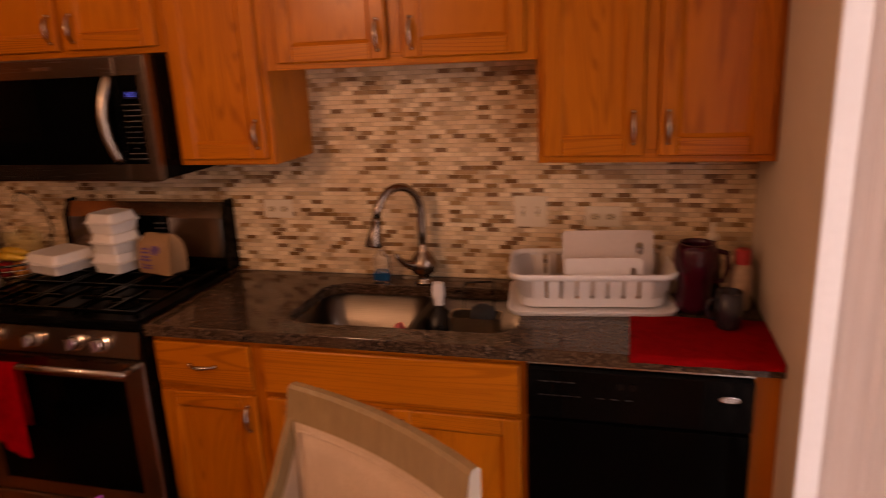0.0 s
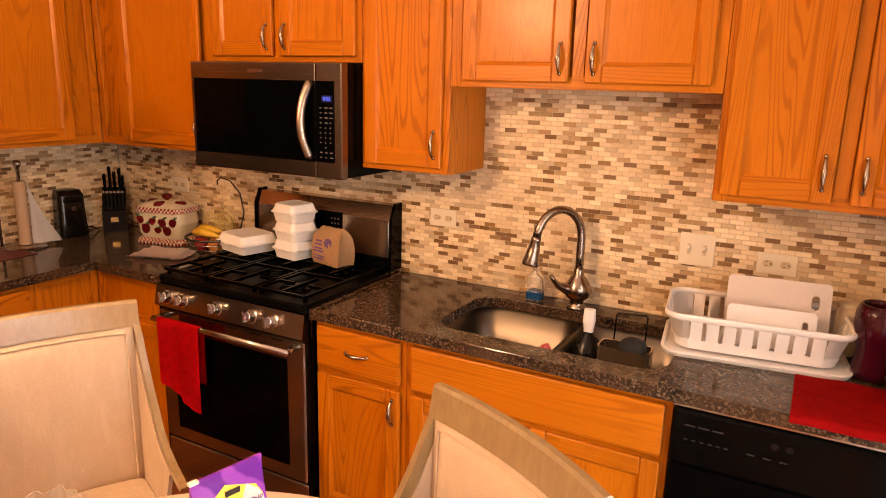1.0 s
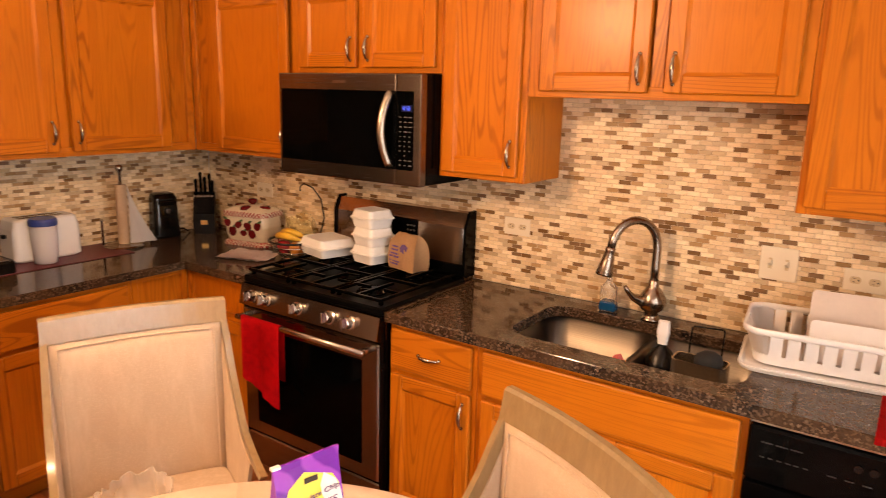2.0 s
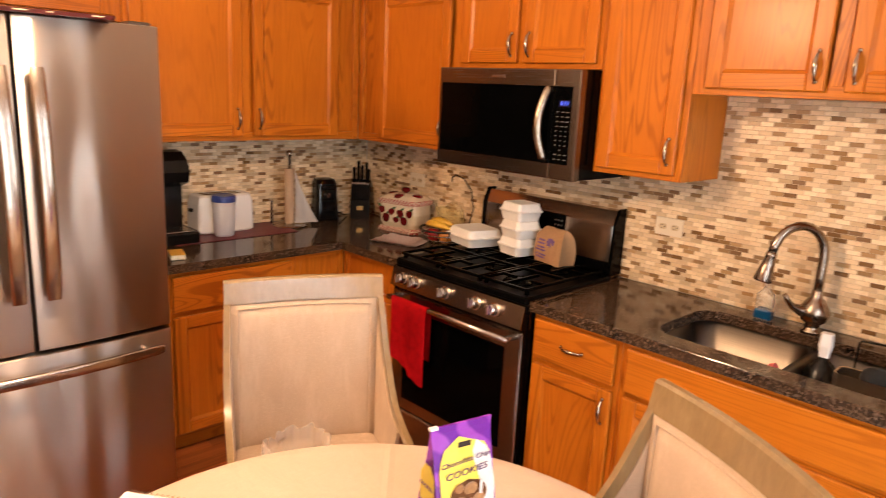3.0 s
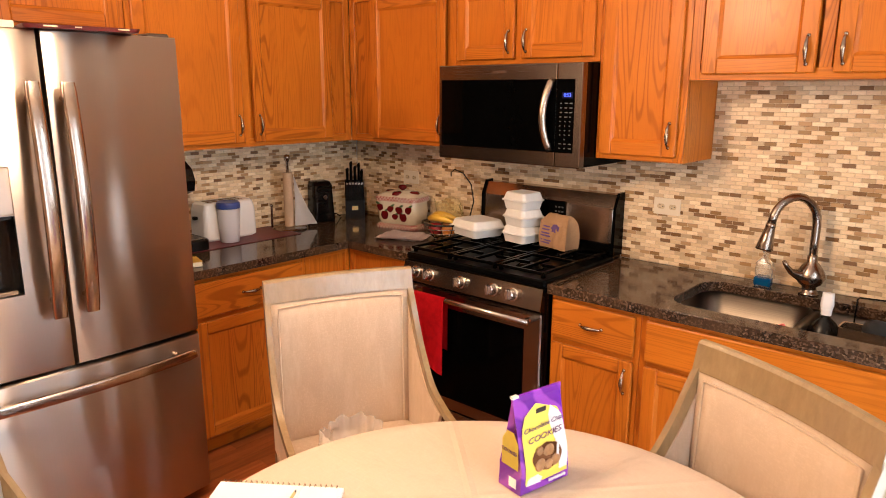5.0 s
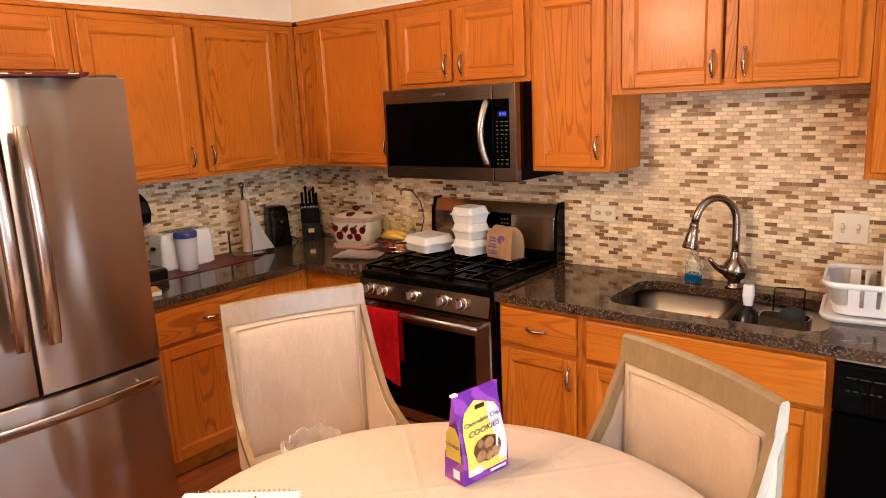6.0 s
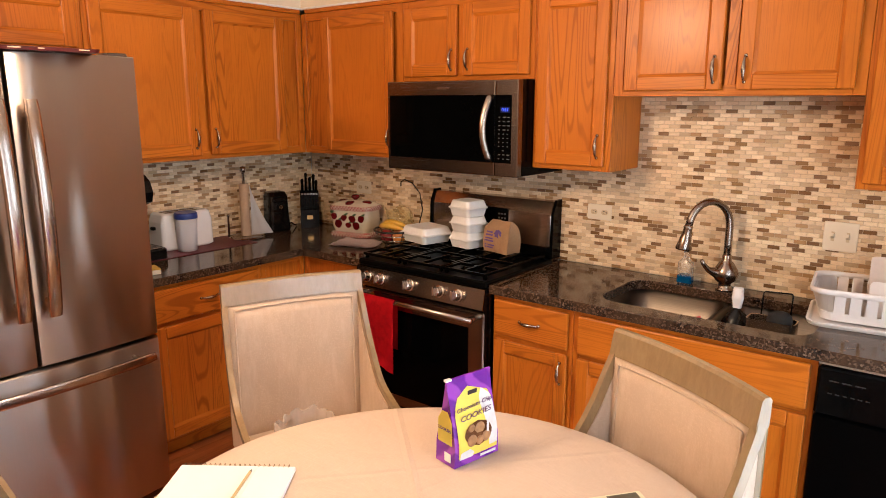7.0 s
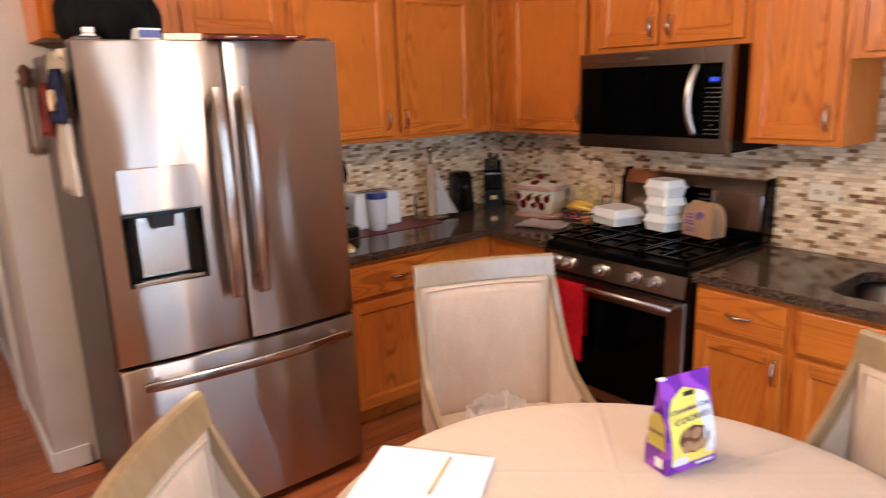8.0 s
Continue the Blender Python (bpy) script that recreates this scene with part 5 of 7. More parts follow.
def clamshell(m, w, d, h, label):
    """A lidded foam take-out box: tapered tray, flange and domed lid."""
    cs = thing("takeout_box", label, "takeout box", m, group="foam takeout boxes")
    bm = bmesh.new()
    loft(bm, [rounded(-w * 0.42, w * 0.42, -d * 0.42, d * 0.42, 0.018, 0.0), rounded(-w * 0.48, w * 0.48, -d * 0.48, d * 0.48, 0.022, h * 0.48), rounded(-w * 0.52, w * 0.52, -d * 0.52, d * 0.52, 0.022, h * 0.50), rounded(-w * 0.52, w * 0.52, -d * 0.52, d * 0.52, 0.022, h * 0.53)])
    part("tray", bm, FOAM, cs)
    bm = bmesh.new()
    loft(bm, [rounded(-w * 0.515, w * 0.515, -d * 0.515, d * 0.515, 0.022, h * 0.545), rounded(-w * 0.515, w * 0.515, -d * 0.515, d * 0.515, 0.022, h * 0.575), rounded(-w * 0.48, w * 0.48, -d * 0.48, d * 0.48, 0.022, h * 0.60), rounded(-w * 0.42, w * 0.42, -d * 0.42, d * 0.42, 0.02, h * 0.96), rounded(-w * 0.40, w * 0.40, -d * 0.40, d * 0.40, 0.02, h), rounded(-w * 0.36, w * 0.36, -d * 0.36, d * 0.36, 0.018, h * 0.975)])
    lid = part("lid", bm, FOAM, cs)
    part("latch", boxes((-0.016, 0.016, -d * 0.56, -d * 0.50, h * 0.50, h * 0.57), bevel=0.002), FOAM, lid)
    return cs


clamshell(pose(-0.700, -0.225, GT, 0, 0, -14), 0.225, 0.205, 0.082, "large white foam takeout box on the range")
for i, turn in enumerate((-9, -14, -11)):
    clamshell(pose(-0.436 + 0.004 * (i % 2), -0.205, GT + 0.0815 * i, 0, 0, turn), 0.158, 0.145, 0.0805, "small white foam takeout box in a stack of three")

KRAFT = plain("kraft_paper", (0.35, 0.20, 0.095), 0.75, 120.0, 0.12, 0.3)
PURPLE_PRINT = plain("purple_print", (0.12, 0.06, 0.22), 0.7)
sack = thing("paper_bag", "crumpled brown paper takeout bag with purple print", "bag", pose(-0.226, -0.205, GT, 0, 0, -12) @ Matrix.Diagonal((1.06, 1.0, 1.04, 1.0)))
SACK = ((0.0, 0.078, 0.046), (0.02, 0.081, 0.048), (0.045, 0.083, 0.047), (0.07, 0.084, 0.045), (0.095, 0.083, 0.041), (0.112, 0.081, 0.035), (0.126, 0.077, 0.027), (0.138, 0.070, 0.018), (0.147, 0.062, 0.010), (0.150, 0.058, 0.003))


def sack_size(z):
    for (z0, w0, d0), (z1, w1, d1) in zip(SACK, SACK[1:]):
        if z <= z1:
            u = (z - z0) / (z1 - z0)
            return w0 + (w1 - w0) * u, d0 + (d1 - d0) * u
    return SACK[-1][1:]


def crumple(x, z):
    v = Vector((x * 26, z * 30, 4.0))
    return 0.011 * abs(noise.noise(v)) + 0.005 * abs(noise.noise(v * 2.3)) - 0.004


bm = bmesh.new()
loops = []
for z, w, d in SACK:
    edge = [(-w + 2 * w * i / 14, -d) for i in range(15)] + [(w - 0.008 * math.sin(math.pi * i / 6), -d + 2 * d * i / 6) for i in range(1, 6)]
    edge += [(w - 2 * w * i / 14, d) for i in range(15)] + [(-w + 0.008 * math.sin(math.pi * i / 6), d - 2 * d * i / 6) for i in range(1, 6)]
    loops.append([(x, y + (-1 if y < 0 else 1) * crumple(x, z), z + (0.010 * noise.noise(Vector((x * 30, y * 30, 2))) if z > 0.1 else 0.0)) for x, y in edge])
loft(bm, loops)
part("sack", bm, KRAFT, sack, smooth=True).data.set_sharp_from_angle(angle=radians(18))


def sack_print(name, outline):
    """Ink on the sack's front, following its creases."""
    bm = bmesh.new()
    face = bm.faces.new([bm.verts.new((x, 0, z)) for x, z in outline])
    bmesh.ops.triangulate(bm, faces=[face])
    bmesh.ops.subdivide_edges(bm, edges=bm.edges[:], cuts=2, use_grid_fill=True)
    for v in bm.verts:
        v.co.y = -sack_size(v.co.z)[1] - crumple(v.co.x, v.co.z) - 0.0022
    part(name, bm, PURPLE_PRINT, sack)


for z, x0, x1 in ((0.018, -0.068, -0.012), (0.030, -0.070, -0.004), (0.050, -0.068, -0.010), (0.062, -0.066, -0.016), (0.078, -0.064, -0.020), (0.092, -0.060, -0.022)):
    sack_print("print_bar", [(x0, z), (x1, z), (x1, z + 0.007), (x0, z + 0.007)])
sack_print("print_patch", [(0.012 + 0.026 * (1 if i % 2 else 0.8) * math.cos(i * math.pi / 7), 0.092 + 0.020 * (1 if i % 2 else 0.8) * math.sin(i * math.pi / 7)) for i in range(14)])

# red towel over the oven handle
bm = bmesh.new()
path = [(-0.7445, 0.405), (-0.7440, 0.50), (-0.7435, 0.60), (-0.7430, 0.70), (-0.7430, 0.757), (-0.737, 0.7725), (-0.728, 0.776), (-0.719, 0.7725), (-0.7115, 0.757), (-0.7105, 0.70), (-0.710, 0.62), (-0.709, 0.52)]
grid = []
for k, (y, z) in enumerate(path):
    row = []
    front = k < 5
    for i in range(25):
        u = i / 24
        hang = (1 - k / 5) if front else (0.6 * (k - 7) / 4 if k > 7 else 0.0)
        fold = 0.014 * max(0.0, hang) * (0.5 + 0.5 * math.sin(u * 9 + 0.6 + 0.8 * hang)) + 0.003 * max(0.0, hang) * math.sin(u * 23)
        x = -0.712 + 0.236 * u * (1 - 0.10 * max(0.0, hang)) + 0.018 * max(0.0, hang)
        row.append(bm.verts.new((x, y - fold if front else min(y + 0.2 * fold, -0.690), z + (0.10 * (1 - u) * hang if front else 0.0))))
    grid.append(row)
for a, b in zip(grid, grid[1:]):
    for i in range(24):
        bm.faces.new((a[i], a[i + 1], b[i + 1], b[i]))
bmesh.ops.solidify(bm, geom=bm.faces[:], thickness=0.003)
towel = part("dish_towel", bm, plain("red_towel_cloth", (0.62, 0.006, 0.010), 0.9, 420.0, 0.22, 0.5, Specular_IOR_Level=0.1), None, smooth=True)
tagged(towel, "bright red dish towel hung over the oven handle", "towel")

# ---- things on the corner counter ----
bm = bmesh.new()
box(bm, -1.855, -1.55, -1.36, -0.70, CT1 + 0.0005, CT1 + 0.004, 0.001)
tagged(part("placemat", bm, plain("maroon_mat", (0.13, 0.012, 0.018), 0.45, 300.0, 0.2, 0.3), None), "dark maroon placemat under the toaster", "placemat")
MATZ = CT1 + 0.0045

brewer = thing("coffee_maker", "black single-serve coffee maker beside the refrigerator", "coffee maker", pose(-1.72, -1.335, MATZ))
bm = bmesh.new()
loft(bm, [rounded(-0.13, 0.165, -0.10, 0.10, 0.03, z) for z in (0.0, 0.004, 0.045)] + [rounded(-0.125, 0.160, -0.095, 0.095, 0.03, 0.052)])
part("base", bm, BLACK_PLASTIC, brewer)
bm = bmesh.new()
loft(bm, [[(x, y, z) for x, z in ((-0.128, 0.053), (-0.02, 0.053), (-0.018, 0.25), (0.07, 0.28), (0.085, 0.33), (0.06, 0.385), (0.0, 0.42), (-0.07, 0.425), (-0.115, 0.40), (-0.128, 0.34))] for y in (-0.085, -0.08, 0.08, 0.085)])
part("housing", bm, BLACK_PLASTIC, brewer)
part("drip_tray", boxes((0.03, 0.158, -0.07, 0.07, 0.0525, 0.060), bevel=0.003), STEEL, brewer, "steel drip tray")
bm = bmesh.new()
tube(bm, [(x, 0.088, z) for x, z in ((-0.09, 0.06), (-0.09, 0.33), (-0.05, 0.39), (0.02, 0.395), (0.06, 0.35))], 0.006, 8)
part("side_trim", bm, STEEL, brewer, "silver edge trim", smooth=True)

toaster = thing("toaster", "white two-slot toaster with rounded sides", "toaster", pose(-1.775, -1.03, MATZ))
bm = bmesh.new()
loft(bm, [rounded(-0.070, 0.070, -0.142, 0.142, 0.03, 0.0), rounded(-0.078, 0.078, -0.154, 0.154, 0.022, 0.01), rounded(-0.077, 0.077, -0.150, 0.150, 0.022, 0.15), rounded(-0.073, 0.073, -0.140, 0.140, 0.022, 0.188), rounded(-0.064, 0.064, -0.132, 0.132, 0.02, 0.196)])
part("shell", bm, plain("toaster_white", (0.74, 0.71, 0.68), 0.25, 30.0, 0.03), toaster)
for x in (-0.022, 0.022):
    part("slot", boxes((x - 0.013, x + 0.013, -0.105, 0.095, 0.1945, 0.197)), BLACK_PLASTIC, toaster)
part("lever", boxes((-0.015, 0.015, -0.172, -0.152, 0.11, 0.128), bevel=0.004), BLACK_PLASTIC, toaster)

FROST = Nodes("frosted_plastic").set(Base_Color=(0.92, 0.89, 0.90), Roughness=0.35, Transmission_Weight=0.5, IOR=1.15)
cup = thing("shaker_cup", "frosted plastic tumbler with a blue lid", "cup", pose(-1.648, -1.075, MATZ))
bm = bmesh.new()
lathe(bm, [(0.046, 0.0), (0.049, 0.004), (0.056, 0.178), (0.053, 0.178), (0.046, 0.008)], 28)
part("tumbler", bm, FROST, cup, smooth=True)
bm = bmesh.new()
lathe(bm, [(0.059, 0.174), (0.060, 0.178), (0.060, 0.196), (0.055, 0.206), (0.05, 0.204), (0.02, 0.203)], 28)
part("lid", bm, plain("blue_lid", (0.03, 0.05, 0.22), 0.35), cup, "blue plastic lid", smooth=False)

holder = thing("paper_towel_holder", "steel paper towel stand with a nearly empty roll", "paper towel holder", pose(-1.715, -0.655, CT1))
bm = bmesh.new()
lathe(bm, [(0.095, 0.0005), (0.096, 0.006), (0.088, 0.012), (0.02, 0.014)], 32)
part("base", bm, STEEL, holder, smooth=False)
bm = bmesh.new()
lathe(bm, [(0.008, 0.012), (0.008, 0.375), (0.010, 0.378), (0.010, 0.384), (0.0165, 0.392), (0.018, 0.402), (0.0155, 0.413), (0.004, 0.419)], 16)
part("pole", bm, STEEL, holder, smooth=True)
bm = bmesh.new()
lathe(bm, [(0.006, 0.014), (0.006, 0.130), (0.009, 0.135), (0.009, 0.142), (0.003, 0.147)], 12, -0.045, -0.085)
part("side_post", bm, STEEL, holder, smooth=True)
bm = bmesh.new()
lathe(bm, [(0.026, 0.016), (0.027, 0.018), (0.027, 0.318), (0.022, 0.320), (0.012, 0.318)], 24)
roll = part("cardboard_core", bm, plain("cardboard", (0.46, 0.31, 0.19), 0.8, 80.0, 0.12), holder, "brown cardboard core", smooth=False)
bm = bmesh.new()
grid = []
for i in range(11):
    u = i / 10
    top = 0.312 - 0.20 * min(1, u * 1.6) - 0.085 * max(0, u - 0.6) / 0.4
    row = []
    for k in range(9):
        v = k / 8
        z = 0.018 + (top - 0.018) * v
        row.append(bm.verts.new((0.020 + 0.045 * u + 0.008 * math.sin(6 * u + 3 * v), 0.022 + 0.115 * u, z)))
    grid.append(row)
for a, b in zip(grid, grid[1:]):
    for k in range(8):
        bm.faces.new((a[k], a[k + 1], b[k + 1], b[k]))
bmesh.ops.solidify(bm, geom=bm.faces[:], thickness=0.0012)
part("loose_sheet", bm, plain("paper_towel", (0.78, 0.74, 0.70), 0.9, 250.0, 0.05, 0.4), holder, "loose white paper towel sheet", smooth=True)

GLOSS_BLACK = plain("gloss_black_plastic", (0.004, 0.004, 0.004), 0.09, 40.0, 0.2, Specular_IOR_Level=0.5)
opener = thing("can_opener", "glossy black electric can opener", "can opener", pose(-1.785, -0.375, CT1, 0, 0, 78))
bm = bmesh.new()
loft(bm, [rounded(-0.070, 0.070, -0.055, 0.055, 0.022, 0.0006), rounded(-0.072, 0.072, -0.058, 0.058, 0.024, 0.01), rounded(-0.066, 0.066, -0.05, 0.055, 0.024, 0.12), rounded(-0.064, 0.064, -0.045, 0.055, 0.024, 0.215), rounded(-0.056, 0.056, -0.03, 0.05, 0.024, 0.238), rounded(-0.04, 0.04, -0.015, 0.04, 0.02, 0.243)])
part("housing", bm, GLOSS_BLACK, opener)
part("lever", boxes((-0.045, 0.045, -0.066, -0.046, 0.180, 0.205), bevel=0.006), GLOSS_BLACK, opener)
bm = bmesh.new()
tube(bm, [(0.0, -0.050, 0.150), (0.0, -0.066, 0.150)], [0.016, 0.013], 16)
part("cutting_wheel", bm, CHROME, opener, smooth=False)
bm = bmesh.new()
tube(bm, [(0.06, 0.03, 0.02), (0.10, 0.0, 0.035), (0.14, 0.03, 0.012), (0.17, 0.07, 0.008)], 0.004, 8)
part("cord", bm, BLACK_PLASTIC, opener, smooth=True)

block = thing("knife_block", "black knife block full of steak and kitchen knives", "knife block", pose(-1.735, -0.150, CT1, 0, 0, 50))
bm = bmesh.new()
loft(bm, [[(x, y, z) for y, z in ((-0.075, 0.0006), (0.065, 0.0006), (0.085, 0.215), (0.045, 0.225), (-0.045, 0.125), (-0.075, 0.115))] for x in (-0.058, 0.058)])
part("block", bm, BLACK_PLASTIC, block)
part("name_plate", boxes((-0.018, 0.018, -0.0775, -0.0752, 0.055, 0.080)), steel("brass_plate", (0.70, 0.50, 0.20), 0.3, "x"), block, "small brass-coloured plate")
for i in range(6):
    x = -0.045 + 0.018 * i
    bm = bmesh.new()
    loft(bm, [[(x - 0.006, y - 0.007, z), (x + 0.006, y - 0.007, z), (x + 0.006, y + 0.007, z), (x - 0.006, y + 0.007, z)] for y, z in ((-0.058, 0.122), (-0.064, 0.215))])
    k = part("steak_knife_handle", bm, BLACK_PLASTIC, block)
    part("end_cap", boxes((x - 0.0062, x + 0.0062, -0.0735, -0.0548, 0.2100, 0.2205)), STEEL, k)
for i, (x, y, h) in enumerate(((-0.042, 0.02, 0.30), (-0.018, 0.05, 0.335), (0.006, 0.03, 0.31), (0.03, 0.055, 0.325), (0.046, 0.02, 0.29))):
    bm = bmesh.new()
    tube(bm, [(x, y + 0.02, 0.18), (x, y, h - 0.03), (x, y - 0.008, h - 0.008), (x, y - 0.018, h)], [0.009, 0.010, 0.012, 0.008], 8, 0.7)
    part("knife_handle", bm, BLACK_PLASTIC, block, smooth=True)

# canister painted with fruit, checked bands
n = Nodes("checked_glaze")
chk = n.add("TexChecker")
n.put(chk.inputs["Vector"], n.coords((1, 1, 1), shift=False))
chk.inputs["Scale"].default_value = 88.0
chk.inputs["Color1"].default_value, chk.inputs["Color2"].default_value = (0.30, 0.012, 0.012, 1), (0.70, 0.62, 0.48, 1)
CHECK = n.set(Base_Color=chk.outputs[0], Roughness=0.2)
CREAM_GLAZE = plain("cream_glaze", (0.70, 0.60, 0.42), 0.18, 40.0, 0.06)
APPLE_RED = plain("apple_red_glaze", (0.15, 0.006, 0.008), 0.2, 30.0, 0.3)
LEAF_GREEN = plain("leaf_green_glaze", (0.05, 0.12, 0.03), 0.3, 30.0, 0.3)
jar = thing("bread_canister", "cream ceramic canister painted with red apples and checked bands", "canister", pose(-1.300, -0.165, CT1, 0, 0, 12) @ Matrix.Diagonal((0.92, 1.0, 0.99, 1.0)))
W, D = 0.140, 0.085
bm = bmesh.new()
loft(bm, [rounded(-W + 0.01, W - 0.01, -D + 0.01, D - 0.01, 0.04, 0.0255), rounded(-W, W, -D, D, 0.045, 0.05), rounded(-W - 0.006, W + 0.006, -D - 0.006, D + 0.006, 0.048, 0.10), rounded(-W, W, -D, D, 0.045, 0.155)])
part("body", bm, CREAM_GLAZE, jar, smooth=False)
bm = bmesh.new()
loft(bm, [rounded(-W - 0.012, W + 0.012, -D - 0.012, D + 0.012, 0.045, 0.0006), rounded(-W - 0.012, W + 0.012, -D - 0.012, D + 0.012, 0.045, 0.014), rounded(-W + 0.004, W - 0.004, -D + 0.004, D - 0.004, 0.04, 0.025)])
part("foot_band", bm, CHECK, jar, "red and cream checked foot")
bm = bmesh.new()
loft(bm, [rounded(-W - 0.014, W + 0.014, -D - 0.014, D + 0.014, 0.05, 0.1555), rounded(-W - 0.014, W + 0.014, -D - 0.014, D + 0.014, 0.05, 0.176), rounded(-W - 0.006, W + 0.006, -D - 0.006, D + 0.006, 0.05, 0.182)])
lid = part("lid_band", bm, CHECK, jar, "red and cream checked lid rim")
bm = bmesh.new()
loft(bm, [rounded(-W - 0.008, W + 0.008, -D - 0.008, D + 0.008, 0.05, 0.1822), rounded(-W * 0.8, W * 0.8, -D * 0.8, D * 0.8, 0.045, 0.200), rounded(-W * 0.35, W * 0.35, -D * 0.4, D * 0.4, 0.03, 0.212)])
part("lid", bm, CREAM_GLAZE, jar, smooth=False)
bm = bmesh.new()
lathe(bm, [(0.012, 0.211), (0.013, 0.216), (0.024, 0.222), (0.028, 0.231), (0.022, 0.241), (0.008, 0.244)], 20)
part("apple_knob", bm, APPLE_RED, jar, "red apple-shaped knob", smooth=True)
rng = random.Random(21)
for x, z, r in ((-0.105, 0.118, 0.022), (-0.072, 0.076, 0.028), (-0.030, 0.112, 0.021), (0.004, 0.070, 0.018), (0.034, 0.108, 0.024), (0.062, 0.070, 0.026), (0.100, 0.112, 0.023)):
    bm = bmesh.new()
    loops = []
    for y, k in ((-D - 0.003, 1.1), (-D - 0.0085, 1.0)):
        loops.append([(x + k * r * (1.0 + 0.16 * math.cos(2 * a + x * 40)) * math.cos(a), y, z + k * r * (0.85 + 0.12 * math.sin(3 * a)) * math.sin(a)) for a in [2 * math.pi * i / 14 for i in range(14)]])
    loft(bm, loops)
    part("painted_apple", bm, APPLE_RED, jar)
    bm = bmesh.new()
    side = rng.choice((-1, 1))
    loft(bm, [[(x + side * (0.016 + 0.015 * math.cos(a)), y, z + r + 0.007 * math.sin(a) + 0.006 * math.cos(a)) for a in [2 * math.pi * i / 10 for i in range(10)]] for y in (-D - 0.003, -D - 0.0075)])
    part("painted_leaf", bm, LEAF_GREEN, jar)
for x, y in ((-0.09, 0.0), (0.09, -0.01), (0.0, -0.055)):
    bm = bmesh.new()
    lathe(bm, [(0.034, -0.006), (0.032, 0.006), (0.022, 0.013), (0.005, 0.015)], 14, x, y, 0.197)
    part("painted_apple", bm, APPLE_RED, jar)

# folded cloth
n = Nodes("striped_cloth")
wv = n.add("TexWave", wave_type="BANDS", bands_direction="DIAGONAL")
n.put(wv.inputs["Vector"], n.coords((1, 1, 0.0), shift=False))
wv.inputs["Scale"].default_value, wv.inputs["Distortion"].default_value = 32.0, 1.0
STRIPED = n.set(Base_Color=n.ramp(wv.outputs["Fac"], [(0.50, (0.80, 0.70, 0.64)), (0.70, (0.58, 0.16, 0.14)), (0.84, (0.78, 0.66, 0.60))]), Roughness=0.9)
bm = bmesh.new()
for k, (x0, x1, y0, y1, z) in enumerate(((-0.135, 0.125, -0.075, 0.080, 0.0), (-0.120, 0.140, -0.085, 0.060, 0.009), (-0.095, 0.110, -0.070, 0.075, 0.017))):
    grid = []
    for i in range(21):
        row = []
        for q in range(15):
            u, v = i / 20, q / 14
            x = x0 + (x1 - x0) * u + 0.012 * noise.noise(Vector((v * 3, k, 1.0)))
            y = y0 + (y1 - y0) * v + 0.014 * noise.noise(Vector((u * 3, k, 5.0)))
            row.append(bm.verts.new((x, y, z + 0.003 + 0.013 * abs(noise.noise(Vector((x * 17, y * 21, 0.7 * k)))))))
        grid.append(row)
    for a, b in zip(grid, grid[1:]):
        for q in range(14):
            bm.faces.new((a[q], a[q + 1], b[q + 1], b[q]))
bmesh.ops.solidify(bm, geom=bm.faces[:], thickness=0.0022)
dc = part("dish_cloth", bm, STRIPED, None, smooth=True)
dc.matrix_world = pose(-1.058, -0.41, CT1, 0, 0, 22)
tagged(dc, "folded pink striped dish cloth on the granite", "cloth")

# fruit basket
WIRE = plain("black_wire", (0.02, 0.016, 0.014), 0.25)
basket = thing("fruit_basket", "dark wire fruit basket with a tall banana hook", "basket", pose(-0.895, -0.255, CT1))
for z, r in ((0.004, 0.060), (0.035, 0.088), (0.062, 0.108), (0.088, 0.122)):
    bm = bmesh.new()
    pts = [(r * math.cos(2 * math.pi * i / 32), r * math.sin(2 * math.pi * i / 32), z) for i in range(33)]
    tube(bm, pts, 0.0055 if z > 0.08 else 0.003, 8)
    part("ring", bm, WIRE if z > 0.08 else CHROME, basket, smooth=True)
for i in range(12):
    a = 2 * math.pi * i / 12
    bm = bmesh.new()
    tube(bm, [(r * math.cos(a), r * math.sin(a), z) for z, r in ((0.004, 0.058), (0.035, 0.088), (0.062, 0.108), (0.088, 0.122))], 0.002, 6)
    part("rib", bm, WIRE, basket, smooth=True)
bm = bmesh.new()
tube(bm, [(0.105, 0.060, 0.08), (0.122, 0.085, 0.20), (0.105, 0.082, 0.29), (0.060, 0.070, 0.345), (0.015, 0.055, 0.362), (-0.005, 0.05, 0.345), (0.0, 0.045, 0.325)], 0.0035, 8)
part("banana_hook", bm, WIRE, basket, "dark curved wire hook", smooth=True)
YELLOW = plain("banana_skin", (0.62, 0.36, 0.03), 0.45, 60.0, 0.2)
for k, (dz, dy) in enumerate(((0.0, -0.02), (0.012, 0.012))):
    bm = bmesh.new()
    pts = [(-0.095 + 0.19 * i / 10, dy - 0.03 * math.sin(math.pi * i / 10), 0.098 + dz + 0.020 * math.sin(math.pi * i / 10)) for i in range(11)]
    tube(bm, pts, [0.005, 0.012, 0.016, 0.018, 0.0185, 0.0185, 0.018, 0.0165, 0.013, 0.007, 0.005], 10)
    b = part("banana", bm, YELLOW, None, smooth=True)
    b.location = (-0.895, -0.265, CT1)
    tagged(b, "ripe yellow banana lying in the wire basket", "banana", group="bananas")


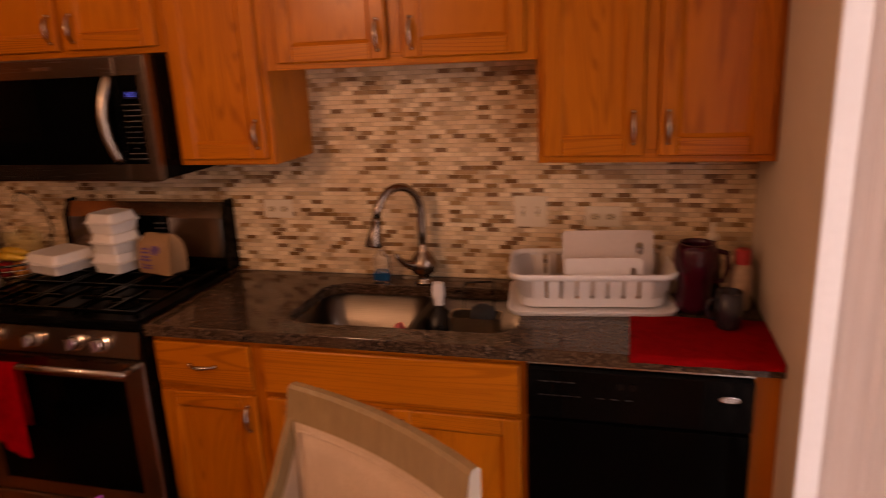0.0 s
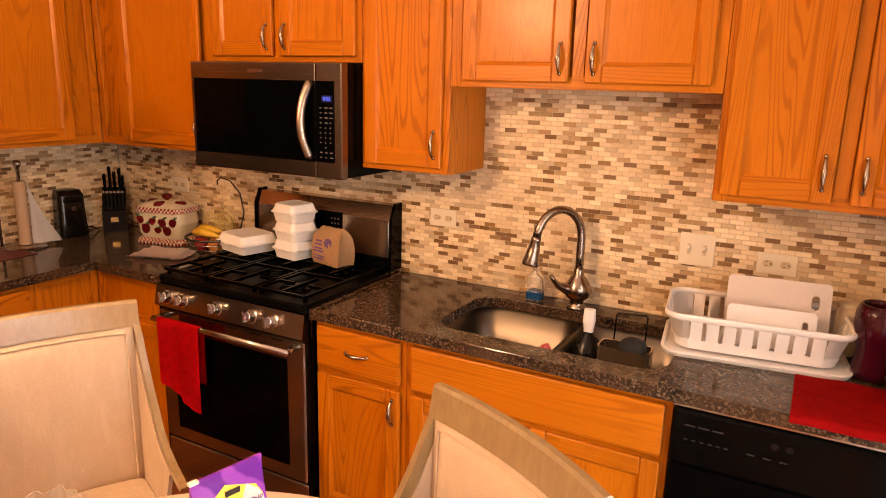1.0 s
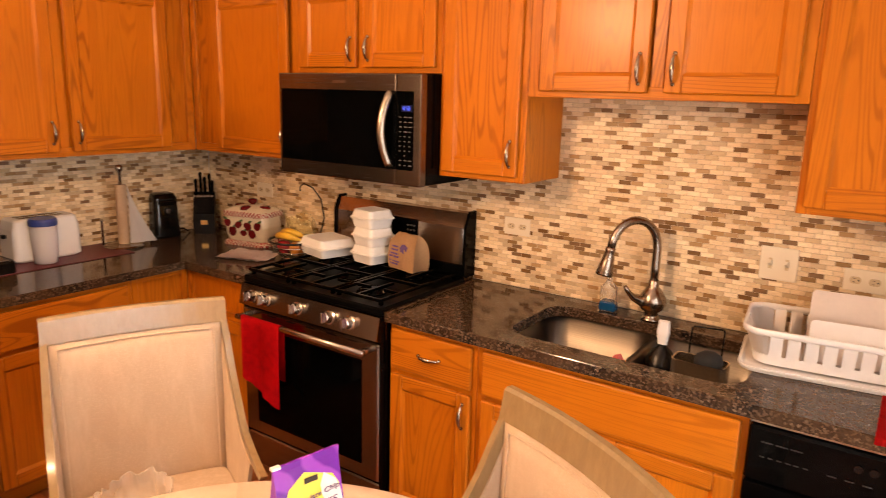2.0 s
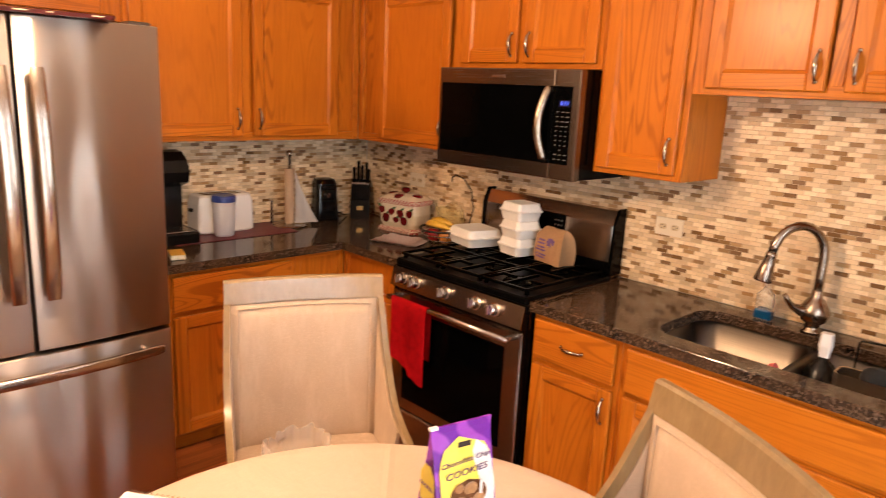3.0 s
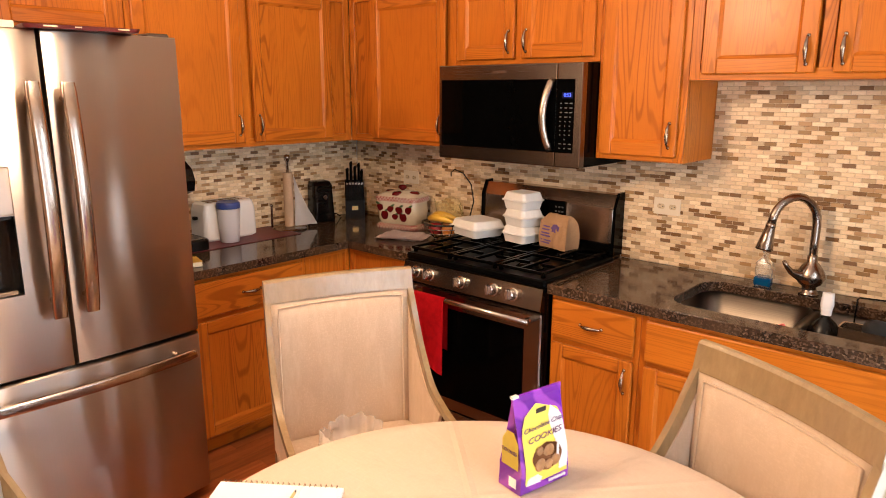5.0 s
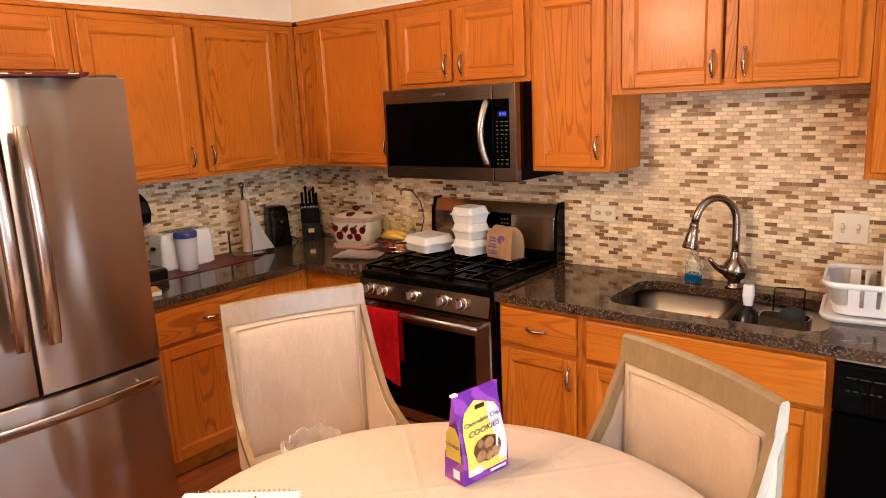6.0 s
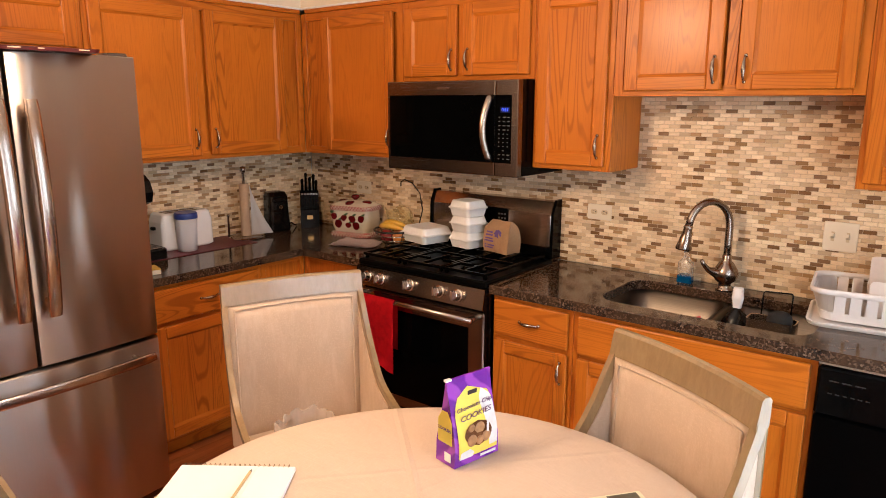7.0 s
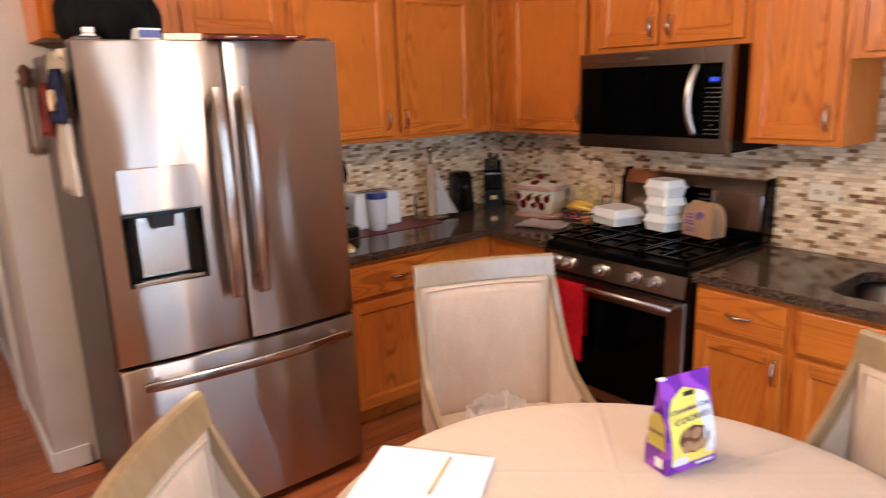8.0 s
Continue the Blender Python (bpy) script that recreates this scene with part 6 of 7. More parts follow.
def fruit(name, x, y, z, r, material, label):
    bm = bmesh.new()
    lathe(bm, [(0.25 * r, -0.90 * r), (0.7 * r, -0.75 * r), (r, -0.1 * r), (0.92 * r, 0.45 * r), (0.6 * r, 0.82 * r), (0.2 * r, 0.86 * r), (0.02 * r, 0.74 * r)], 20)
    ob = part(name, bm, material, None, smooth=True)
    ob.location = (x, y, z)
    return tagged(ob, label, name)


fruit("apple", -0.935, -0.285, CT1 + 0.052, 0.038, plain("apple_skin", (0.30, 0.02, 0.02), 0.25, 40.0, 0.35), "red apple in the wire basket")
fruit("orange", -0.855, -0.275, CT1 + 0.052, 0.038, plain("orange_skin", (0.60, 0.20, 0.02), 0.45, 200.0, 0.15, 0.3), "orange in the wire basket")
fruit("orange", -0.905, -0.215, CT1 + 0.054, 0.037, plain("orange_skin_pale", (0.58, 0.24, 0.03), 0.45, 200.0, 0.15, 0.3), "orange at the back of the wire basket")


def film_material(name, colour, density, bump):
    """Thin clear film: a share of glossy sheet over what lies behind."""
    n = Nodes(name)
    if bump:
        n.bump(n.noise(n.coords((1, 1, 1)), 30.0, 3.0), 0.5, 0.006)
    n.set(Base_Color=colour, Roughness=0.10, Specular_IOR_Level=1.0)
    blend = n.add("MixShader")
    blend.inputs[0].default_value = density
    n.put(blend.inputs[1], n.add("BsdfTransparent").outputs[0])
    n.put(blend.inputs[2], n.bsdf.outputs[0])
    n.put(n.tree.nodes["Material Output"].inputs["Surface"], blend.outputs[0])
    return n.mat


FILM = film_material("plastic_film", (0.85, 0.80, 0.74), 0.40, True)
FILM_RIM = film_material("gathered_film", (0.85, 0.80, 0.72), 0.45, False)
PRODUCE_FILM = film_material("produce_film", (0.70, 0.52, 0.16), 0.26, True)


def film_bag(name, m, rx, ry, h, seed, label, category, parent_material=FILM):
    """A crumpled bag of thin film with an open ruffled mouth, rolled at its rim."""
    bm = bmesh.new()
    rings = []
    count = 72
    for k in range(13):
        v = k / 12
        row = []
        for i in range(count):
            a = 2 * math.pi * i / count
            c, s = math.cos(a), math.sin(a)
            q = noise.noise(Vector((c * 1.3, s * 1.3, v * 2.2 + seed))) + 0.45 * noise.noise(Vector((c * 4, s * 4, v * 3 + seed)))
            f = 0.16 * v * abs(noise.noise(Vector((c * 6, s * 6, v + seed * 2))))
            r = (0.80 + 0.32 * math.sin(math.pi * min(v, 0.8) / 1.1)) * (1 + 0.24 * q - f)
            row.append(bm.verts.new((rx * r * c, ry * r * s, 0.001 + h * v * (1 + 0.22 * q * v))))
        if rings:
            for i in range(count):
                bm.faces.new((rings[-1][i], rings[-1][(i + 1) % count], row[(i + 1) % count], row[i]))
        rings.append(row)
    bm.faces.new(list(reversed(rings[0])))
    rim = [tuple(v.co) for v in rings[-1]]
    ob = part(name, bm, parent_material, None, smooth=True)
    ob.matrix_world = m
    bm = bmesh.new()
    tube(bm, rim + rim[:1], 0.0012, 6)
    part("rim", bm, FILM_RIM if parent_material == FILM else parent_material, ob, "rolled rim of the bag", smooth=True)
    return tagged(ob, label, category)


film_bag("plastic_bag", pose(-0.985, -0.130, CT1 + 0.001), 0.085, 0.055, 0.17, 3, "crumpled yellowish clear produce bag behind the fruit basket", "bag", PRODUCE_FILM)
film_bag("plastic_bag", pose(-0.072, -1.632, 0.4365), 0.100, 0.090, 0.185, 8, "crumpled clear plastic bag on the chair seat", "bag")

bm = bmesh.new()
box(bm, -0.055, 0.055, -0.03, 0.03, 0.0, 0.022, 0.003)
butter = part("butter_box", bm, [plain("butter_box_white", (0.74, 0.68, 0.52), 0.5)], None)
butter.matrix_world = pose(-1.345, -1.452, CT1 + 0.0005, 0, 0, -15)
tagged(butter, "small white and yellow carton on the counter edge", "carton")
bm = bmesh.new()
box(bm, -0.055, 0.055, -0.031, 0.031, 0.0222, 0.024)
part("yellow_top", bm, plain("yellow_print", (0.65, 0.40, 0.05), 0.5), butter)

# ---- on and beside the refrigerator ----
FT = FH - 0.0195
tray = thing("serving_tray", "thin dark red tray lying on the refrigerator", "tray", pose(-1.02, -1.965, FH + 0.0005, 0, 0, 82))
bm = bmesh.new()
loft(bm, [rounded(-0.17, 0.17, -0.10, 0.10, 0.02, 0.0), rounded(-0.175, 0.175, -0.105, 0.105, 0.02, 0.012), rounded(-0.165, 0.165, -0.095, 0.095, 0.02, 0.012), rounded(-0.160, 0.160, -0.09, 0.09, 0.02, 0.004)])
part("tray", bm, plain("dark_red_lacquer", (0.09, 0.010, 0.010), 0.3, 60.0, 0.3), tray)
for x, w in ((-0.12, 0.04), (-0.03, 0.02), (0.10, 0.035)):
    part("white_mark", boxes((x, x + w, -0.1052, -0.1035, 0.005, 0.009)), IVORY_DARK, tray)
film_bag("duffel_bag", pose(-1.27, -2.39, FT), 0.19, 0.15, 0.24, 14, "lumpy black fabric bag on top of the refrigerator", "bag", plain("black_fabric", (0.004, 0.004, 0.004), 0.9, 300.0, 0.3, 0.4, Specular_IOR_Level=0.1))
bm = bmesh.new()
box(bm, -0.035, 0.035, -0.040, 0.040, 0.0, 0.062, 0.002)
bb = part("small_box", bm, plain("white_carton", (0.72, 0.70, 0.68), 0.5), None)
bb.matrix_world = pose(-1.085, -2.325, FT, 0, 0, 8)
tagged(bb, "small white carton with a blue band", "box")
part("blue_band", boxes((0.0352, 0.0362, -0.038, 0.038, 0.030, 0.055)), plain("blue_print", (0.05, 0.07, 0.25), 0.5), bb)
bm = bmesh.new()
box(bm, -0.05, 0.05, -0.065, 0.065, 0.0, 0.046, 0.002)
wb = part("small_box", bm, plain("cream_carton", (0.70, 0.62, 0.50), 0.5), None)
wb.matrix_world = pose(-1.10, -2.205, FT, 0, 0, -4)
tagged(wb, "flat cream carton on the refrigerator", "box")
vial = thing("pill_bottle", "small white bottle on the refrigerator", "bottle", pose(-1.09, -2.505, FT))
bm = bmesh.new()
lathe(bm, [(0.020, 0.0), (0.022, 0.004), (0.022, 0.04), (0.016, 0.046)], 18)
part("bottle", bm, WHITE_PLASTIC, vial)
bm = bmesh.new()
lathe(bm, [(0.019, 0.0465), (0.019, 0.062), (0.016, 0.064)], 18)
part("cap", bm, WHITE_PLASTIC, vial)

# things held on the refrigerator's side
SIDE_Y = -2.5775
note = thing("paper_sheet", "cream paper sheet held on the refrigerator side by magnets", "paper", pose(-1.25, SIDE_Y - 0.0005, 1.675))
bm = bmesh.new()
grid = [[bm.verts.new((-0.24 + 0.40 * i / 8, -0.004 - 0.012 * (1 - k / 4) * abs(math.sin(i * 0.7)), 0.165 * k / 4)) for i in range(9)] for k in range(5)]
for a, b in zip(grid, grid[1:]):
    for i in range(8):
        bm.faces.new((a[i], a[i + 1], b[i + 1], b[i]))
bmesh.ops.solidify(bm, geom=bm.faces[:], thickness=0.0015)
part("sheet", bm, plain("cream_paper", (0.74, 0.62, 0.46), 0.6, 40.0, 0.12), note, smooth=True)
for x, z in ((-0.12, 0.085), (0.10, 0.150)):
    bm = bmesh.new()
    tube(bm, [(x, -0.006, z), (x, -0.020, z)], [0.018, 0.015], 14)
    part("magnet", bm, IVORY, note, "round ivory magnet")


def hung_cloth(x, z0, z1, w, material, label, category):
    bm = bmesh.new()
    grid = []
    for k in range(9):
        z = z0 + (z1 - z0) * k / 8
        s = 0.55 + 0.45 * min(1, (1 - k / 8) * 2.2)
        grid.append([bm.verts.new((w * s * (i / 10 - 0.5), -0.030 - 0.014 * math.sin(i * 1.9 + k * 0.3) - 0.012 * (1 - k / 8), z)) for i in range(11)])
    for a, b in zip(grid, grid[1:]):
        for i in range(10):
            bm.faces.new((a[i], a[i + 1], b[i + 1], b[i]))
    bmesh.ops.solidify(bm, geom=bm.faces[:], thickness=0.004)
    ob = part("hand_towel" if category == "towel" else "pot_holder", bm, material, None, smooth=True)
    ob.location = (x, SIDE_Y - 0.008, 0)
    return tagged(ob, label, category)


hung_cloth(-1.10, 1.365, 1.615, 0.24, plain("white_cotton", (0.70, 0.62, 0.55), 0.9, 300.0, 0.06, 0.4), "white hand towel hung on the refrigerator side", "towel")
hung_cloth(-1.36, 1.55, 1.735, 0.20, plain("red_cotton", (0.34, 0.05, 0.035), 0.9, 120.0, 0.5, 0.4), "red patterned pot holder on the refrigerator side", "pot holder")
navy = hung_cloth(-1.12, 1.60, 1.775, 0.20, plain("navy_cotton", (0.03, 0.038, 0.12), 0.9, 120.0, 0.5, 0.4), "navy blue pot holder with a cream patch", "pot holder")
bm = bmesh.new()
loft(bm, [[(0.045 * math.cos(a), y, 1.675 + 0.035 * math.sin(a)) for a in [2 * math.pi * i / 16 for i in range(16)]] for y in (-0.046, -0.060)])
part("patch", bm, plain("cream_felt", (0.62, 0.46, 0.30), 0.9, 200.0, 0.1, 0.4), navy, "cream felt patch")
bm = bmesh.new()
grid = []
for k in range(9):
    grid.append([bm.verts.new((0.010 + 0.008 * math.sin(i * 1.7), -0.030 + 0.060 * i / 8, 1.46 + 0.30 * k / 8)) for i in range(9)])
for a, b in zip(grid, grid[1:]):
    for i in range(8):
        bm.faces.new((a[i], a[i + 1], b[i + 1], b[i]))
bmesh.ops.solidify(bm, geom=bm.faces[:], thickness=0.004)
ap = part("apron", bm, plain("pale_cotton", (0.60, 0.53, 0.47), 0.9, 200.0, 0.1, 0.4), None, smooth=True)
ap.location = (WEST + 0.006, -2.612, 0)
tagged(ap, "pale cloth apron hung on the wall beside the refrigerator", "apron")
bm = bmesh.new()
lathe(bm, [(0.010, 1.735), (0.024, 1.75), (0.019, 1.772), (0.026, 1.79), (0.016, 1.812), (0.005, 1.82)], 16, 0.028, 0.0)
part("neck_band", bm, plain("brown_cotton", (0.10, 0.045, 0.022), 0.9, 160.0, 0.3, 0.5), ap, "bunched brown neck band", smooth=True)

# ---- on the table ----
CZ = TZ + 0.0045
NB = Matrix.Translation((0.104, -2.192, CZ)) @ pose(0, 0, 0, 0, 0, math.degrees(math.atan2(0.178, 0.240)))
pad = thing("notebook", "open white spiral notebook on the tablecloth", "notebook", NB)
PAPER = plain("white_paper", (0.82, 0.81, 0.80), 0.7, 30.0, 0.02)
part("page_block", boxes((0.0, 0.298, -0.255, 0.0, 0.0, 0.012), bevel=0.001), PAPER, pad)
part("top_sheet", boxes((0.002, 0.200, -0.254, -0.004, 0.0122, 0.0136)), PAPER, pad)
for i in range(22):
    bm = bmesh.new()
    x = 0.010 + 0.0129 * i
    tube(bm, [(x, 0.006 * math.cos(a) + 0.001, 0.008 + 0.008 * math.sin(a)) for a in [2 * math.pi * q / 10 for q in range(11)]], 0.0009, 6)
    part("spiral_ring", bm, NICKEL, pad, smooth=True)
pencil = thing("pencil", "yellow pencil lying across the notebook", "pencil", Matrix.Translation((0.275, -2.100, CZ + 0.0178)) @ pose(0, 0, 0, 0, 0, math.degrees(math.atan2(-0.135, 0.090))))
bm = bmesh.new()
tube(bm, [(0.012, 0, 0), (0.165, 0, 0)], 0.0038, 6)
part("shaft", bm, plain("pencil_yellow", (0.62, 0.45, 0.20), 0.4), pencil)
bm = bmesh.new()
tube(bm, [(0.0, 0, 0), (0.0118, 0, 0)], [0.0008, 0.0037], 6)
part("tip", bm, SLOT, pencil)

card = thing("pamphlet", "pale yellow pamphlet with a dark picture on the tablecloth", "pamphlet", pose(1.075, -1.665, CZ, 0, 0, -38))
part("sheet", boxes((-0.065, 0.065, -0.09, 0.09, 0.0, 0.0025)), plain("pale_yellow_card", (0.72, 0.68, 0.46), 0.5), card)
part("picture", boxes((-0.060, -0.036, 0.0, 0.078, 0.0026, 0.0030)), plain("dark_picture", (0.13, 0.12, 0.08), 0.4, 30.0, 0.5), card)
part("white_panel", boxes((-0.030, 0.030, 0.005, 0.070, 0.0031, 0.0035)), PAPER, card)
for i, w in enumerate((0.03, 0.012, 0.024)):
    part("print_bar", boxes((-0.02, -0.02 + w, 0.015 + 0.017 * i, 0.022 + 0.017 * i, 0.0036, 0.0039)), SLOT, card)

# cookie bag: gusseted, tapered to a crimped top
BW, BD, BH = 0.079, 0.036, 0.233
n = Nodes("purple_bag_film")
v = n.coords((1, 1, 1))
swirl = n.add("TexWave", wave_type="BANDS", bands_direction="DIAGONAL")
n.put(swirl.inputs["Vector"], v)
swirl.inputs["Scale"].default_value, swirl.inputs["Distortion"].default_value = 7.0, 6.0
n.bump(n.noise(v, 28.0, 3.0), 0.35, 0.004)
PURPLE = n.set(Base_Color=n.ramp(swirl.outputs["Fac"], [(0.40, (0.15, 0.018, 0.32)), (0.7, (0.30, 0.055, 0.48))]), Roughness=0.22, Coat_Weight=0.3)
YELLOW_FILM = plain("yellow_bag_film", (0.92, 0.76, 0.12), 0.25, 20.0, 0.1, 0.2)
cookie = thing("cookie_bag", "purple and yellow stand-up bag of chocolate chip cookies", "cookie bag", pose(0.640, -1.668, CZ, 0, 0, 78))


def bag_y(z):
    return -BD * (1 - max(0.0, (z - 0.06)) / (BH - 0.075)) if z < BH - 0.015 else -0.001


bm = bmesh.new()
loops = []
for z in (0.0, 0.02, 0.06, 0.11, 0.16, 0.20, BH - 0.015, BH):
    y = abs(bag_y(z)) + 0.002
    w = BW - 0.004 * math.sin(z * 12)
    puff = 0.008 * math.sin(math.pi * min(1.0, z / 0.21))
    loops.append([(-w, -y, z), (-w * 0.5, -y - puff * 0.8, z), (0, -y - puff, z), (w * 0.5, -y - puff * 0.8, z), (w, -y, z), (w - 0.012 * (1 - abs(2 * z / BH - 1)), 0, z), (w, y, z), (w * 0.5, y + puff * 0.8, z), (0, y + puff, z), (-w * 0.5, y + puff * 0.8, z), (-w, y, z), (-w + 0.012 * (1 - abs(2 * z / BH - 1)), 0, z)])
loft(bm, loops)
part("pouch", bm, PURPLE, cookie, "purple film pouch")


def on_bag(x, z, lift=0.0):
    """A point on the bag's front."""
    puff = 0.008 * math.sin(math.pi * min(1.0, z / 0.21)) * (1 - 0.8 * (x / BW) ** 2)
    return (x, bag_y(z) - 0.0025 - puff - lift, z)


def decal(name, pts, material, lift):
    bm = bmesh.new()
    rows = 9
    zs = sorted({z for _, z in pts})
    lo, hi = zs[0], zs[-1]
    grid = []
    for k in range(rows):
        z = lo + (hi - lo) * k / (rows - 1)
        xs = []
        for (xa, za), (xb, zb) in zip(pts, pts[1:] + pts[:1]):
            if za != zb and min(za, zb) - 1e-9 <= z <= max(za, zb) + 1e-9:
                xs.append(xa + (xb - xa) * (z - za) / (zb - za))
        a, b = min(xs), max(xs)
        grid.append([bm.verts.new(on_bag(a + (b - a) * i / 6, z, lift)) for i in range(7)])
    for a, b in zip(grid, grid[1:]):
        for i in range(6):
            bm.faces.new((a[i], a[i + 1], b[i + 1], b[i]))
    return part(name, bm, material, cookie, smooth=True)


decal("yellow_panel", [(-0.066, 0.022), (0.070, 0.022), (0.072, 0.10), (0.066, 0.165), (0.045, 0.195), (-0.010, 0.204), (-0.045, 0.190), (-0.066, 0.15)], YELLOW_FILM, 0.0012)
WHITE_FILM = plain("white_bag_film", (0.82, 0.80, 0.78), 0.12)
decal("white_panel", [(0.040, 0.034), (0.069, 0.034), (0.073, 0.09), (0.066, 0.165), (0.034, 0.190), (0.018, 0.165), (0.034, 0.10)], WHITE_FILM, 0.0018)
decal("white_foot", [(-0.064, 0.020), (-0.020, 0.020), (-0.014, 0.032), (-0.030, 0.044), (-0.058, 0.040)], WHITE_FILM, 0.0018)
oval = [(0.002 + 0.048 * math.cos(2 * math.pi * i / 16), 0.080 + 0.034 * math.sin(2 * math.pi * i / 16)) for i in range(16)]
decal("clear_window", oval, plain("window_brown", (0.20, 0.085, 0.035), 0.10, 30.0, 0.4), 0.0026)
COOKIE = plain("cookie_brown", (0.46, 0.24, 0.10), 0.4, 60.0, 0.4)
for x, z, r in ((-0.024, 0.066, 0.017), (0.006, 0.092, 0.018), (0.026, 0.066, 0.016), (-0.022, 0.098, 0.012), (0.002, 0.062, 0.013)):
    bm = bmesh.new()
    p = on_bag(x, z, 0.0028)
    tube(bm, [p, (p[0], p[1] - 0.0018 - 0.0006 * (r < 0.014), p[2])], [r, r * 0.8], 12)
    part("cookie_print", bm, COOKIE, cookie)
# glare on the clear window, put in as a thin white strip
part("gloss_streak", boxes((0.026, 0.034, on_bag(0.03, 0.075, 0.0062)[1], on_bag(0.03, 0.075, 0.0058)[1], 0.060, 0.112)), WHITE_FILM, cookie)
part("weight_strip", boxes((0.010, 0.066, on_bag(0.04, 0.014, 0.0016)[1], on_bag(0.04, 0.014, 0.0010)[1], 0.009, 0.016)), WHITE_FILM, cookie, "pale strip of small print")
p = on_bag(0.002, 0.186, 0.002)
part("logo_patch", boxes((p[0] - 0.016, p[0] + 0.016, p[1] - 0.0008, p[1], p[2] - 0.007, p[2] + 0.007)), SLOT, cookie, "plain dark logo patch")
LETTER = plain("dark_letter_print", (0.13, 0.05, 0.16), 0.5)
for words, size, z in (("Chocolate Chip", 0.0195, 0.155), ("COOKIES", 0.0255, 0.131)):
    p = on_bag(0.0, z, 0.0045)
    text("lettering", words, size, pose(p[0], p[1], p[2], 100, -4, 0), LETTER, cookie)
# side panel
bm = bmesh.new()
vs = [bm.verts.new((-BW - 0.0012 + 0.009 * q, y, z)) for y, z, q in ((-0.030, 0.060, 0.0), (0.028, 0.060, 0.0), (0.026, 0.125, 0.0), (0.010, 0.150, 0.0), (-0.012, 0.150, 0.0), (-0.028, 0.125, 0.0))]
bm.faces.new(vs)
bmesh.ops.solidify(bm, geom=bm.faces[:], thickness=0.0008)
part("side_label", bm, YELLOW_FILM, cookie)
part("barcode_patch", boxes((-BW - 0.0022, -BW - 0.0008, -0.024, 0.0, 0.012, 0.036)), PAPER, cookie)
text("lettering", "COOKIES", 0.0125, pose(-BW - 0.0030, 0.0, 0.100, 90, 0, -90), LETTER, cookie)
bm = bmesh.new()
loft(bm, [[(x, y, z) for x, z in ((-BW - 0.001, BH - 0.004), (-BW + 0.018, BH - 0.004), (-BW + 0.018, BH + 0.002), (-BW - 0.001, BH + 0.002))] for y in (-0.005, 0.005)])
part("tin_tie", bm, WHITE_PLASTIC, cookie, "white tin tie end")

# ---- curtain at the patio door ----
bm = bmesh.new()
grid = []
for k in range(7):
    z = 0.04 + (2.09 - 0.04) * k / 6
    grid.append([bm.verts.new((EAST - 0.055 + 0.022 * math.sin(i * 0.9 + 0.15 * k) + 0.006 * math.sin(i * 2.3), -1.27 - 0.42 * i / 72, z)) for i in range(73)])
for a, b in zip(grid, grid[1:]):
    for i in range(72):
        bm.faces.new((a[i], a[i + 1], b[i + 1], b[i]))
n = Nodes("sheer_curtain")
fab = n.noise(n.coords((1, 1, 0.05)), 260.0, 3.0)
SHEER = n.set(Base_Color=n.ramp(fab, [(0.3, (0.66, 0.56, 0.50)), (0.7, (0.74, 0.65, 0.58))]), Roughness=0.9, Transmission_Weight=0.0)
tr = n.add("BsdfTranslucent")
tr.inputs["Color"].default_value = (0.7, 0.6, 0.54, 1)
mx = n.add("MixShader")
mx.inputs[0].default_value = 0.55
out = n.tree.nodes["Material Output"]
n.put(mx.inputs[1], n.bsdf.outputs[0])
n.put(mx.inputs[2], tr.outputs[0])
n.put(out.inputs["Surface"], mx.outputs[0])
cur = thing("curtain", "gathered pale beige curtain beside the patio door", "curtain", pose(0, 0, 0))
part("panel", bm, SHEER, cur, smooth=True)
bm = bmesh.new()
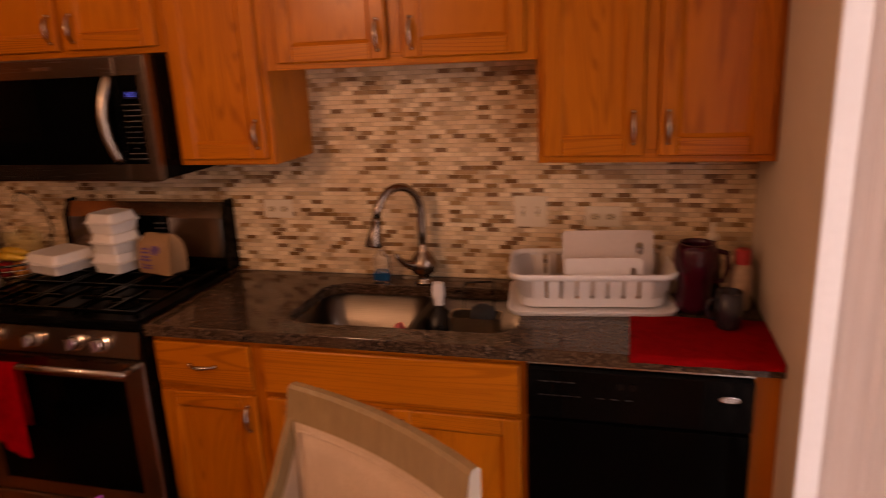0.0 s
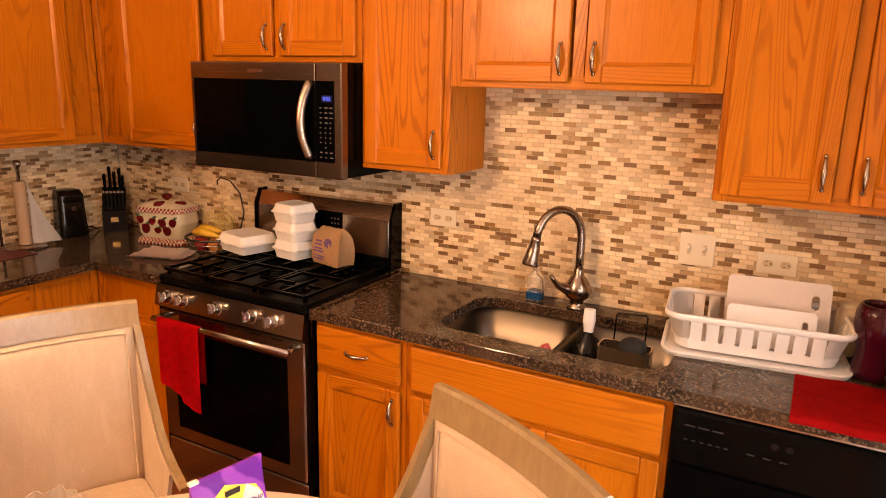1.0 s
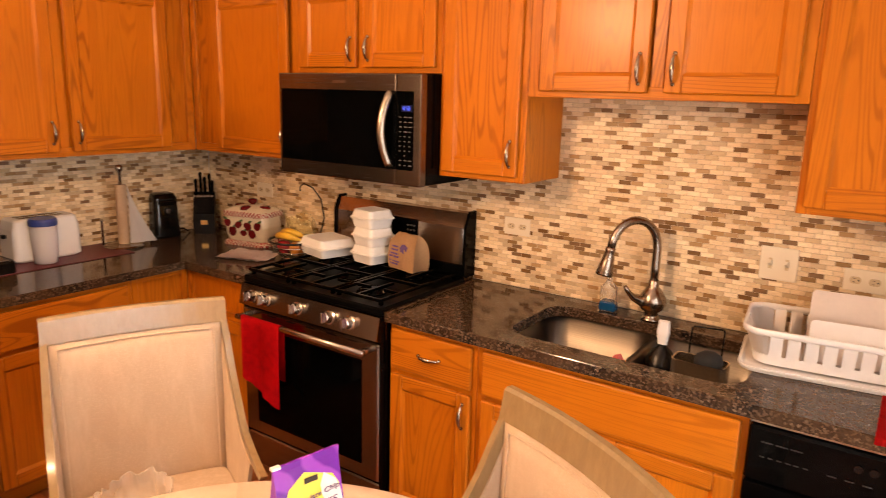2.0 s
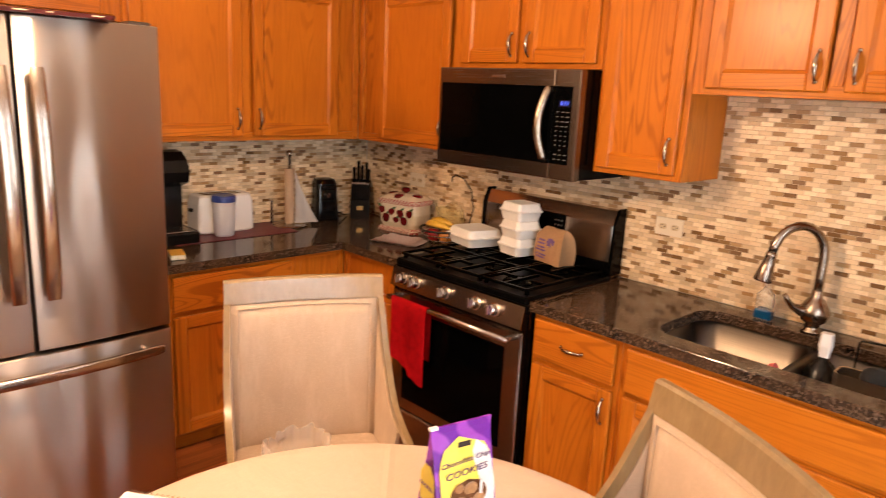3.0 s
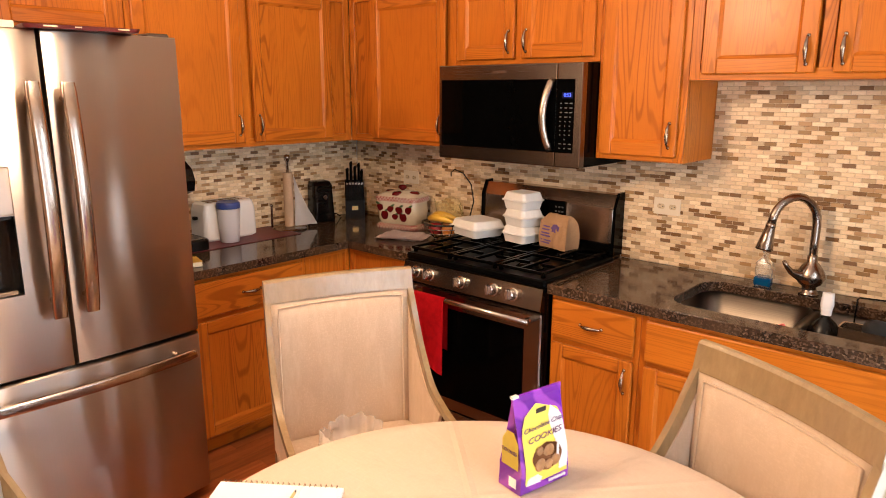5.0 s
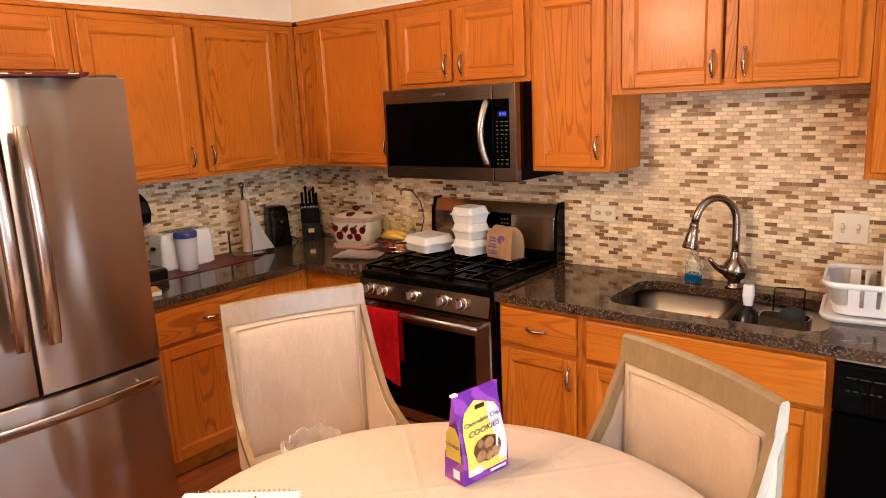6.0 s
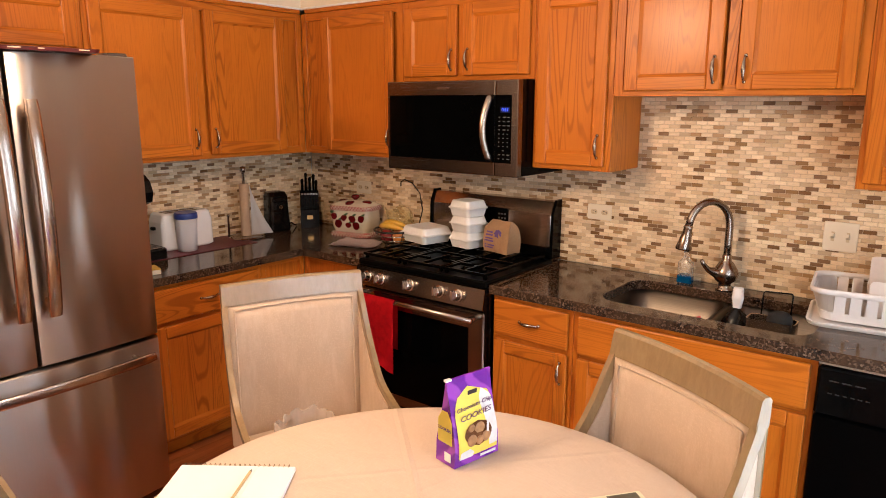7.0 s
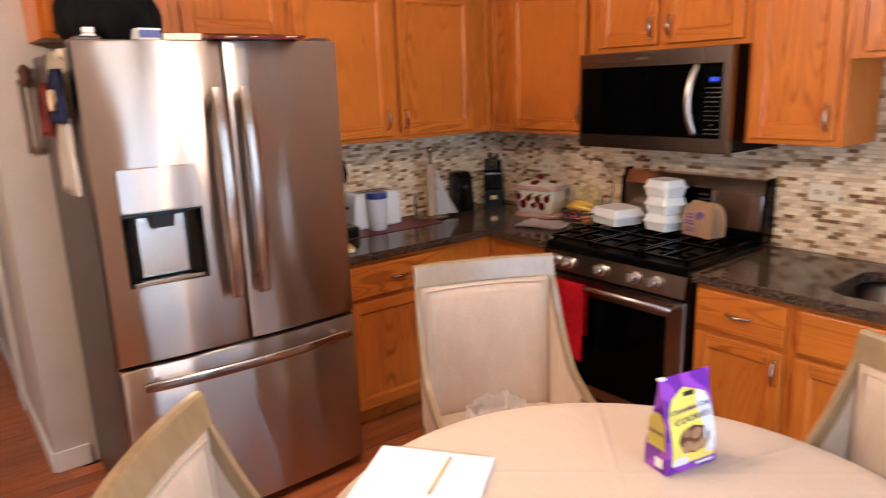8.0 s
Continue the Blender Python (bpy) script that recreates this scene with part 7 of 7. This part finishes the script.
tube(bm, [(EAST - 0.055, -0.76, 2.11), (EAST - 0.055, -2.66, 2.11)], 0.012, 10)
for y in (-0.80, -2.62):
    box(bm, EAST - 0.055, EAST, y - 0.01, y + 0.01, 2.10, 2.12)
part("rod", bm, NICKEL, cur, smooth=True)

# ---- tiles of the backsplash and planks of the floor, last ----
backsplash("backsplash_north", pose(0, 0, 0), [(WEST + 0.012, EAST - 0.001, 0.9145, UP - 0.001), (0.382, 1.2925, UP - 0.0009, 1.7175)], (0.42, 1.25, 1.19, 1.52), "cream and brown mosaic brick tile backsplash behind the sink")
backsplash("backsplash_west", pose(WEST, 0, 0) @ LEFT_TURN, [(-1.56, -0.012, 0.9145, UP - 0.001)], (-1.30, -0.2, 1.18, 1.38), "cream and grey mosaic brick tile backsplash on the side wall")

PLANK_W = 0.083
rng = random.Random(11)
plank_meshes = []
for length in (0.6, 0.85, 1.1):
    bm = bmesh.new()
    box(bm, 0.0004, PLANK_W - 0.0008, 0.0004, length - 0.0008, -0.006, 0.0)
    me = bpy.data.meshes.new("plank")
    bm.to_mesh(me)
    bm.free()
    me.materials.append(FLOOR_WOOD)
    plank_meshes.append((length, me))
verts, faces = [], []
count = 0
x = -4.0
while x < EAST:
    y = SOUTH + 0.002
    first = 0.35 + 0.65 * rng.random()
    end = -0.001 if x > WEST - 0.02 else -2.64
    while y < end - 0.01:
        length, me = plank_meshes[rng.randrange(3)]
        cut = min(first, (end - y) / length)
        first = 1.0
        if -2.6 < x < 0.1 and y + length > -3.4 and y < -0.5 and count < 300:
            ob = new("plank", me)
            ob.parent, ob.location = floor, (x, y, 0.0)
            ob.scale = (1.0, cut, 1.0)
            count += 1
        else:
            k = len(verts)
            verts += [(x + v.co.x, y + cut * v.co.y, v.co.z) for v in me.vertices]
            faces += [tuple(i + k for i in p.vertices) for p in me.polygons]
        y += length * cut
    x += PLANK_W
me = bpy.data.meshes.new("planks")
me.from_pydata(verts, [], faces)
me.materials.append(FLOOR_WOOD)
rest = tagged(new("planks", me), "reddish brown hardwood floor planks", kind="stuff")
rest.parent = floor
